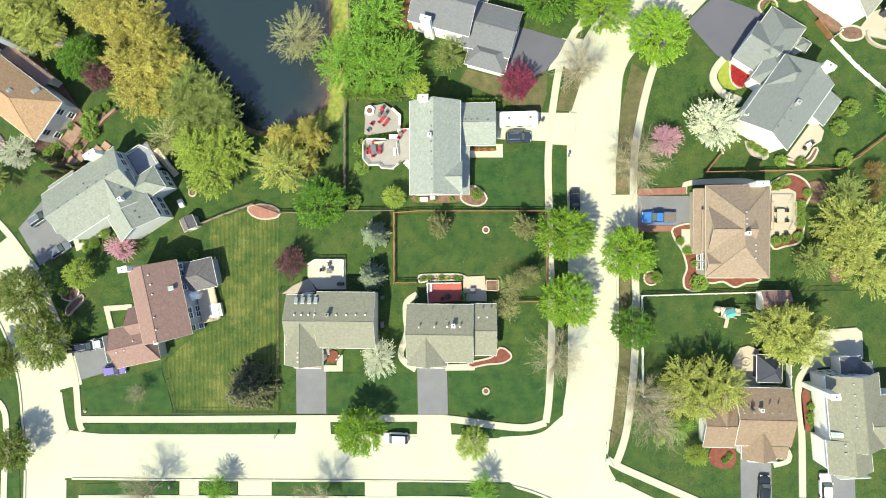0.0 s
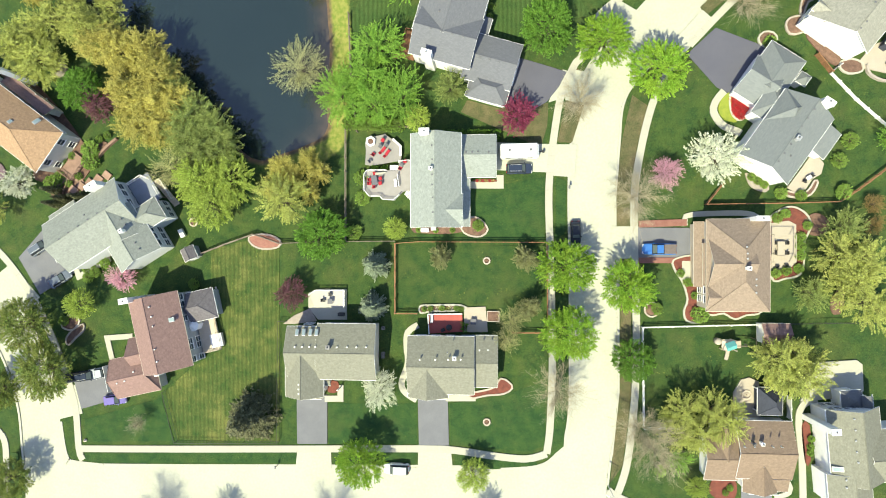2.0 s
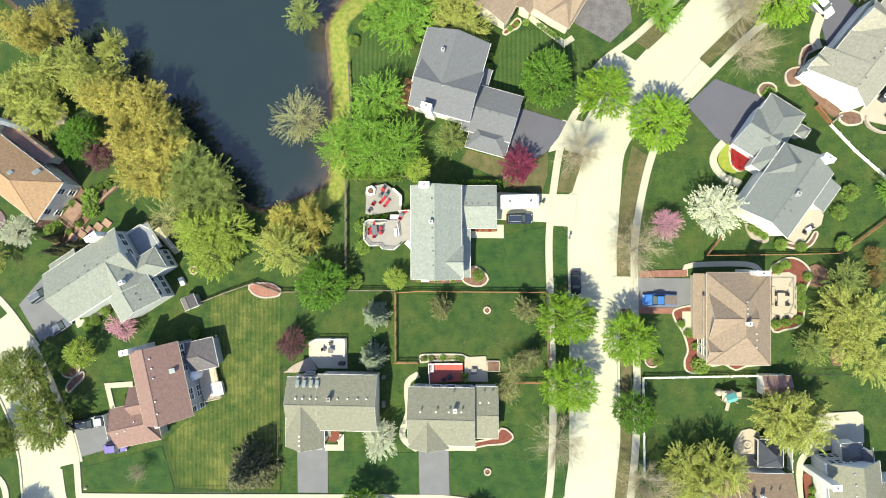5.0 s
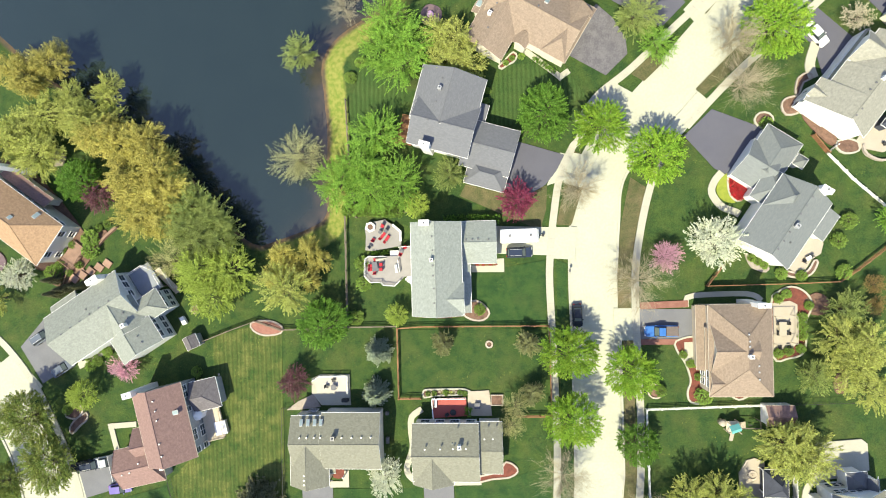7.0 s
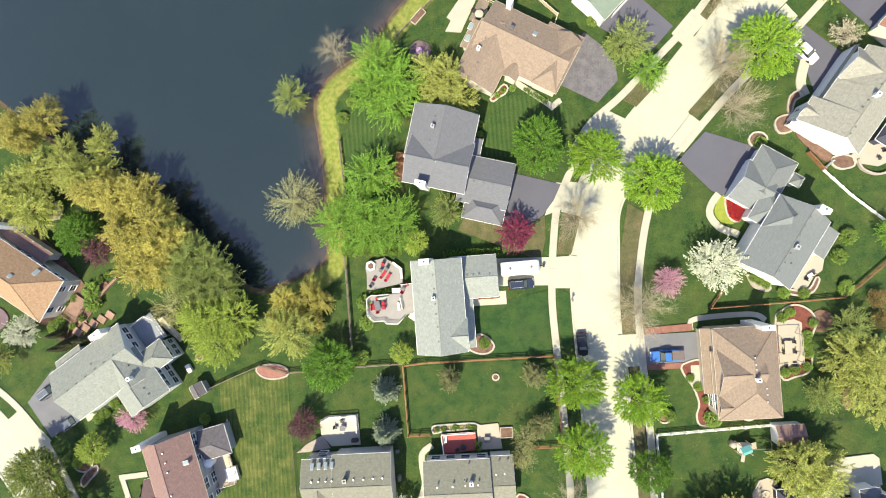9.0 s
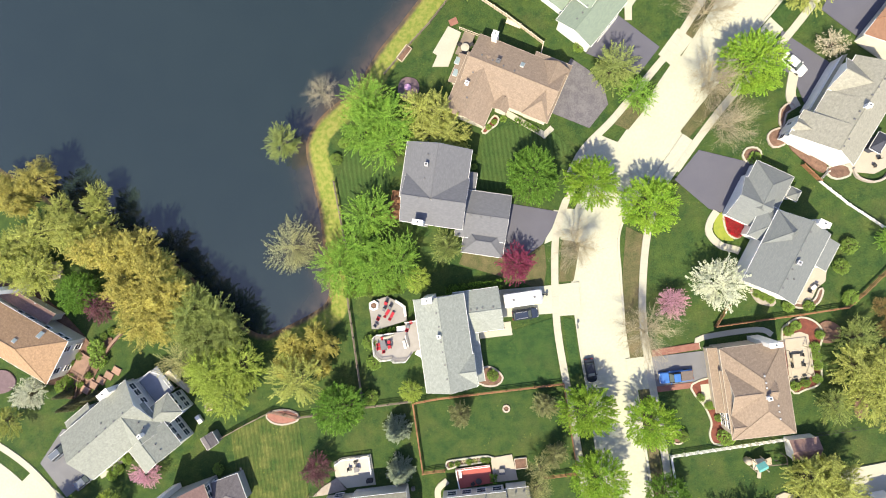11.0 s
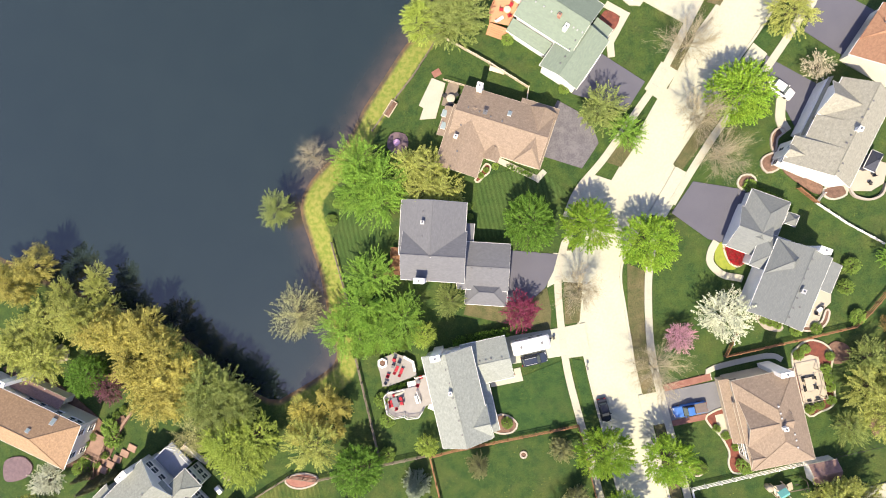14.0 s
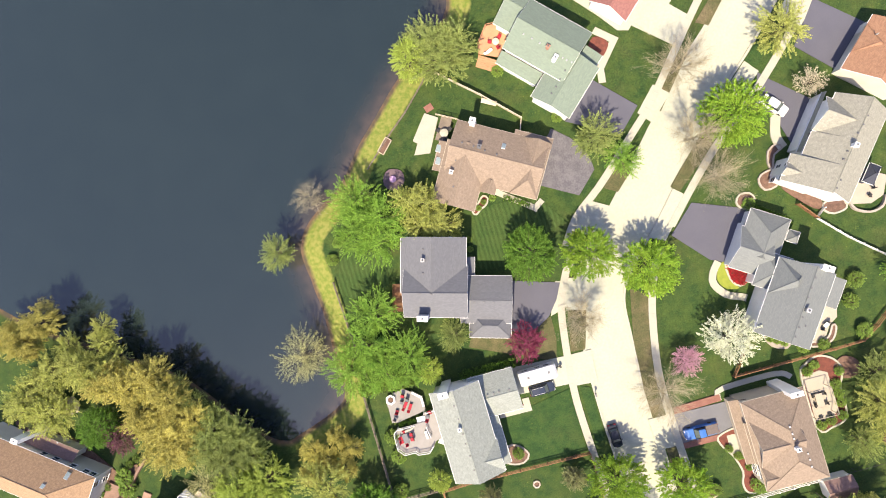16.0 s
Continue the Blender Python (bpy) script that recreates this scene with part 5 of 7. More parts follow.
home = house("large two-storey house with grey-beige shingle roof", (72.65, 47.85), -38.0)
wing(home, (-5.6, 5.1), (2.9, -10.3), 5.3, 2.8, "y", "gable", ROOF_BEIGE, WHITE)
wing(home, (-8.0, -6.0), (-1.3, -10.5), 4.9, 3.2, "y", "shed_w", ROOF_BEIGE, WHITE)
wing(home, (-8.2, -7.6), (-5.2, -9.7), 5.1, 0.9, "x", "gable", ROOF_BEIGE, WHITE)
wing(home, (-6.6, 4.0), (-1.2, -1.6), 5.25, 2.4, "x", "gable", ROOF_BEIGE, WHITE)
wing(home, (-6.5, -1.7), (-1.32, -5.95), 5.05, 3.0, "y", "shed_w", ROOF_BEIGE, WHITE)
wing(home, (-6.46, 5.47), (-6.24, -4.88), 2.9, 0.9, "y", "shed_w", ROOF_BEIGE, WHITE)
vents(home, [(-1.13, 2.18), (-1.28, 0.66), (-1.47, -0.79), (-1.72, -3.82), (-1.79, -5.14), (-1.03, -8.26), (-1.10, -9.59)], 7.8)
chimney(home, (-1.36, -2.76), 7.2, 9.0, 0.6, 0.6, WHITE)
wing(home, (4.78, -2.40), (6.65, -5.58), 2.8, 1.1, "x", "hip", CANOPY_DARK, CANOPY_DARK)
garage_door(home, (-6.64, 1.78), 180)
for yy in (-1.6, -0.5, 0.6):
    for zz in (4.2, 1.6):
        window(home, (-8.0 + 0.36, -8.4 + yy), zz, 180, 0.8, 1.3)
        window(home, ((-6.44, 3.38)[0] + 0.36, (-6.02, 0.58)[1] + yy), zz, 180, 0.8, 1.3)

home = house("house with orange-brown shingle roof and cream siding", (81.71, 60.64), -45.5)
wing(home, (-3.91, 3.21), (6.27, -6.49), 3.4, 2.5, "y", "gable", ROOF_ORANGE, CREAM)
wing(home, (-3.91, 1.51), (1.46, -3.56), 3.4, 1.6, "x", "hip", ROOF_ORANGE, CREAM)
garage_door(home, (-3.19, -1.00), 180)
part("vent_pipe", PIPE, home, pose(*(-2.39, -0.19), 5.0))

home = house("house with rose-coloured shingle roof", (45.08, 83.68), -47.5)
wing(home, (-2.27, 2.28), (4.72, -5.27), 3.4, 2.0, "y", "gable", ROOF_RED, WHITE)

home = house("two-storey house with tan hip roof and pale siding", (-79.19, 30.45), -36.0)
wing(home, (-12.55, 4.4), (12.0, -4.4), 5.2, 2.9, "x", "hip", ROOF_TAN, CREAM, hip_b=6.2)
wing(home, (-4.55, 6.38), (6.10, 4.41), 2.9, 0.9, "x", "shed_n", ROOF_BROWN, CREAM)
skylight(home, (7.38, 3.34), 7.0, 0.8, 1.3, -32)
skylight(home, (4.64, 0.95), 7.6, 0.7, 0.8, -32)
chimney(home, (-2.34, 7.10), 0, 8.4, 1.2, 0.8, WHITE)
ae = (12.05, 4.39)
windows(home, ae[0] - 0.36, [ae[1] - 2.0, ae[1] - 6.5], 0, (3.9, 1.3))
windows(home, ae[1] - 0.36, [ae[0] - 1.4, ae[0] - 2.8, ae[0] - 5.5, ae[0] - 9.0, ae[0] - 11.5], 90, (4.1,), 1.0, 1.3)
box_part(home, "deck", (ae[0] + 0.1, ae[1] - 7.5), (ae[0] + 3.2, ae[1] - 3.0), 0.3, 0.6, WOOD_ROSE, "rosy brown wooden deck with stairs")
rail(home, [(ae[0] + 0.1, ae[1] - 7.5), (ae[0] + 3.2, ae[1] - 7.5), (ae[0] + 3.2, ae[1] - 3.0)], 0.6, WOOD_ROSE)
for k in range(5):
    box_part(home, "terrace", (ae[0] + 3.4 + 0.9 * k, ae[1] - 9.6 + 1.5 * k), (ae[0] + 5.0 + 0.9 * k, ae[1] - 8.3 + 1.5 * k), -0.1, 0.5 - 0.07 * k, WOOD_ROSE, "rosy brown timber garden terrace")
steps_down(home, (ae[0] + 1.6, ae[1] - 7.6), (ae[0] + 2.6, ae[1] - 11.0), 0.55, WOOD_ROSE)
rail(home, [(ae[0] + 2.3, ae[1] - 7.6), (ae[0] + 3.3, ae[1] - 11.0)], 0.1, WOOD_ROSE, 0.8)
steps_down(home, (ae[0] + 3.2, ae[1] - 6.6), (ae[0] + 5.4, ae[1] - 7.4), 0.6, WOOD_ROSE)
vents(home, [(1.74, 6.34), (3.23, 6.66)], 3.6, VENT_PALE)

home = house("two-storey house with light grey roof and grey siding", (-64.50, 9.44), 32.0)
wing(home, (-4.9, 4.1), (11.2, -5.8), 5.3, 2.4, "x", "gable", ROOF_DUN, PALE_SIDING)
wing(home, (4.6, -1.0), (11.5, -6.9), 5.32, 2.3, "y", "gable", ROOF_DUN, PALE_SIDING)
wing(home, (3.5, -6.0), (12.0, -11.0), 5.2, 2.2, "y", "gable", ROOF_DUN, PALE_SIDING)
be = (11.2, -5.8)
vents(home, [(-1.70, -0.82), (0.34, -0.70), (2.42, -0.72), (4.54, -0.65), (6.61, -0.66), (8.72, -0.60), (4.02, 0.63)], 7.35)
vents(home, [(9.3, -3.5), (9.4, -4.7), (9.2, -8.3), (9.3, -9.6)], 6.6)
chimney(home, (7.9, 4.2), 0, 7.4, 2.2, 0.9, WHITE)
chimney(home, (8.75, -5.6), 6.5, 8.4, 0.6, 0.6, WHITE)
wing(home, (-4.7, 6.0), (1.1, 3.8), 2.8, 0.8, "x", "shed_n", ROOF_DUN, PALE_SIDING)
windows(home, be[0] - 0.36, [2.6, 1.2, -0.6], 0, (4.2, 1.5))
bs = (12.0, -11.0)
windows(home, bs[0] - 0.36, [bs[1] + 1.4, bs[1] + 2.8, bs[1] + 4.2], 0, (4.2, 1.5))
box_part(home, "deck", (be[0], 2.9), (be[0] + 4.4, -2.4), 2.2, 2.5, DECK_BLUE, "raised blue-grey wooden deck")
for px_ in (0.4, 4.2):
    for py_ in (2.7, -2.2):
        box_part(home, "deck_post", (be[0] + px_, py_), (be[0] + px_ + 0.15, py_ - 0.15), 0, 2.2, WOOD_GREY)
rail(home, [(be[0] + 0.1, 2.85), (be[0] + 3.3, 2.85), (be[0] + 4.4, 1.2)], 2.5, WHITE)
rail(home, [(be[0] + 4.35, 0.0), (be[0] + 4.35, -2.4)], 2.5, WHITE)
steps_down(home, (be[0] + 4.9, 1.0), (be[0] + 4.9, -4.2), 2.4, WOOD_PALE)
rail(home, [(be[0] + 5.5, 1.0), (be[0] + 5.5, -3.4)], 1.2, WHITE)
wing(home, (be[0] - 0.3, -2.4), (be[0] + 4.2, -6.8), 4.6, 1.4, "x", "hip", ROOF_DUN, PALE_SIDING, hip_a=0.1)
windows(home, be[0] + 4.2 - 0.36, [-3.3, -4.5, -5.7], 0, (4.0, 1.6), 0.8, 1.3)
garage_door(home, (-8.20, 0.57), 180)

home = house("two-storey house with red-brown shingle roof and grey siding", (-53.28, -11.06), 13.0)
wing(home, (0.55, 8.05), (9.85, -5.4), 5.2, 3.1, "y", "gable", ROOF_BROWN, GREY_SIDING)
wing(home, (-6.9, -1.45), (1.6, -8.7), 2.9, 1.9, "x", "hip", ROOF_BROWN, GREY_SIDING, hip_a=0.05, hip_b=1.4)
wing(home, (-2.45, 1.6), (4.2, -4.5), 2.95, 2.3, "x", "gable", ROOF_BROWN, GREY_SIDING)

ce = (9.97, -5.57)
cn = (9.77, 8.03)
vents(home, [(5.90, 6.18), (5.93, 4.49), (5.86, 2.82), (5.50, -1.08), (5.43, -3.24)], 7.3, VENT_PALE)
vents(home, [(0.46, -2.36), (-1.73, -4.37), (-3.64, -5.63), (-5.18, -5.73)], 4.7, VENT_PALE)
skylight(home, (8.21, 3.24), 6.7, 1.5, 0.8, 0)
chimney(home, (1.52, 8.17), 0, 7.8, 1.6, 0.9, WHITE)
chimney(home, (4.41, -5.36), 0, 7.4, 0.7, 0.6, WHITE)
windows(home, ce[0] - 0.36, [cn[1] - 1.2, cn[1] - 2.4, cn[1] - 5.0, cn[1] - 9.2, cn[1] - 10.2, cn[1] - 12.4], 0, (4.2, 1.5), 0.9, 1.4)
wing(home, (ce[0] - 0.1, 7.3), (ce[0] + 5.0, 1.9), 2.9, 1.5, "x", "hip", ROOF_PLUM, GREY_SIDING, hip_a=0.1)
box_part(home, "deck", (ce[0] - 0.3, cn[1] - 5.6), (ce[0] + 3.2, cn[1] - 12.0), 0.5, 0.8, WOOD_PALE, "pale wooden deck")
rail(home, [(ce[0] + 3.2, cn[1] - 5.6), (ce[0] + 3.2, cn[1] - 12.0), (ce[0], cn[1] - 12.0)], 0.8, WOOD_PALE)
steps_down(home, (ce[0] + 0.4, cn[1] - 5.2), (ce[0] + 4.6, cn[1] - 5.2), 0.9, WOOD_GREY)
part("bay_window", turned("bay_window", [(1.1, 0), (1.1, 2.6), (1.2, 2.65), (0.1, 3.4)], WHITE, 6, False), home, pose(ce[0] - 0.2, cn[1] - 6.6, 0))
garage_door(home, (-9.06, -4.84), 180)

# ---- vehicles ----
def paint(name, colour):
    m = material(name, colour, tuple(c * 0.9 for c in colour), 0.25, 0.8, 6.0)
    m.node_tree.nodes["Principled BSDF"].inputs["Coat Weight"].default_value = 0.15
    return m


RUBBER = material("tyre_rubber", (0.02, 0.02, 0.02), (0.03, 0.03, 0.03), 0.8, 3.0)
CAR_GLASS = material("car_glass", (0.02, 0.025, 0.03), (0.03, 0.035, 0.04), 0.12, 1.0)
SCREEN_GLASS = material("windscreen_glass", (0.085, 0.11, 0.105), (0.11, 0.13, 0.125), 0.1, 1.0)
LAMP_CLEAR = material("headlight", (0.7, 0.7, 0.68), None, 0.15, 2.0)
LAMP_RED = material("tail_light", (0.35, 0.02, 0.02), None, 0.2, 2.0)
TYRE = turned("tyre", [(0.2, -0.1), (0.32, -0.1), (0.34, -0.06), (0.34, 0.06), (0.32, 0.1), (0.2, 0.1)], RUBBER, 20)
RIM = turned("rim", [(0.2, -0.085), (0.19, 0.07), (0.06, 0.05), (0.05, 0.085)], GALV, 14)


def loft(name, sections, mats, slots=None):
    """A skin over cross-sections (x, half width low, half width high, z low, z high), with rounded shoulders."""
    verts, faces = [], []
    for x, wl, wh, z0, z1 in sections:
        r = min(0.12, (z1 - z0) * 0.3)
        ring = [(-wl, z0), (-wl * 1.0, z1 - r * 2), (-wh, z1 - r * 0.5), (-wh + r, z1), (wh - r, z1), (wh, z1 - r * 0.5), (wl, z1 - r * 2), (wl, z0)]
        verts += [(x, y, z) for y, z in ring]
    n = 8
    for i in range(len(sections) - 1):
        for k in range(n):
            j = (k + 1) % n
            faces.append((i * n + k, i * n + j, (i + 1) * n + j, (i + 1) * n + k))
    faces += [tuple(range(n))[::-1], tuple((len(sections) - 1) * n + k for k in range(n))]
    me = mesh_of(name, verts, faces, mats)
    bm = bmesh.new()
    bm.from_mesh(me)
    bmesh.ops.recalc_face_normals(bm, faces=bm.faces[:])
    bm.to_mesh(me)
    bm.free()
    return me


def car(label, place, turn, colour, length=4.7, width=1.82, cabin=(-0.62, 0.3), height=1.45, style="saloon"):
    """A car that heads along +x of its own plan. cabin: rear and front of the glasshouse as shares of half the length."""
    c = base("pickup_truck" if style == "pickup" else "car", place, turn, label, "pickup truck" if style == "pickup" else "car")
    h, w = length / 2, width / 2
    hood = 0.98 if style != "saloon" else 0.86
    body = part("body", loft("body", [(-h, w * 0.86, w * 0.8, 0.35, hood * 0.85), (-h + 0.15, w * 0.96, w * 0.9, 0.25, hood), (-h * 0.5, w, w * 0.95, 0.22, hood + 0.04), (h * 0.3, w, w * 0.95, 0.22, hood + 0.04), (h * 0.75, w * 0.98, w * 0.9, 0.24, hood - 0.06), (h - 0.12, w * 0.92, w * 0.82, 0.28, hood - 0.16), (h, w * 0.8, w * 0.7, 0.35, hood * 0.7)], [colour]), c)
    r, f = cabin[0] * h, cabin[1] * h
    part("glasshouse", loft("glasshouse", [(r - 0.25, w * 0.86, w * 0.8, hood - 0.05, hood + 0.06), (r + 0.15, w * 0.86, w * 0.7, hood - 0.05, height - 0.05), (f - 0.35, w * 0.86, w * 0.7, hood - 0.05, height - 0.05), (f + 0.35, w * 0.86, w * 0.82, hood - 0.05, hood + 0.05)], [CAR_GLASS]), c)
    part("car_roof", loft("car_roof", [(r + 0.12, w * 0.7, w * 0.66, height - 0.1, height - 0.02), ((r + f) / 2, w * 0.74, w * 0.68, height - 0.1, height + 0.03), (f - 0.3, w * 0.7, w * 0.64, height - 0.1, height - 0.02)], [colour]), c)
    for name, top_x, low_x in (("windscreen", f - 0.27, f + 0.27), ("rear_window", r + 0.1, r - 0.18)):
        verts = []
        for lift in (0, 0.035):
            verts += [(top_x, -w * 0.6, height - 0.12 + lift), (top_x, w * 0.6, height - 0.12 + lift), (low_x, w * 0.74, hood + 0.1 + lift), (low_x, -w * 0.74, hood + 0.1 + lift)]
        part(name, mesh_of(name, verts, [(4, 5, 6, 7), (3, 2, 1, 0), (0, 1, 5, 4), (1, 2, 6, 5), (2, 3, 7, 6), (3, 0, 4, 7)], [SCREEN_GLASS]), c)
    if style == "suv":
        for sy in (-1, 1):
            part("roof_rail", boxes("roof_rail", [(r + 0.3, -0.025, 0, f - 0.45, 0.025, 0.05)], GALV, 0.01), c, pose(0, sy * w * 0.58, height), "silver roof rail")
    for sy in (-1, 1):
        part("headlight", boxes("headlight", [(h - 0.32, -0.2, hood - 0.32, h - 0.03, 0.2, hood - 0.17)], LAMP_CLEAR, 0.04), c, pose(0, sy * w * 0.62, 0))
        part("tail_light", boxes("tail_light", [(-h - 0.01, -0.18, hood - 0.25, -h + 0.12, 0.18, hood - 0.08)], LAMP_RED, 0.03), c, pose(0, sy * w * 0.62, 0))
        part("mirror", boxes("mirror", [(-0.08, -0.1, 0, 0.08, 0.1, 0.14)], colour, 0.03), c, pose(f + 0.1, sy * (w + 0.06), hood))
        for sx in (-0.6, 0.62):
            wheel = part("wheel", TYRE, c, pose(sx * h, sy * (w - 0.1), 0.34, 90), "black tyre")
            part("rim", RIM, wheel)
    if style == "pickup":
        part("load_bed", boxes("load_bed", [(-h + 0.08, -w * 0.84, 0.7, -h * 0.22, w * 0.84, hood + 0.07)], BED_COVER, 0.03), c, None, "grey-brown load bed cover")
    return c


BED_COVER = material("bed_cover", (0.16, 0.13, 0.12), (0.12, 0.1, 0.09), 0.8, 2.0)
BLACK, BLUE, SILVER, WHITE_CAR, VIOLET, NAVY, GREY_CAR = (paint(n, c) for n, c in (("black_paint", (0.02, 0.024, 0.033)), ("blue_paint", (0.045, 0.15, 0.42)), ("silver_paint", (0.42, 0.44, 0.46)), ("white_car_paint", (0.78, 0.78, 0.76)), ("violet_paint", (0.17, 0.14, 0.36)), ("navy_paint", (0.028, 0.038, 0.065)), ("grey_car_paint", (0.12, 0.14, 0.17))))
SUV = dict(length=4.5, width=1.85, cabin=(-0.86, 0.34), height=1.72, style="suv")
car("black saloon car parked at the kerb", (24.1, 9.5), -88, BLACK, 4.15, 1.7).location.z = -0.13
car("bright blue pickup truck with a covered load bed", (38.18, 6.76), 180, BLUE, 5.7, 1.95, (-0.2, 0.32), 1.8, "pickup")
car("dark blue estate car on the concrete driveway", (14.26, 20.69), 1, NAVY, **SUV)
car("white car parked at the kerb half under a tree", (-7.15, -32.79), 180, WHITE_CAR, **SUV).location.z = -0.13
car("black car on the asphalt driveway", (55.94, -39.20), 88, BLACK)
car("white car on the asphalt driveway", (65.80, -38.59), 92, WHITE_CAR)
car("dark grey sport utility car beside the house", (-75.01, 6.51), 212 - 180, GREY_CAR, **SUV)
car("dark grey car on the driveway", (-71.11, 0.49), 32, GREY_CAR)
car("black car under the tree on the driveway", (-67.65, -17.80), 10, BLACK)
car("dark blue sport utility car on the driveway", (-66.01, -17.51), 10, NAVY, **SUV).location.x += 0.4
car("silver pickup truck on the driveway", (-62.67, -16.89), 190, SILVER, 5.6, 1.95, (-0.2, 0.35), 1.75, "pickup")
car("violet car on the driveway", (-60.17, -21.89), 8, VIOLET, 4.4)
car("white saloon car on the dark driveway", (64.55, 56.52), -50, WHITE_CAR)

trailer = base("camper_trailer", (14.25, 23.57), 1, "long white camper trailer parked beside the garage", "camper trailer")
part("body", loft("trailer_body", [(-3.3, 1.15, 1.05, 0.5, 2.3), (-3.0, 1.22, 1.15, 0.45, 2.75), (2.9, 1.22, 1.15, 0.45, 2.75), (3.3, 1.1, 1.0, 0.7, 2.2)], [WHITE_CAR]), trailer)
for sx in (-1.7, 1.9):
    part("roof_vent", boxes("trailer_vent", [(-0.2, -0.2, 2.7, 0.2, 0.2, 2.88)], METAL, 0.03), trailer, pose(sx, 0.05, 0))
part("drawbar", boxes("drawbar", [(3.2, -0.08, 0.45, 4.3, 0.08, 0.6), (4.0, -0.25, 0.5, 4.35, 0.25, 0.9)], DARK, 0.02), trailer)
for sx in (-0.5, 0.4):
    for sy in (-1, 1):
        wheel = part("wheel", TYRE, trailer, pose(sx, sy * 1.08, 0.34, 90))
        part("rim", RIM, wheel)
for sy in (-1, 1):
    for sx in (-2, 0.2, 1.8):
        part("pane", boxes("trailer_pane", [(-0.45, -0.02, 1.5, 0.45, 0.02, 2.0)], CAR_GLASS), trailer, pose(sx, sy * 1.22, 0))

# ---- fences ----
def fence(points, m, label, height=1.25, style="rail", step=2.4, cap=0.055):
    """A fence along plan points: posts, and rails, boards or solid panels between them."""
    f = base("fence", points[0], 0, label, "fence")
    o = Vector(points[0])
    post = boxes("post", [(-0.07, -0.07, -0.2, 0.07, 0.07, height + 0.1), (-0.1, -0.1, height + 0.1, 0.1, 0.1, height + 0.15)], m)
    thin = boxes("thin_post", [(-0.035, -0.035, -0.2, 0.035, 0.035, height + 0.05)], m)
    for a, b in zip(points[:-1], points[1:]):
        a, b = Vector(a), Vector(b)
        d = b - a
        n = max(1, round(d.length / step))
        L = d.length / n
        turn = math.degrees(math.atan2(d.y, d.x))
        if style == "rail":
            span = boxes("span", [(0.05, -0.035, z - 0.07, L - 0.05, 0.035, z + 0.07) for z in (0.3, 0.75, height - 0.05)] + [(0.05, -cap, height, L - 0.05, cap, height + 0.05)], m)
        elif style == "panel":
            span = boxes("panel", [(0.05, -0.03, 0.1, L - 0.05, 0.03, height), (0.05, -0.05, height - 0.12, L - 0.05, 0.05, height)], m)
        elif style == "board":
            span = boxes("cap_rail", [(0, -0.06, height, L, 0.08, height + 0.04)], m)
            board = boxes("board", [(0, -0.015, 0.05, 0.13, 0.015, height)], m)
        else:
            span = boxes("mesh_wires", [(0, -0.025, height - 0.03, L, 0.025, height + 0.03), (0, -0.01, 0.05, L, 0.01, 0.08)] + [(k * 0.3, -0.008, 0.05, k * 0.3 + 0.016, 0.008, height) for k in range(int(L / 0.3))], m)
        name = {"rail": "rail", "panel": "panel", "board": "cap_rail"}.get(style, "wire_mesh")
        for k in range(n):
            p = a + d * (k / n) - o
            part("post", thin if style == "wire" else post, f, pose(p.x, p.y, 0))
            part(name, span, f, pose(p.x, p.y, 0, 0, 0, turn))
            for i in range(int(L / 0.15)) if style == "board" else ():
                part("board", board, f, pose(p.x, p.y, 0, 0, 0, turn) @ pose(0.02 + i * 0.15, 0.03 * (i % 2), 0))
    p = Vector(points[-1]) - o
    part("post", thin if style == "wire" else post, f, pose(p.x, p.y, 0))
    return f


BROWN_FENCE, WIRE_FENCE, WHITE_FENCE = "brown wooden post-and-rail garden fence", "dark wire mesh garden fence", "white vinyl garden fence"
fence([(-3.54, -4.94), (-7.52, -4.99), (-7.59, 7.48), (-3.40, 7.79), (19.15, 7.80), (19.36, -7.96), (13.25, -8.04)], WOOD, BROWN_FENCE)
fence([(-16.67, 27.97), (-16.57, 7.78), (-7.69, 7.89)], WOOD_GREY, "weathered dark wooden garden fence")
fence([(-16.67, 27.97), (-5.35, 28.19)], WOOD_GREY, "weathered dark wooden garden fence")
fence([(-45.54, 4.63), (-39.04, 7.15), (-33.67, 9.02), (-28.87, 7.36), (-16.57, 7.89)], WOOD_GREY, "weathered dark wooden garden fence")
fence([(-50.74, -20.22), (-48.40, -29.43), (-28.93, -28.82), (-28.92, -6.78), (-27.43, -6.76)], DARK, WIRE_FENCE, 1.2, "wire", 3.0)
fence([(41.41, -23.92), (35.81, -24.08), (35.49, -6.75), (54.77, -5.92)], WHITE, WHITE_FENCE, 1.2, "rail", 2.4, 0.03)
fence([(54.77, -5.92), (65.71, -5.49), (75.38, -5.28)], DARK, WIRE_FENCE, 1.2, "wire", 3.0)
fence([(48.55, 17.86), (45.88, 14.40), (60.08, 14.61), (67.32, 14.85), (70.17, 16.73), (75.11, 20.65)], WOOD, BROWN_FENCE, 1.2)
fence([(63.63, 39.55), (65.95, 36.49)], WOOD, "orange-brown wooden privacy fence", 1.3, "board")
fence([(65.95, 36.49), (67.53, 37.80)], WHITE, "white vinyl garden fence", 0.9, "panel")
fence([(65.95, 36.49), (70.06, 31.93), (75.03, 27.34)], WHITE, "white vinyl garden fence", 0.9, "panel")
fence([(-14.59, 27.48), (-15.50, 33.57), (-15.98, 42.21), (-16.24, 48.68)], WOOD_GREY, "weathered wooden fence along the bank", 1.1)
fence([(23.08, 64.74), (23.95, 67.05), (18.28, 72.97), (10.94, 79.89)], WOOD_PALE, "pale wooden garden fence", 1.2, "board")
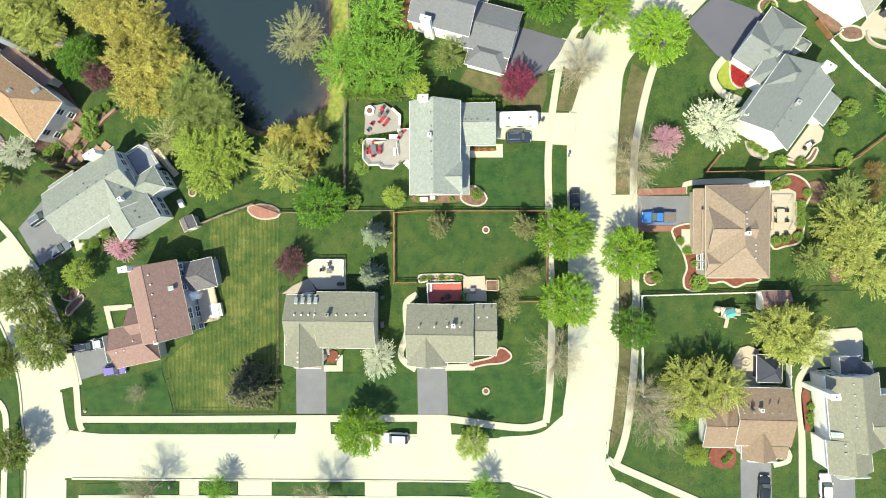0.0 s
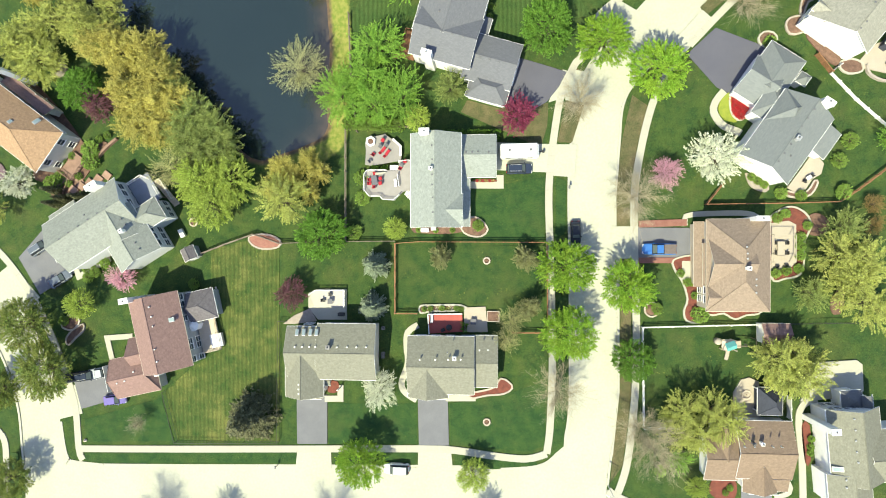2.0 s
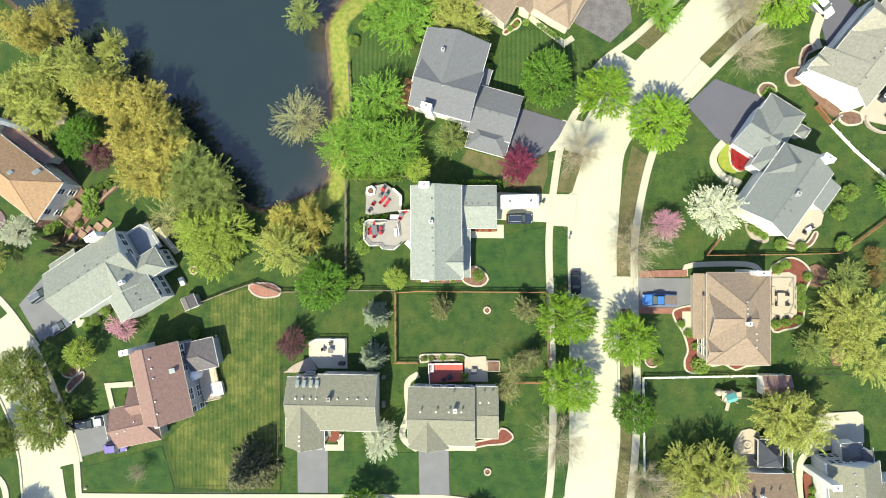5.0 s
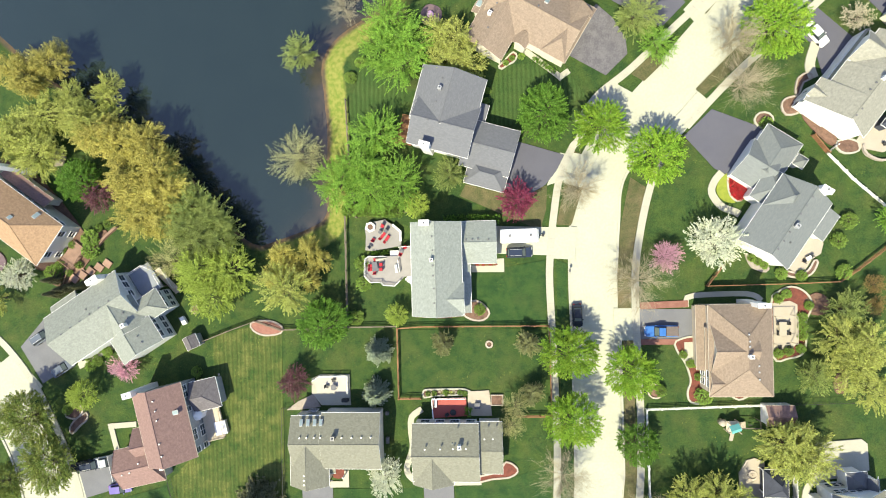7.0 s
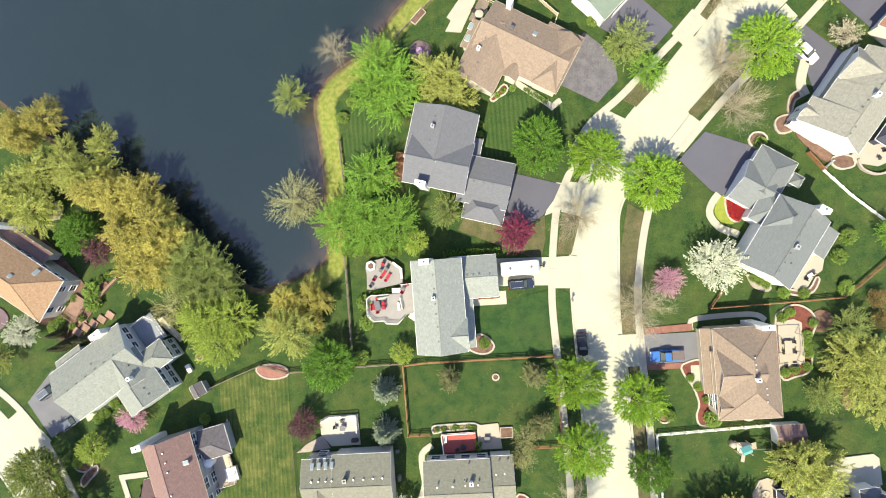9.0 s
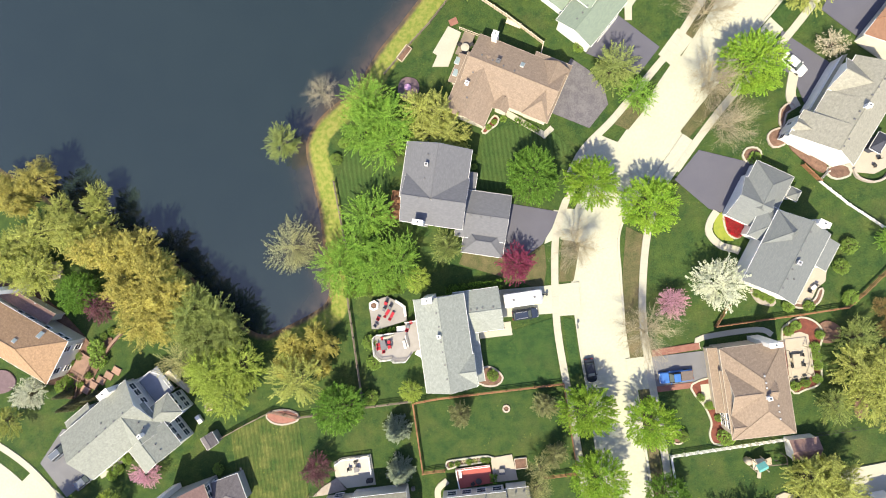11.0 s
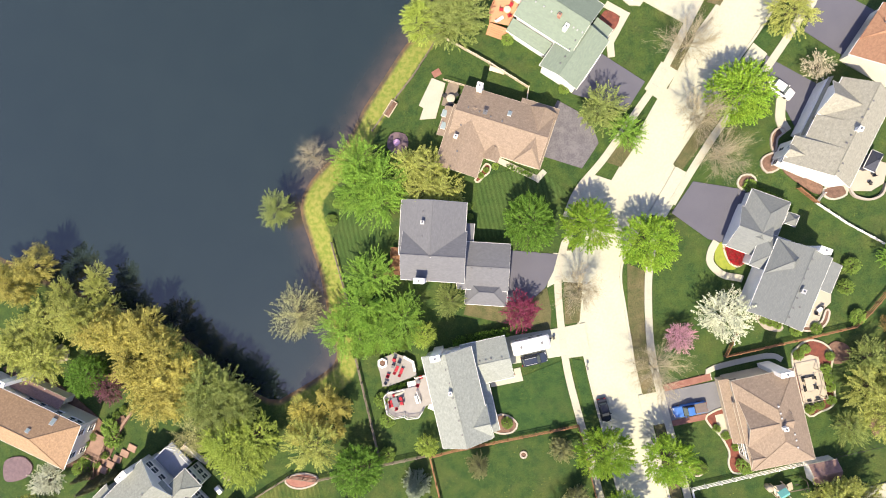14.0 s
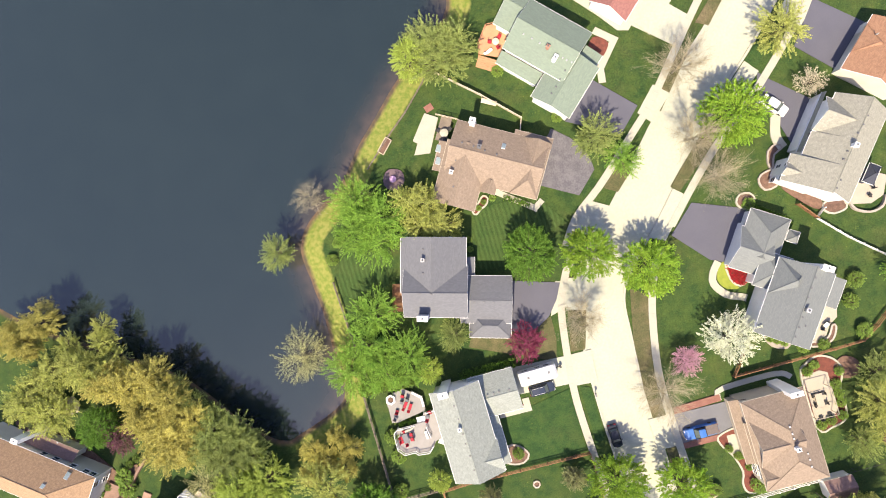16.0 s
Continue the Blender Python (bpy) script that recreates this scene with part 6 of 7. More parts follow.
fence([(10.94, 79.89), (4.81, 74.09), (0.96, 71.09), (-4.48, 66.44)], WOOD_GREY, "low weathered fence along the bank", 0.8, "rail")
fence([(59.57, -17.96), (59.60, -21.60)], WHITE, WHITE_FENCE, 1.6, "panel")

# ---- decks and garden furniture ----
def deck(name_label, outline, z, boards, post, turn=0.0):
    """A raised deck of boards over posts, with a rim."""
    d = base("deck", outline[0], 0, name_label, "deck")
    o = Vector(outline[0])
    local = [(Vector(p) - o).to_tuple() for p in outline]
    part("platform", slab("platform", local, z - 0.16, z, boards), d)
    for p in local:
        part("post", boxes("post", [(-0.07, -0.07, -0.2, 0.07, 0.07, z - 0.1)], post), d, pose(p[0] * 0.97, p[1] * 0.97, 0))
    return d, local


upper, loc = deck("grey many-sided lower deck with a fire bowl", [(-9.57, 26.97), (-8.17, 26.07), (-6.53, 24.61), (-6.59, 22.24), (-8.72, 21.89), (-11.92, 21.37), (-13.10, 21.55), (-12.98, 24.27), (-13.14, 25.32), (-11.54, 26.60)], 0.6, DECK_GREY, WHITE)
part("built_in_bench", ribbon("built_in_bench", [Vector((1.5, -0.95)), Vector((2.9, -2.2)), Vector((2.9, -3.9))], 0.4, 0.6, 1.05, WHITE), upper)
lower, loc = deck("grey many-sided raised deck with white railings", [(-12.99, 19.93), (-12.32, 20.44), (-7.17, 20.46), (-6.83, 22.03), (-4.30, 22.15), (-4.30, 16.99), (-6.11, 16.67), (-6.72, 16.09), (-7.74, 15.13), (-9.77, 15.30), (-10.19, 15.84), (-12.08, 15.82), (-13.09, 16.96)], 1.1, DECK_GREY, WHITE)
rail(lower, [(3.9, 0.51), loc[1], loc[0], loc[12], loc[11], loc[10], loc[9], loc[8], loc[7]], 1.1, WHITE, 1.0, 0.09)
rail(lower, [loc[4], loc[3]], 1.1, WHITE, 1.0, 0.08)
rail(lower, [(5.9, -0.2), (6.2, -2.3)], 1.1, WHITE, 0.9, 0.1)
for k in range(5):
    part("step", boxes("step", [(-0.75, -0.13, -0.04, 0.75, 0.13, 0.0)], WHITE), lower, pose(5.15, 0.15 + 0.3 * k, 1.02 - 0.08 * k))
for k in range(4):
    part("step", boxes("step", [(-0.6, -0.14, -0.04, 0.6, 0.14, 0.0)], WHITE), lower, pose(7.5 + 0.25 * k, -3.35 - 0.25 * k, 0.95 - 0.2 * k, 0, 0, 50))
red, loc = deck("red-stained wooden deck behind the house", [(-1.60, -4.98), (4.42, -4.86), (4.64, -8.06), (-1.38, -8.49)], 0.5, DECK_RED, WOOD)
rail(red, [loc[3], loc[0], loc[1]], 0.5, WHITE, 0.9, 0.12)
patio_deck, loc = deck("pale concrete-look deck with planters", [(-23.21, -1.85), (-21.96, -1.01), (-16.76, -0.92), (-16.75, -3.98), (-22.36, -4.08)], 0.4, DECK_PALE, WHITE)
rail(patio_deck, [loc[0], loc[1], loc[2], loc[3]], 0.4, WHITE, 0.9, 0.14)


def chair(place, turn, m, label, z):
    c = base("garden_chair", place, turn, label, "chair", label[label.index("garden chair"):].replace("chair", "chairs"), z)
    part("seat", boxes("seat", [(-0.3, -0.3, 0.36, 0.3, 0.3, 0.46)], m, 0.03), c)
    part("backrest", boxes("backrest", [(-0.36, -0.3, 0.46, -0.26, 0.3, 1.0)], m, 0.03), c)
    for sx in (-0.26, 0.26):
        for sy in (-0.26, 0.26):
            part("leg", boxes("leg", [(sx - 0.02, sy - 0.02, 0, sx + 0.02, sy + 0.02, 0.36)], DARK), c)
    return c


def lounger(place, turn, m, label, z):
    c = base("sun_lounger", place, turn, label, "lounger", "sun loungers on the deck" if m is RED else "", z)
    part("mattress", boxes("mattress", [(-0.35, -0.26, 0.3, 0.8, 0.26, 0.42)], m, 0.04), c)
    part("backrest", boxes("lounger_back", [(0, -0.26, -0.05, 0.6, 0.26, 0.07)], m, 0.04), c, pose(-0.4, 0, 0.38, 0, 0, 180) @ pose(0, 0, 0, 0, -40, 0))
    for sx in (-0.3, 0.9):
        for sy in (-0.28, 0.28):
            part("leg", boxes("leg", [(sx - 0.02, sy - 0.02, 0, sx + 0.02, sy + 0.02, 0.3)], DARK), c)


def table(place, turn, label, z, w=1.7, d=1.0, m=None, round_=0):
    t = base("garden_table", place, turn, label, "table", z=z)
    if round_:
        part("tabletop", turned("tabletop", [(round_ * 0.96, 0.68), (round_, 0.7), (round_, 0.73), (round_ * 0.96, 0.75)], m or DARK, 20), t)
        part("pedestal", turned("pedestal", [(0.25, 0), (0.06, 0.06), (0.06, 0.68)], DARK, 10), t)
    else:
        part("tabletop", boxes("tabletop", [(-w / 2, -d / 2, 0.69, w / 2, d / 2, 0.74)], m or DARK, 0.015), t)
        for sx in (-1, 1):
            for sy in (-1, 1):
                part("leg", boxes("leg", [(-0.03, -0.03, 0, 0.03, 0.03, 0.69)], DARK), t, pose(sx * (w / 2 - 0.1), sy * (d / 2 - 0.1), 0))


SLATE_TOP = material("slate_top", (0.14, 0.14, 0.15), (0.1, 0.1, 0.11), 0.5, 2.0)
for p, a, z in (((-9.87, 25.81), 240, 0.6), ((-11.56, 23.36), 60, 0.6), ((-5.84, 21.94), 200, 1.1), ((-6.61, 20.78), 60, 1.1)):
    chair(p, a, RED, "red cushioned garden chair on the deck", z)
for p, a in (((-9.26, 24.94), 230), ((-10.32, 24.76), 235), ((-12.14, 22.23), 40)):
    chair(p, a, SLATE_TOP, "grey woven garden chair on the deck", 0.6)
for p, a in (((-9.9, 24.02), 50), ((-9.14, 23.46), 55)):
    lounger(p, a, RED, "red cushioned sun lounger on the deck", 0.6)
table((-6.34, 21.35), 0, "small grey round table on the deck", 1.1, 1, 1, SLATE_TOP, 0.4)
table((-11.19, 18.62), 97, "dark rectangular garden table on the deck", 1.1, 1.7, 1.0, SLATE_TOP)
for p, a in (((-12.01, 18.78), 5), ((-12.06, 18.11), 5), ((-10.16, 18.97), 185), ((-10.17, 18.13), 185), ((-11.16, 19.73), 275), ((-11.33, 17.56), 95)):
    chair(p, a, RED, "red cushioned garden chair round the table", 1.1)
furled = base("furled_parasol", (-10.17, 19.92), 12, "furled cream parasol laid on the deck", "parasol", z=1.1)
part("canopy", mesh_of("furled_canopy", *tube([(-0.9, 0, 0.3), (-0.3, 0.03, 0.34), (0.5, 0, 0.3), (1.0, -0.02, 0.28)], 0.34, 0.08, 9), [PAVING]), furled)
part("pole", mesh_of("furled_pole", *tube([(-1.6, 0, 0.3), (-0.7, 0, 0.31)], 0.04, 0.04, 6), [GALV]), furled)
seat = base("garden_bench", (-7.45, 18.2), 95, "white bench along the railing of the deck", "bench", z=1.1)
part("seat", boxes("seat", [(-0.7, -0.22, 0.36, 0.7, 0.22, 0.44)], WHITE, 0.02), seat)
part("backrest", boxes("backrest", [(-0.7, -0.28, 0.44, 0.7, -0.22, 0.9)], WHITE, 0.02), seat)
for sx in (-0.6, 0.6):
    part("leg", boxes("leg", [(sx - 0.04, -0.2, 0, sx + 0.04, 0.2, 0.36)], WHITE), seat)
bowl = base("fire_bowl", (-12.07, 25.69), 20, "six-sided white stone fire bowl on the deck", "fire bowl", z=0.6)
part("surround", turned("surround", [(0.95, 0), (0.95, 0.45), (0.6, 0.45), (0.55, 0.2)], WHITE, 6, False), bowl)
part("ash", turned("ash", [(0.56, 0.18), (0.5, 0.24), (0.1, 0.3)], MULCH_BROWN, 12), bowl)


def fire_pit(place, label, r=0.75, z=0.0):
    f = base("fire_pit", place, 0, label, "fire pit", z=z)
    n = 14
    stone = boxes("stone", [(-0.13, -math.pi * r / n * 0.92, 0, 0.13, math.pi * r / n * 0.92, 0.32)], STONE_PALE, 0.03)
    for k in range(n):
        a = 360 * k / n
        part("stone", stone, f, pose(r * math.cos(radians(a)), r * math.sin(radians(a)), 0, 0, 0, a))
    part("ash", turned("ash", [(r - 0.12, 0), (r - 0.12, 0.1), (0.05, 0.14)], MULCH_BROWN, 14), f)


STONE_PALE = material("pale_stone", (0.55, 0.47, 0.38), (0.45, 0.38, 0.3), 0.9, 2.0, 12.0, vary=0.15)
fire_pit((8.70, 4.50), "round ring of pale stones on the lawn", 0.55)
fire_pit((8.88, -24.04), "round ring of pale stones on the lawn", 0.55)
fire_pit((-45.34, 11.22), "round stone fire ring under the tree", 0.7)
fire_pit((52.94, -17.95), "round dark-centred fire pit on the patio", 0.7, 0.08)
fire_pit((37.17, -3.71), "round stone planter ring with a pale shrub", 1.2)

# ---- sheds, playset and other garden things ----
def shed(place, turn, w, d, roof, wall, label, h=2.0, rise=0.8, ridge="x"):
    s = base("shed", place, turn, label, "shed")
    wing(s, (-w / 2, -d / 2), (w / 2, d / 2), h, rise, ridge, "gable", roof, wall, 0.15)
    part("shed_door", boxes("shed_door", [(-0.5, -d / 2 + 0.1, 0, 0.5, -d / 2 + 0.16, 1.8)], WHITE), s)


shed((56.73, -7.22), 0.5, 4.6, 3.4, ROOF_BROWN, WHITE, "small garden shed with red-brown roof", 2.2, 0.9)
shed((-45.15, 5.44), 25, 2.6, 2.4, ROOF_PLUM, GREY_SIDING, "small grey-roofed garden shed by the fence", 2.0, 0.7, "y")
chest = base("storage_chest", (-47.43, 9.18), 118, "white plastic storage chest on the grass", "storage chest")
part("body", boxes("body", [(-0.75, -0.4, 0, 0.75, 0.4, 0.6)], WHITE, 0.04), chest)
part("lid", boxes("lid", [(-0.78, -0.43, 0.6, 0.78, 0.43, 0.7)], WHITE, 0.03), chest)
tub = base("hot_tub", (-40.46, -10.43), 13, "white-covered square hot tub beside the deck", "hot tub")
part("body", boxes("body", [(-1.05, -1.2, 0, 1.05, 1.2, 0.8)], TAN_SIDING, 0.06), tub)
part("cover", boxes("cover", [(-1.1, -1.25, 0.8, 1.1, 1.25, 0.92)], WHITE, 0.04), tub)
trampoline = base("fire_table", (-0.68, 63.38), 0, "round pink-topped fire table on the mulch bed", "fire table")
part("bowl", turned("bowl", [(0.35, 0), (0.4, 0.35), (0.62, 0.42), (0.62, 0.5), (0.5, 0.5), (0.1, 0.42)], PINK_TOP, 20), trampoline)

play = base("playset", (49.40, -9.35), 0, "wooden playset with cream slide and teal canopy", "playset")
for sx in (-0.9, 0.9):
    for sy in (-0.8, 0.8):
        part("post", boxes("post", [(-0.07, -0.07, 0, 0.07, 0.07, 2.6)], WOOD_PALE), play, pose(sx, sy, 0))
part("platform", boxes("platform", [(-1.0, -0.9, 1.2, 1.0, 0.9, 1.3)], WOOD_PALE), play)
me = mesh_of("canopy", [(-0.8, -0.7, 2.4), (0.8, -0.7, 2.4), (0.8, 0.7, 2.4), (-0.8, 0.7, 2.4), (-0.8, 0, 3.0), (0.8, 0, 3.0)], [(0, 1, 5, 4), (2, 3, 4, 5), (0, 4, 3), (1, 2, 5)], [TEAL])
part("canopy", me, play, pose(0, 0, 0, 0, 0, 20), "teal fabric canopy")
part("slide", ribbon("slide", smooth_line([(0.4, -0.8), (0.25, -1.7), (0.0, -2.7)], 0.4), 0.6, 0.35, 0.5, PAVING_WARM), play, None, "cream plastic slide")
part("spiral_slide", turned("spiral_slide", [(0.5, 0), (0.55, 0.9), (0.55, 1.3), (0.4, 1.45), (0.15, 1.5)], PAVING_WARM, 16), play, pose(-1.5, 0.5, 0))
part("ramp", boxes("ramp", [(0, -0.6, -0.05, 1.7, 0.6, 0.05)], WOOD_PALE), play, pose(0.9, 0.0, 1.2, 0, 25, 0))
part("swing_beam", boxes("swing_beam", [(0.9, -0.06, 2.2, 4.2, 0.06, 2.34), (4.1, -1.2, 0, 4.2, -1.1, 2.3), (4.1, 1.1, 0, 4.2, 1.2, 2.3), (4.1, -1.2, 2.2, 4.2, 1.2, 2.3)], WOOD_GREY), play)
for sx in (2.0, 3.2):
    part("swing", boxes("swing", [(-0.25, -0.1, 0.45, 0.25, 0.1, 0.5), (-0.24, -0.01, 0.5, -0.22, 0.01, 2.2), (0.22, -0.01, 0.5, 0.24, 0.01, 2.2)], DARK), play, pose(sx, 0, 0))

table((58.11, 6.97), 0, "dark iron garden table on the patio", 0.08, 1.2, 2.4, PAVING_WARM)
for p, a in (((57.48, 7.92), 0), ((57.49, 6.21), 0), ((58.94, 7.93), 180), ((58.95, 6.22), 180), ((57.69, 3.92), 90), ((59.15, 4.12), 90)):
    chair(p, a, DARK, "dark iron garden chair on the patio", 0.08)
table((-19.26, -2.96), 0, "dark table on the pale deck", 0.4, 0.9, 0.9, SLATE_TOP)
for p, a in (((-20.56, -2.81), 0), ((-19.32, -1.77), 270)):
    chair(p, a, DARK, "dark garden chair on the pale deck", 0.4)
grill = base("grill", (-17.26, -5.31), 0, "black covered barbecue grill", "grill", z=0.08)
part("hood", boxes("hood", [(-0.6, -0.3, 0.5, 0.6, 0.3, 1.1)], DARK, 0.1), grill)
part("cart", boxes("cart", [(-0.55, -0.27, 0, 0.55, 0.27, 0.5)], DARK), grill)
table((2.15, -7.27), 0, "round dark table on the red deck", 0.5, 1, 1, DARK, 0.55)
chair((1.13, -7.73), 30, DARK, "dark garden chair on the red deck", 0.5)
table((6.42, -6.22), 0, "low dark square table on the patio", 0.08, 1.0, 1.0, SLATE_TOP)
bench = base("garden_bench", (19.34, 71.33), -31, "pale wooden garden bench on the lawn", "bench")
part("seat", boxes("seat", [(-1.4, -0.35, 0.4, 1.4, 0.35, 0.46)], WOOD_PALE, 0.02), bench)
part("backrest", boxes("backrest", [(-1.4, 0.3, 0.46, 1.4, 0.38, 0.95)], WOOD_PALE, 0.02), bench)
for sx in (-1.2, 1.2):
    part("leg", boxes("leg", [(sx - 0.05, -0.3, 0, sx + 0.05, 0.3, 0.4)], WOOD_PALE), bench)
table((10.40, 68.37), 0, "round pale table on the wooden deck", 0.6, 1, 1, PAVING, 0.75)
for a in (20, 140, 260):
    q = Vector((10.40, 68.37)) + Vector((1.2 * math.cos(radians(a)), 1.2 * math.sin(radians(a))))
    chair(q, a + 180, DARK, "dark garden chair on the wooden deck", 0.6)
orange, loc = deck("orange-stained wooden deck behind the house", [(22.40, 83.89), (24.48, 83.71), (25.82, 81.74), (23.41, 77.94), (19.95, 79.68), (20.35, 81.39)], 1.2, DECK_ORANGE, DECK_ORANGE)
rail(orange, [loc[2], loc[1], loc[0], loc[5], loc[4]], 1.2, DECK_ORANGE)
for k in range(6):
    a, b = Vector((19.93, 79.58)) - Vector((22.40, 83.89)), Vector((23.06, 77.44)) - Vector((22.40, 83.89))
    d = (b - a).normalized()
    m = pose(*(a + Vector((d.y, -d.x)) * (0.15 + 0.3 * k)), 1.0 - 0.18 * k, 0, 0, math.degrees(math.atan2(d.y, d.x)))
    part("step", boxes("step", [(0, -0.16, -0.06, (b - a).length, 0.16, 0)], DECK_ORANGE), orange, m)
lounger((21.62, 79.44), 20, WHITE, "white cushioned lounger on the orange deck", 1.2)
table((23.28, 80.63), 0, "round table on the orange deck", 1.2, 1, 1, WOOD_PALE, 0.6)
for a in (40, 160, 280):
    q = Vector((23.28, 80.63)) + Vector((1.0 * math.cos(radians(a)), 1.0 * math.sin(radians(a))))
    chair(q, a + 180, RED, "red garden chair on the orange deck", 1.2)
planter = base("raised_planter", (-0.46, 69.53), 44, "raised wooden vegetable planter by the fence", "planter")
part("frame", boxes("frame", [(-1.5, -0.65, 0, 1.5, -0.55, 0.4), (-1.5, 0.55, 0, 1.5, 0.65, 0.4), (-1.5, -0.65, 0, -1.4, 0.65, 0.4), (1.4, -0.65, 0, 1.5, 0.65, 0.4)], WOOD_PALE), planter)
part("earth", boxes("earth", [(-1.4, -0.55, 0, 1.4, 0.55, 0.3)], MULCH_BROWN), planter)
for p, a in (((61.98, 18.40), 60), ((63.00, 19.00), 240), ((75.82, 38.99), 100), ((75.02, 37.77), 30)):
    chair(p, a, DARK, "dark garden chair on the patio", 0.08)
table((62.50, 18.91), 30, "white table on the patio", 0.08, 0.9, 0.6, WHITE)

pergola = base("pergola_frame", (57.9, 7.0), 0, "open pale metal canopy frame over the patio table", "pergola", z=0.2)
for sx in (-1, 1):
    for sy in (-1, 1):
        part("post", boxes("post", [(-0.04, -0.04, 0, 0.04, 0.04, 2.2)], PAVING_WARM), pergola, pose(1.75 * sx, 2.3 * sy, 0))
    part("beam", boxes("beam", [(-0.04, -2.34, 2.2, 0.04, 2.34, 2.28)], PAVING_WARM), pergola, pose(1.75 * sx, 0, 0))
    part("cross_beam", boxes("cross_beam", [(-1.79, -0.04, 2.2, 1.79, 0.04, 2.28)], PAVING_WARM), pergola, pose(0, 2.3 * sx, 0))
for k in range(7):
    stone = base("stepping_stone", (-41.06 + 0.12 * k, -0.86 - 0.6 * k), 10, "pale square stepping stone beside the porch", "stepping stone", "stepping stones")
    part("slab", boxes("stepping_slab", [(-0.16, -0.2, -0.02, 0.16, 0.2, 0.12)], STONE_PALE, 0.02), stone)
paver = base("paving_slab", (8.98, 73.67), 15, "square pink-brown paving slab on the lawn", "paving slab")
part("slab", boxes("paver", [(-0.75, -0.6, -0.02, 0.75, 0.6, 0.1)], BRICK_PAVING, 0.02), paver)
raised = base("raised_planter", (9.9, -5.3), 0, "dark-earthed raised planter with pale edging", "planter")
part("frame", boxes("raised_frame", [(-1.1, -0.95, 0, 1.1, -0.83, 0.4), (-1.1, 0.83, 0, 1.1, 0.95, 0.4), (-1.1, -0.83, 0, -0.98, 0.83, 0.4), (0.98, -0.83, 0, 1.1, 0.83, 0.4)], STONE), raised)
part("earth", boxes("raised_earth", [(-0.98, -0.83, 0, 0.98, 0.83, 0.3)], MULCH_BROWN), raised)
seat = base("garden_bench", (-0.95, -5.75), 90, "grey slatted bench on the red deck", "bench", z=0.5)
part("seat", boxes("seat", [(-0.75, -0.25, 0.38, 0.75, 0.25, 0.44)], GALV, 0.02), seat)
part("backrest", boxes("backrest", [(-0.75, 0.2, 0.44, 0.75, 0.26, 0.9)], GALV, 0.02), seat)
for sx in (-0.65, 0.65):
    part("leg", boxes("leg", [(sx - 0.04, -0.2, 0, sx + 0.04, 0.2, 0.38)], GALV), seat)

# ---- street furniture ----
def street_lamp(place, turn):
    l = base("street_lamp", place, turn, "slim street lamp with a short arm", "street lamp", "street lamps")
    part("pole", turned("pole", [(0.1, 0), (0.09, 0.3), (0.06, 0.32), (0.05, 5.5)], GALV, 10), l)
    part("arm", boxes("arm", [(0, -0.03, 5.4, 1.3, 0.03, 5.48)], GALV), l)
    part("lamp_head", boxes("lamp_head", [(1.1, -0.12, 5.36, 1.75, 0.12, 5.5)], GALV, 0.04), l)


street_lamp((30.05, -34.60), 150)
for p in ((26.99, 39.13), (22.89, 17.38), (-49.13, -43.16), (-29.23, -33.19)):
    b = base("mailbox", p, 0, "grey mailbox on a post beside the kerb", "mailbox", "mailboxes along the street")
    part("post", boxes("post", [(-0.05, -0.05, 0, 0.05, 0.05, 1.0)], WOOD_GREY), b)
    part("box", boxes("box", [(-0.15, -0.28, 1.0, 0.15, 0.28, 1.3)], METAL, 0.05), b)
hydrant = base("hydrant", (-66.35, -29.87), 0, "pale utility marker on the lawn corner", "hydrant")
part("body", turned("body", [(0.3, 0), (0.3, 0.25), (0.1, 0.3), (0.1, 0.6), (0.05, 0.65)], STONE_PALE, 10), hydrant)

# ---- trees ----
def leaves(rng, centres, outs, per, size, spread, droop=0.0, flat=0.35, slim=1.0, stray=0.5, tight=0.27):
    """Small folded leaf clumps round twig ends, as vertices and faces."""
    n = len(centres) * per
    c = np.repeat(np.array(centres), per, 0)
    o = np.repeat(np.array(outs), per, 0)
    along = rng.uniform(-1.4, 1.5, (n, 1)) * spread
    off = rng.normal(0, 1, (n, 3)) * spread * tight * (1 - 0.36 * along / spread)
    off[:, 2] *= 0.6
    p = c + o * along + off
    p[:, 2] -= droop * rng.uniform(0, 1, n) ** 2
    d = o + rng.normal(0, stray, (n, 3))
    d[:, 2] -= droop * 0.6
    d /= np.linalg.norm(d, axis=1, keepdims=True)
    up = np.array([0, 0, 1.0]) * (1 - flat) + rng.normal(0, 0.55, (n, 3))
    s = np.cross(d, up)
    s /= np.linalg.norm(s, axis=1, keepdims=True) + 1e-9
    L = size * rng.uniform(0.6, 1.35, (n, 1))
    w = L * rng.uniform(0.32, 0.5, (n, 1)) * slim
    lift = np.cross(s, d) * L * 0.18
    v = np.stack([p - d * L * 0.5, p + s * w + lift, p + d * L * 0.5, p - s * w + lift], 1).reshape(-1, 3)
    f = np.arange(4 * n).reshape(-1, 4)
    return v, f


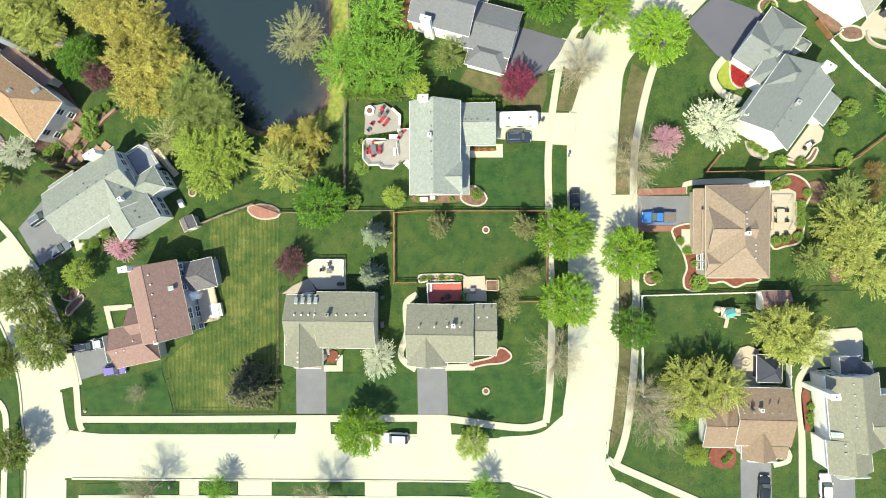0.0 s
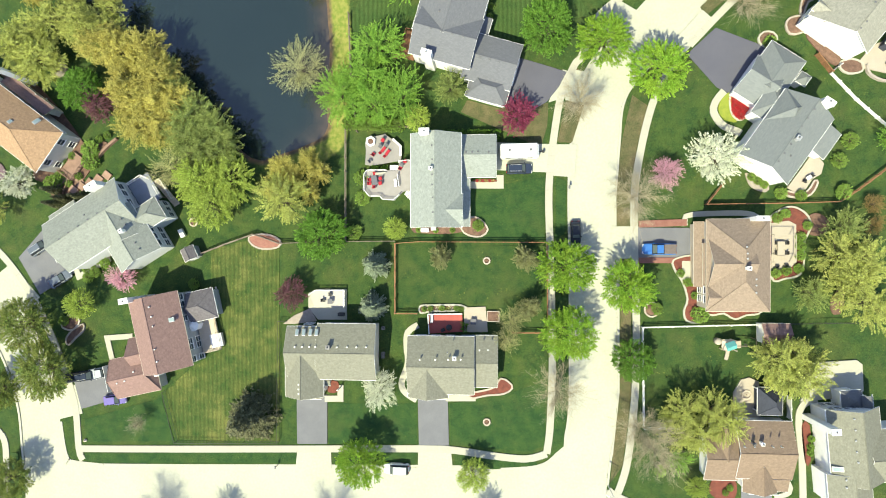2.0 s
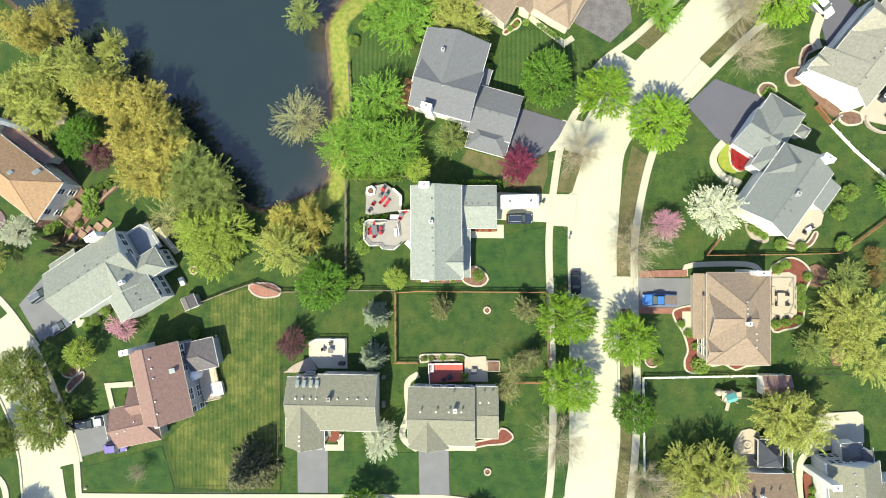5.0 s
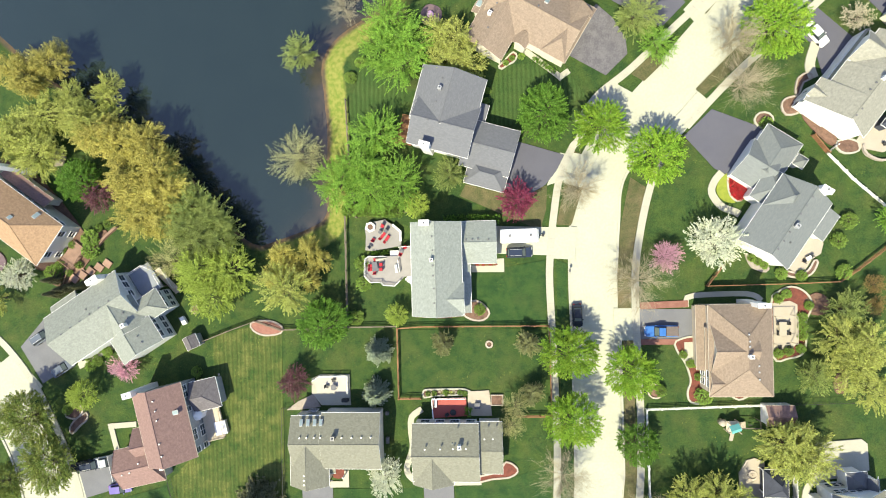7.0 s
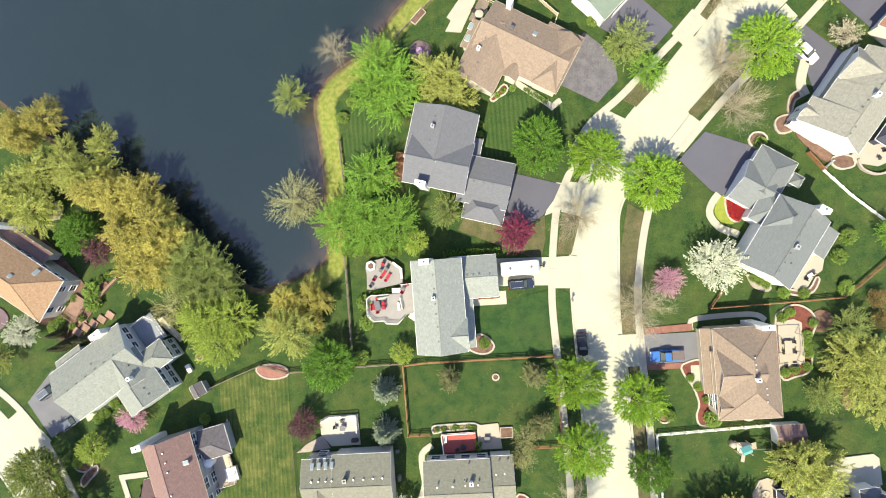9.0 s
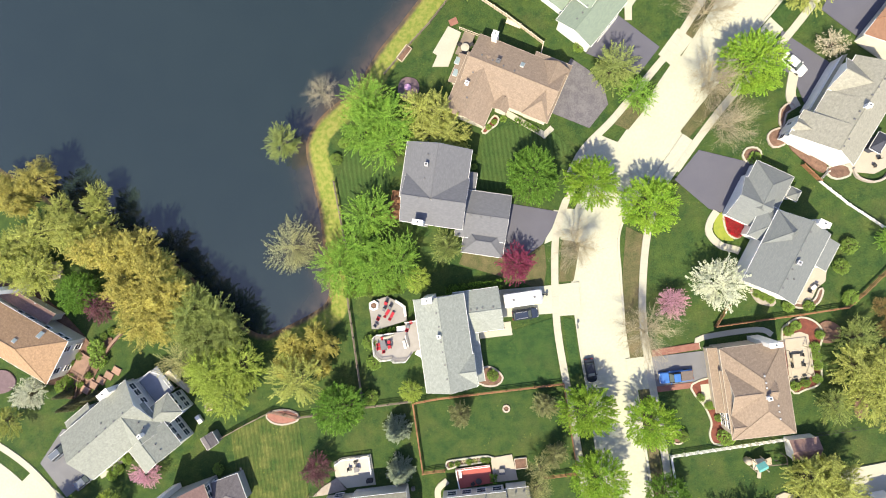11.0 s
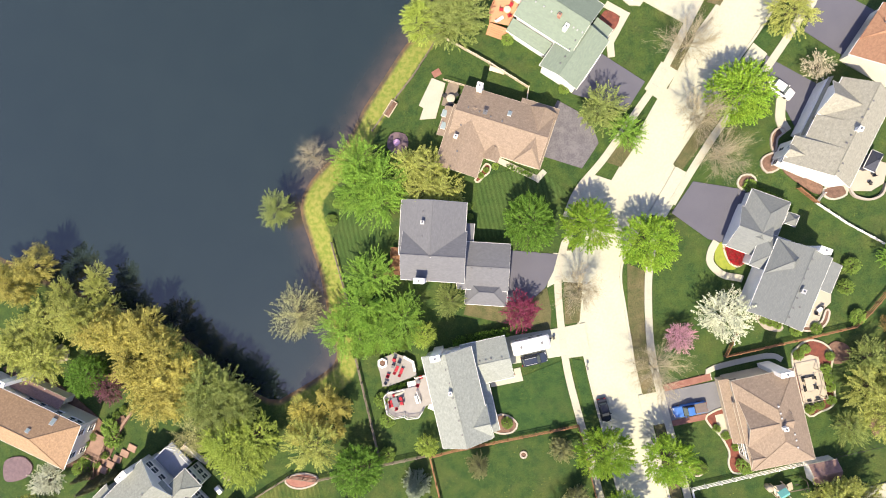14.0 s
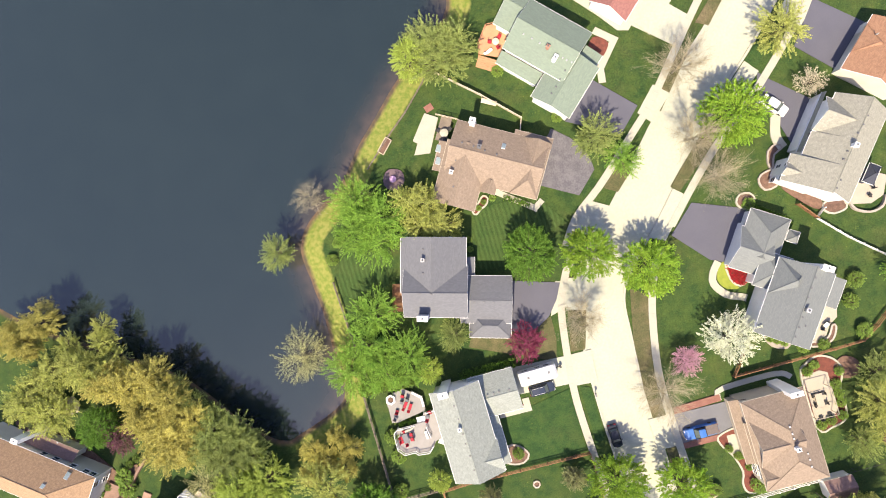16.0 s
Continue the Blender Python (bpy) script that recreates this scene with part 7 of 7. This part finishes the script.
def tree_kind(name, seed, radius, height, trunk, twigs, per, size, spread, leaf, bark, shape="round", droop=0.0, limbs=9, gap=0.25, slim=1.0, tight=0.27):
    """Meshes of a trunk with limbs and of a crown of leaf clumps, radius and height in metres."""
    rng = np.random.default_rng(seed)
    cz = trunk + (height - trunk) * 0.45
    rz = (height - trunk) * 0.55
    ends, outs = [], []
    lumps = rng.normal(0, 1, (10, 3))
    lumps[:, 2] = abs(lumps[:, 2])
    lumps /= np.linalg.norm(lumps, axis=1, keepdims=True)
    while len(ends) < twigs:
        q = rng.normal(0, 1, 3)
        q /= np.linalg.norm(q)
        if q[2] < -0.45:
            continue
        if rng.uniform() < 0.16:
            q[:2] *= 0.35
            q /= np.linalg.norm(q)
        bulge = 0.62 + 0.52 * max((lumps @ q).max(), 0) ** 6 + rng.normal(0, 0.06)
        if gap <= 0.1:
            bulge = 0.84 + 0.16 * max((lumps @ q).max(), 0) ** 4 + rng.normal(0, 0.03)
        r = bulge * (1 - 0.5 * rng.uniform(0, 1) ** 2.2)
        if shape == "cone":
            k = rng.uniform(0, 1) ** 0.75
            a = rng.uniform(0, math.tau)
            rr = radius * k * (0.86 + 0.14 * math.sin(a * 7 + seed)) * rng.uniform(0.75, 1.0)
            e = np.array([rr * math.cos(a), rr * math.sin(a), trunk + (height - trunk) * (1 - k) * rng.uniform(0.85, 1.0)])
            o = np.array([math.cos(a), math.sin(a), -0.15])
        else:
            e = np.array([q[0] * radius * r, q[1] * radius * r, cz + q[2] * rz * r])
            side = rng.normal(0, 0.35, 2) + q[:2] / max(np.hypot(q[0], q[1]), 0.15)
            o = np.array([side[0], side[1], 0.12 + 0.35 * max(q[2], 0)])
        if noise.noise(Vector(e) * (2.6 / radius) + Vector((seed, 0, 0))) < -0.32 + gap * 0.4 - 0.1:
            if rng.uniform() < gap * 2.2:
                continue
        ends.append(e)
        outs.append(o / np.linalg.norm(o))
    wood_v, wood_f = [], []

    def add(points, r0, r1, sides=6):
        v, f = tube(points, r0, r1, sides)
        k = len(wood_v)
        wood_v.extend(v)
        wood_f.extend([tuple(i + k for i in q) for q in f])

    top = height * (0.92 if shape == "cone" else 0.6)
    tr = 0.05 + height * 0.018
    add([(0, 0, -0.2), (0.03, 0.02, trunk * 0.5), (0.0, 0.05, trunk), (0.05, 0, top)], tr, tr * 0.3, 8)
    order = rng.permutation(len(ends))
    for i in order[: limbs * 6]:
        e = ends[i]
        root = np.array([0, 0, min(top, trunk * 0.85 + (e[2] - trunk) * 0.4)])
        mid = root * 0.45 + e * 0.55 + np.array([0, 0, 0.25 if shape != "cone" else -0.1])
        add([root, mid, e], tr * (0.42 if i in order[:limbs] else 0.2), 0.015, 4)
    wood = mesh_of(name + "_trunk", wood_v, wood_f, [bark])
    crown = None
    if per:
        v, f = leaves(rng, ends, outs, per, size, spread, droop, slim=slim, stray=0.5 if slim == 1.0 else 0.28, tight=tight)
        crown = bpy.data.meshes.new(name + "_crown")
        crown.from_pydata(v.tolist(), [], f.tolist())
        crown.materials.append(leaf)
    return wood, crown


def bare_kind(name, seed, radius, height, bark):
    """A leafless tree: limbs that fan out from the trunk, with branches and fine twigs along them."""
    rng = np.random.default_rng(seed)
    V, F = [], []

    def add(points, r0, r1, sides=3):
        v, f = tube(points, r0, r1, sides)
        k = len(V)
        V.extend(v)
        F.extend([tuple(i + k for i in q) for q in f])

    fork = np.array([0, 0, height * 0.22])
    add([(0, 0, -0.2), tuple(fork * 0.6), tuple(fork), (0.1, 0, height * 0.55)], 0.16, 0.06, 7)
    for n in range(24):
        a = n * 2.4 + rng.normal(0, 0.2)
        lean = rng.uniform(0.25, 1.0)
        tip = np.array([math.cos(a) * radius * lean * 0.85, math.sin(a) * radius * lean * 0.85, height * (1.0 - 0.4 * lean) * rng.uniform(0.9, 1.0)])
        root = fork + np.array([0, 0, height * 0.3 * (1 - lean)])
        bow = root * 0.5 + tip * 0.5 + np.array([0, 0, height * 0.05]) + rng.normal(0, 0.12, 3)
        add([root, bow, tip], 0.045, 0.011, 5)
        for k in range(14):
            s = rng.uniform(0.25, 1.0)
            p = root * (1 - s) ** 2 + 2 * bow * s * (1 - s) + tip * s * s
            out = tip - root
            d = out / np.linalg.norm(out) + rng.normal(0, 0.55, 3)
            q = p + d * rng.uniform(0.7, 1.7) * radius / 5
            add([p, (p + q) / 2 + rng.normal(0, 0.08, 3), q], 0.011, 0.006)
            for _ in range(12):
                w = p + (q - p) * rng.uniform(0.2, 1.0)
                e = w + (d / np.linalg.norm(d) + rng.normal(0, 0.6, 3)) * rng.uniform(0.35, 0.9) * radius / 5
                add([w, e], 0.007, 0.004)
    return mesh_of(name + "_trunk", V, F, [bark]), None


def foliage(name, colour, other, vary=0.5, light=0.3):
    return material(name, colour, other, 0.75, 0.5, 3.0, 0.7, vary=0.14, island=vary, light=light)


LEAF = {
    "maple": foliage("maple_leaves", (0.14, 0.32, 0.025), (0.29, 0.41, 0.04), 0.45),
    "lime": foliage("lime_leaves", (0.32, 0.44, 0.07), (0.42, 0.5, 0.1)),
    "dense": foliage("dense_leaves", (0.085, 0.2, 0.024), (0.145, 0.275, 0.034)),
    "fresh": foliage("fresh_leaves", (0.16, 0.34, 0.045), (0.26, 0.43, 0.06)),
    "willow": foliage("willow_leaves", (0.54, 0.46, 0.11), (0.34, 0.34, 0.085)),
    "yellow": foliage("yellow_leaves", (0.46, 0.47, 0.13), (0.33, 0.39, 0.095)),
    "olive": foliage("olive_leaves", (0.21, 0.29, 0.08), (0.32, 0.36, 0.105)),
    "pale": foliage("pale_leaves", (0.48, 0.46, 0.2), (0.38, 0.39, 0.17)),
    "plum": foliage("plum_leaves", (0.14, 0.06, 0.075), (0.2, 0.09, 0.1)),
    "crimson": foliage("crimson_leaves", (0.28, 0.05, 0.1), (0.21, 0.04, 0.08)),
    "pink": foliage("pink_blossom", (0.72, 0.42, 0.5), (0.6, 0.32, 0.4), 0.25),
    "white": foliage("white_blossom", (0.68, 0.68, 0.55), (0.54, 0.58, 0.41), 0.2),
    "spruce": foliage("spruce_needles", (0.19, 0.24, 0.16), (0.28, 0.33, 0.21), 0.4, 0.1),
    "dark": foliage("dark_needles", (0.105, 0.118, 0.058), (0.18, 0.178, 0.09), 0.4, 0.12),
    "pine": foliage("pine_needles", (0.19, 0.205, 0.08), (0.25, 0.255, 0.11), 0.4, 0.15),
    "shrub": foliage("shrub_leaves", (0.17, 0.29, 0.05), (0.25, 0.36, 0.07), 0.3),
    "tulip": foliage("tulip_petals", (0.5, 0.02, 0.03), (0.3, 0.03, 0.03), 0.4, 0.15),
    "rust": foliage("rusty_leaves", (0.3, 0.2, 0.07), (0.2, 0.16, 0.06)),
    "street": foliage("street_tree_leaves", (0.115, 0.205, 0.038), (0.26, 0.26, 0.065)),
    "cream": foliage("cream_blossom", (0.610, 0.549, 0.403), (0.512, 0.464, 0.329), 0.25),
}
# how narrow the leafy sprays are
SPRAY = {"maple": 0.21, "street": 0.21, "plum": 0.18, "crimson": 0.18, "lime": 0.17, "fresh": 0.12, "willow": 0.19, "yellow": 0.18, "olive": 0.19, "pale": 0.13, "white": 0.16, "pink": 0.15, "dense": 0.22, "spruce": 0.2, "pine": 0.18}
KINDS = {}
for kind, leaf, radius, height, trunk, twigs, per, size, spread, shape, droop, gap, slim in (
    ("maple", "maple", 5, 9.5, 2.0, 520, 42, 0.19, 0.5, "round", 0, 0.1, 1.0),
    ("lime", "lime", 5, 9.5, 2.0, 380, 48, 0.19, 0.6, "round", 0, 0.1, 1.0),
    ("dense", "dense", 5, 8.5, 1.6, 640, 32, 0.2, 0.4, "round", 0, 0.05, 1.0),
    ("fresh", "fresh", 5, 10, 2.0, 180, 74, 0.19, 1.05, "round", 0, 0.4, 1.0),
    ("willow", "willow", 5, 11, 2.0, 250, 52, 0.4, 0.8, "round", 1.0, 0.6, 0.32),
    ("yellow", "yellow", 5, 10, 2.0, 200, 56, 0.25, 0.8, "round", 0.3, 0.5, 0.6),
    ("olive", "olive", 5, 10, 2.0, 230, 52, 0.24, 0.8, "round", 0, 0.2, 0.6),
    ("pale", "pale", 5, 9, 2.0, 210, 60, 0.15, 1.1, "round", 0, 0.6, 0.6),
    ("plum", "plum", 3, 5.5, 1.2, 300, 26, 0.17, 0.42, "round", 0, 0.2, 1.0),
    ("crimson", "crimson", 3, 5.5, 1.2, 300, 26, 0.17, 0.42, "round", 0, 0.2, 1.0),
    ("pink", "pink", 3, 5, 1.2, 230, 32, 0.15, 0.5, "round", 0, 0.3, 1.0),
    ("white", "white", 4, 7, 1.5, 330, 34, 0.18, 0.6, "round", 0, 0.25, 1.0),
    ("cream", "cream", 3, 4.5, 1.2, 120, 16, 0.20, 0.5, "round", 0, 0.6, 1.0),
    ("street", "street", 5, 9.5, 2.0, 540, 44, 0.19, 0.55, "round", 0, 0.08, 1.0),
    ("rust", "rust", 3, 5, 1.0, 180, 26, 0.18, 0.5, "round", 0, 0.3, 1.0),
    ("spruce", "spruce", 3, 8, 0.3, 360, 34, 0.2, 0.42, "cone", 0, 0.1, 1.0),
    ("dark", "dark", 3, 9, 0.3, 420, 36, 0.2, 0.45, "cone", 0, 0.2, 1.0),
    ("pine", "pine", 3, 7, 0.6, 260, 34, 0.2, 0.5, "round", 0, 0.4, 1.0),
    ("shrub", "shrub", 1, 1.4, 0.1, 230, 11, 0.13, 0.09, "round", 0, 0.0, 1.0),
    ("tulip", "tulip", 1, 0.7, 0.05, 90, 14, 0.16, 0.14, "round", 0, 0.0, 1.0),
):
    KINDS[kind] = [(tree_kind(kind, 11 + 7 * s, radius, height, trunk, twigs, per, size, spread, LEAF[leaf], BARK, shape, droop, gap=gap, slim=slim, tight=SPRAY.get(kind, 0.27)), radius, height) for s in range(1 if kind in ("shrub", "cream", "tulip") else 2)]
KINDS["bare"] = [(bare_kind("bare", 5 + s, 5, 9, BARK_TWIG), 5, 9) for s in range(3)]
WORDS = {
    "maple": ("bright green young maple tree on the grass verge", "tree"), "lime": ("lime-green spring tree in full leaf", "tree"),
    "dense": ("dense dark green round-crowned tree", "tree"), "fresh": ("fresh green open-crowned spring tree", "tree"),
    "willow": ("golden yellow willow with drooping twigs", "tree"), "yellow": ("yellow-green tree in young spring leaf", "tree"),
    "olive": ("olive-green tree in thin young leaf", "tree"), "pale": ("pale grey-green tree in bud by the water", "tree"),
    "plum": ("purple-leaved ornamental plum tree", "tree"), "crimson": ("crimson-leaved ornamental tree on the lawn", "tree"),
    "pink": ("small ornamental tree in pink blossom", "tree"), "white": ("ornamental pear tree in white blossom", "tree"),
    "cream": ("small tree with sparse cream blossom", "tree"), "spruce": ("blue-grey spruce on the lawn", "conifer"),
    "dark": ("dark grey-green spruce on the lawn", "conifer"), "pine": ("small thin olive-brown tree in a back garden", "tree"),
    "shrub": ("clipped round green shrub", "shrub"),
    "tulip": ("clump of bright red tulips in the bed", "flowers"),
    "street": ("olive-green broad-crowned tree beside the street", "tree"),
    "rust": ("small rusty brown ornamental tree in young leaf", "tree"),
    "bare": ("bare leafless tree with fine pale twigs", "tree"),
}
GROUPS = {"maple": "young maples along the street", "tulip": "red tulip clumps", "shrub": "round green shrubs", "willow": "willows by the pond", "bare": "bare trees along the street"}
COUNT = [0]


def plant(kind, radius, *places, tall=1.0, z=0.0):
    """Plants a tree of that crown radius at each place."""
    for x, y in places:
        COUNT[0] += 1
        rng = random.Random(COUNT[0])
        (wood, crown), r0, h0 = KINDS[kind][COUNT[0] % len(KINDS[kind])]
        s = radius * 0.88 / r0
        word, category = WORDS[kind]
        t = base(category, (x, y), rng.uniform(0, 360), word, category, GROUPS.get(kind, ""), z)
        t.scale = (s * rng.uniform(0.93, 1.07), s * rng.uniform(0.93, 1.07), s ** 0.8 * tall * 0.85 * rng.uniform(0.92, 1.08))
        part("trunk", wood, t)
        if crown:
            part("crown", crown, t)


plant("maple", 5.3, (36.67, 36.27), (22.18, 3.65), (22.45, -7.60), (27.96, 41.51))
plant("maple", 4.8, (32.18, 0.63))
plant("dense", 4.0, (33.35, -12.05))
plant("dense", 5.3, (-19.91, 8.83), (18.67, 44.20))
plant("lime", 5.2, (-41.70, 18.37), (-36.61, 18.32), (-39.46, 14.77))
plant("maple", 6.0, (55.81, 56.87))
plant("pale", 4.0, (-47.54, 20.48))
plant("willow", 2.5, (-27.6, 20.9), (-22.9, 22.2), (-29.0, 17.0), (-22.6, 16.6), (-25.6, 19.0), (-20.7, 20.0))
plant("yellow", 4.9, (-26.6, 14.6))
plant("willow", 4.6, (-60.44, 42.58), (-56.24, 40.97), (-52.06, 41.35), (-49.46, 36.36), (-55.18, 36.00), (-54.44, 32.53), (-50.34, 32.12), (-46.76, 32.04), (-48.92, 28.48), (-52.55, 28.05))
plant("yellow", 4.6, (-76.47, 43.06), (-72.15, 40.42), (-73.77, 44.48), (-70.07, 47.02), (-64.31, 46.81), (-62.18, 45.28), (-75.93, 42.78), (-72.28, 39.57))
plant("willow", 4.2, (-69.50, 56.54), (-76.38, 55.73), (-73.19, 53.50))
plant("yellow", 2.9, (-59.55, 52.44), (-60.08, 50.01), (-58.40, 46.59), (-66.79, 51.10))
plant("olive", 2.7, (-37.6, 25.7), (-40.4, 28.4), (-43.2, 31.6), (-46.0, 35.2), (-48.6, 38.6), tall=1.25)
plant("olive", 4.6, (-43.26, 29.35), (-39.68, 27.34), (-41.71, 23.46), (-38.15, 24.13), (-44.28, 25.94))
plant("dense", 4.5, (-64.93, 35.09))
plant("plum", 3.7, (-61.84, 32.32))
plant("plum", 3.0, (-25.91, -1.50))
plant("fresh", 4.6, (-10.21, 41.04), (-12.14, 36.29), (-16.55, 33.02), (-11.14, 31.46), (-5.80, 32.78), (-4.68, 57.31), (-8.65, 55.98), (-5.43, 53.03), (-7.75, 60.74))
plant("lime", 2.5, (-3.49, 29.21))
plant("spruce", 3.3, (-10.94, 3.56), (-11.40, -3.85))
plant("olive", 3.2, (2.49, 34.09))
plant("crimson", 3.3, (14.13, 29.65))
plant("pale", 5.0, (-24.02, 37.56))
plant("lime", 2.3, (-7.36, 10.04))
plant("pine", 2.3, (0.84, 5.10), (15.31, 5.15), (15.85, -3.32))
plant("pale", 2.5, (13.0, -5.7), (12.2, -9.0), tall=1.2)
plant("dark", 1.3, (-71.5, 17.1), (-71.5, 14.6), (-69.3, 15.5), (-66.5, 15.9), tall=1.4)
plant("white", 3.6, (-10.03, -18.14), (-77.25, 18.18))
plant("white", 4.8, (46.27, 21.63))
plant("pink", 2.9, (-57.76, 0.80), (38.69, 19.78))
plant("dark", 5.2, (-33.26, -23.72))
plant("street", 5.8, (-74.65, -7.57))
plant("street", 5.8, (-71.04, -15.93))
plant("maple", 4.8, (-12.90, -30.41))
plant("lime", 3.2, (6.52, -32.38), (-65.38, -3.90))
plant("yellow", 4.8, (55.96, -10.76), (59.86, -11.60), (58.25, -14.08), (65.68, 5.63), (69.09, 4.74), (67.63, 1.59))
plant("yellow", 4.5, (69.81, -2.03))
plant("yellow", 3.8, (41.25, -19.97), (45.69, -19.67), (41.55, -23.94), (44.14, -23.22), (48.16, -21.71))
plant("lime", 2.0, (44.24, -33.40))
plant("fresh", 2.2, (41.47, -28.77))
plant("olive", 3.6, (66.68, 10.21))
plant("rust", 1.8, (72.4, 14.3), (72.3, 11.0), (70.6, 6.8))
plant("fresh", 2.4, (74.2, 25.0))
plant("olive", 3.2, (61.84, -0.33))
plant("bare", 6.0, (24.24, 31.37), (33.39, 15.58), (20.82, -17.44), (34.44, -23.30), (36.77, -26.56), (-52.04, -43.41), (-19.80, -43.21), (50.47, 66.81), (51.12, 47.65), (49.45, 54.96))
plant("bare", 3.6, (-15.67, 64.27))
plant("bare", 2.4, (-54.59, -25.59))
plant("olive", 5.0, (12.40, 82.87), (15.75, 80.79), (13.29, 79.46))
plant("lime", 4.2, (8.55, 81.65))
plant("olive", 3.6, (-23.53, 56.24))
plant("yellow", 3.9, (1.51, 58.24), (4.39, 56.98), (5.42, 53.26), (2.76, 53.84))
plant("olive", 4.2, (33.94, 59.58))
plant("fresh", 3.3, (37.41, 55.10))
plant("yellow", 4.6, (67.31, 67.87))
plant("cream", 2.8, (70.26, 58.35))

plant("fresh", 3.0, (-39.27, -42.45), (8.81, -40.52))
plant("street", 4.2, (-78.11, -36.23), (-80.66, -19.86))

plant("yellow", 3.4, (-82.63, 13.85))

# ---- shrubs and hedges ----
plant("tulip", 0.8, (50.57, 32.39), (51.40, 31.97), (52.31, 31.54), (50.82, 31.41), (51.64, 30.89), (52.46, 30.66), (50.78, 30.35), (51.41, 29.94), (51.86, 29.43), (52.95, 31.32))
plant("shrub", 1.0, (57.51, 12.15), (58.88, 12.92), (62.46, 10.92), (61.38, 8.91), (61.39, 7.37), (61.40, 5.75), (61.05, 3.64), (59.05, 3.14), (57.40, 2.84))
plant("shrub", 0.8, (41.86, 2.60), (43.00, 1.05), (43.66, 1.06), (44.24, -1.17), (45.17, -0.38), (45.18, -1.55), (53.37, 19.07), (54.38, 18.42), (55.48, 17.75))
plant("shrub", 1.6, (68.96, 25.02), (67.23, 21.74), (68.00, 16.50), (-13.72, 19.18), (-13.50, 15.52), (44.92, -4.46), (-14.92, 9.42))
plant("shrub", 2.0, (-64.98, 24.63), (-64.98, 22.51), (-72.33, 18.32), (-53.29, 26.58))
plant("shrub", 0.7, (-66.16, 2.20), (-65.03, 3.06), (-63.91, 3.82), (-62.80, 4.67), (9.24, 49.30), (9.05, 47.60), (15.28, 55.09), (63.29, -26.47), (63.30, -27.43), (63.37, -25.03), (50.27, -33.90), (49.53, -34.71))
plant("shrub", 1.2, (58.03, 16.33), (61.33, 15.96), (-64.12, 1.75), (-65.57, 0.77), (-62.22, 3.47), (-70.28, -7.40), (64.52, 45.42), (56.14, 41.79), (29.86, 65.40), (22.26, 76.04), (7.17, 10.70), (38.63, -31.34), (37.93, -3.50), (-44.98, -0.18), (-71.19, 19.70), (-13.40, 55.31), (-15.27, 52.66))
plant("pale", 2.2, (-6.69, 61.66))
plant("shrub", 0.9, (-67.6, 19.8), (-69.6, 18.4), (-66.4, 24.6), (-63.6, 26.6), (-70.8, 22.6), (-68.9, 23.6), (-62.0, 27.4))
plant("tulip", 0.35, (6.9, 18.65), (7.9, 18.65), (9.1, 18.65))
plant("yellow", 0.4, (7.4, 18.65), (8.5, 18.65), (9.7, 18.65), tall=0.2)
plant("shrub", 0.6, (-3.4, 9.9), (-0.4, 9.8), (2.6, 9.9), (13.6, 54.9), (12.5, 54.1), (-2.3, -4.2), (-1.2, -4.1), (0.9, -4.0), (3.4, -4.0), (4.2, -4.1))
plant("cream", 0.7, (-1.8, -4.0), (0.1, -3.9), (2.4, -3.9), tall=0.3)
plant("yellow", 0.6, (0.5, -4.1), (1.9, -4.1), tall=0.25)
plant("shrub", 1.3, *[((-15.94, 28.73)[0] + 1.12 * k, (-15.94, 28.73)[1] - 0.05 * k) for k in range(9)], tall=2.2)


def hedge(a, b, width, height, label, leaf):
    """A clipped hedge from a to b: leaf clumps over a long rounded block, on stems."""
    a, b = Vector(a), Vector(b)
    d = b - a
    rng = np.random.default_rng(3)
    n = int(d.length * width * 26)
    u = rng.uniform(0, d.length, n)
    v = rng.uniform(-1, 1, n)
    z = height * (0.35 + 0.65 * rng.uniform(0, 1, n) ** 0.5) * (1 - 0.25 * abs(v) ** 3)
    centres = np.stack([u, v * width / 2, z], -1)
    outs = np.stack([np.zeros(n), v * 0.6, np.ones(n)], -1)
    vv, ff = leaves(rng, centres, outs / np.linalg.norm(outs, axis=1, keepdims=True), 9, 0.2, 0.2)
    h = base("hedge", a, math.degrees(math.atan2(d.y, d.x)), label, "hedge")
    part("foliage", mesh_of("foliage", vv, ff.tolist(), [leaf]), h)
    for k in range(int(d.length / 0.9)):
        part("stem", boxes("stem", [(-0.03, -0.03, -0.1, 0.03, 0.03, height * 0.7)], BARK), h, pose(0.4 + 0.9 * k, 0, 0))


hedge((1.09, 26.68), (11.03, 26.57), 1.6, 2.0, "tall clipped green hedge behind the garage", LEAF["dense"])
hedge((17.19, 54.63), (21.23, 52.06), 0.9, 0.7, "low clipped green hedge along the path", LEAF["dense"])
hedge((-16.10, 28.50), (-11.49, 29.23), 1.0, 1.6, "rough green hedge along the fence", LEAF["pine"])
hedge((56.53, 41.34), (61.84, 36.80), 1.0, 1.0, "dark clipped hedge beside the house", LEAF["dense"])
hedge((-12.06, 21.0), (-8.9, 21.1), 0.7, 1.0, "row of dark green box shrubs between the decks", LEAF["dense"])
hedge((4.85, -8.0), (4.85, -6.4), 1.2, 1.3, "dark green clipped hedge block beside the red deck", LEAF["dense"])
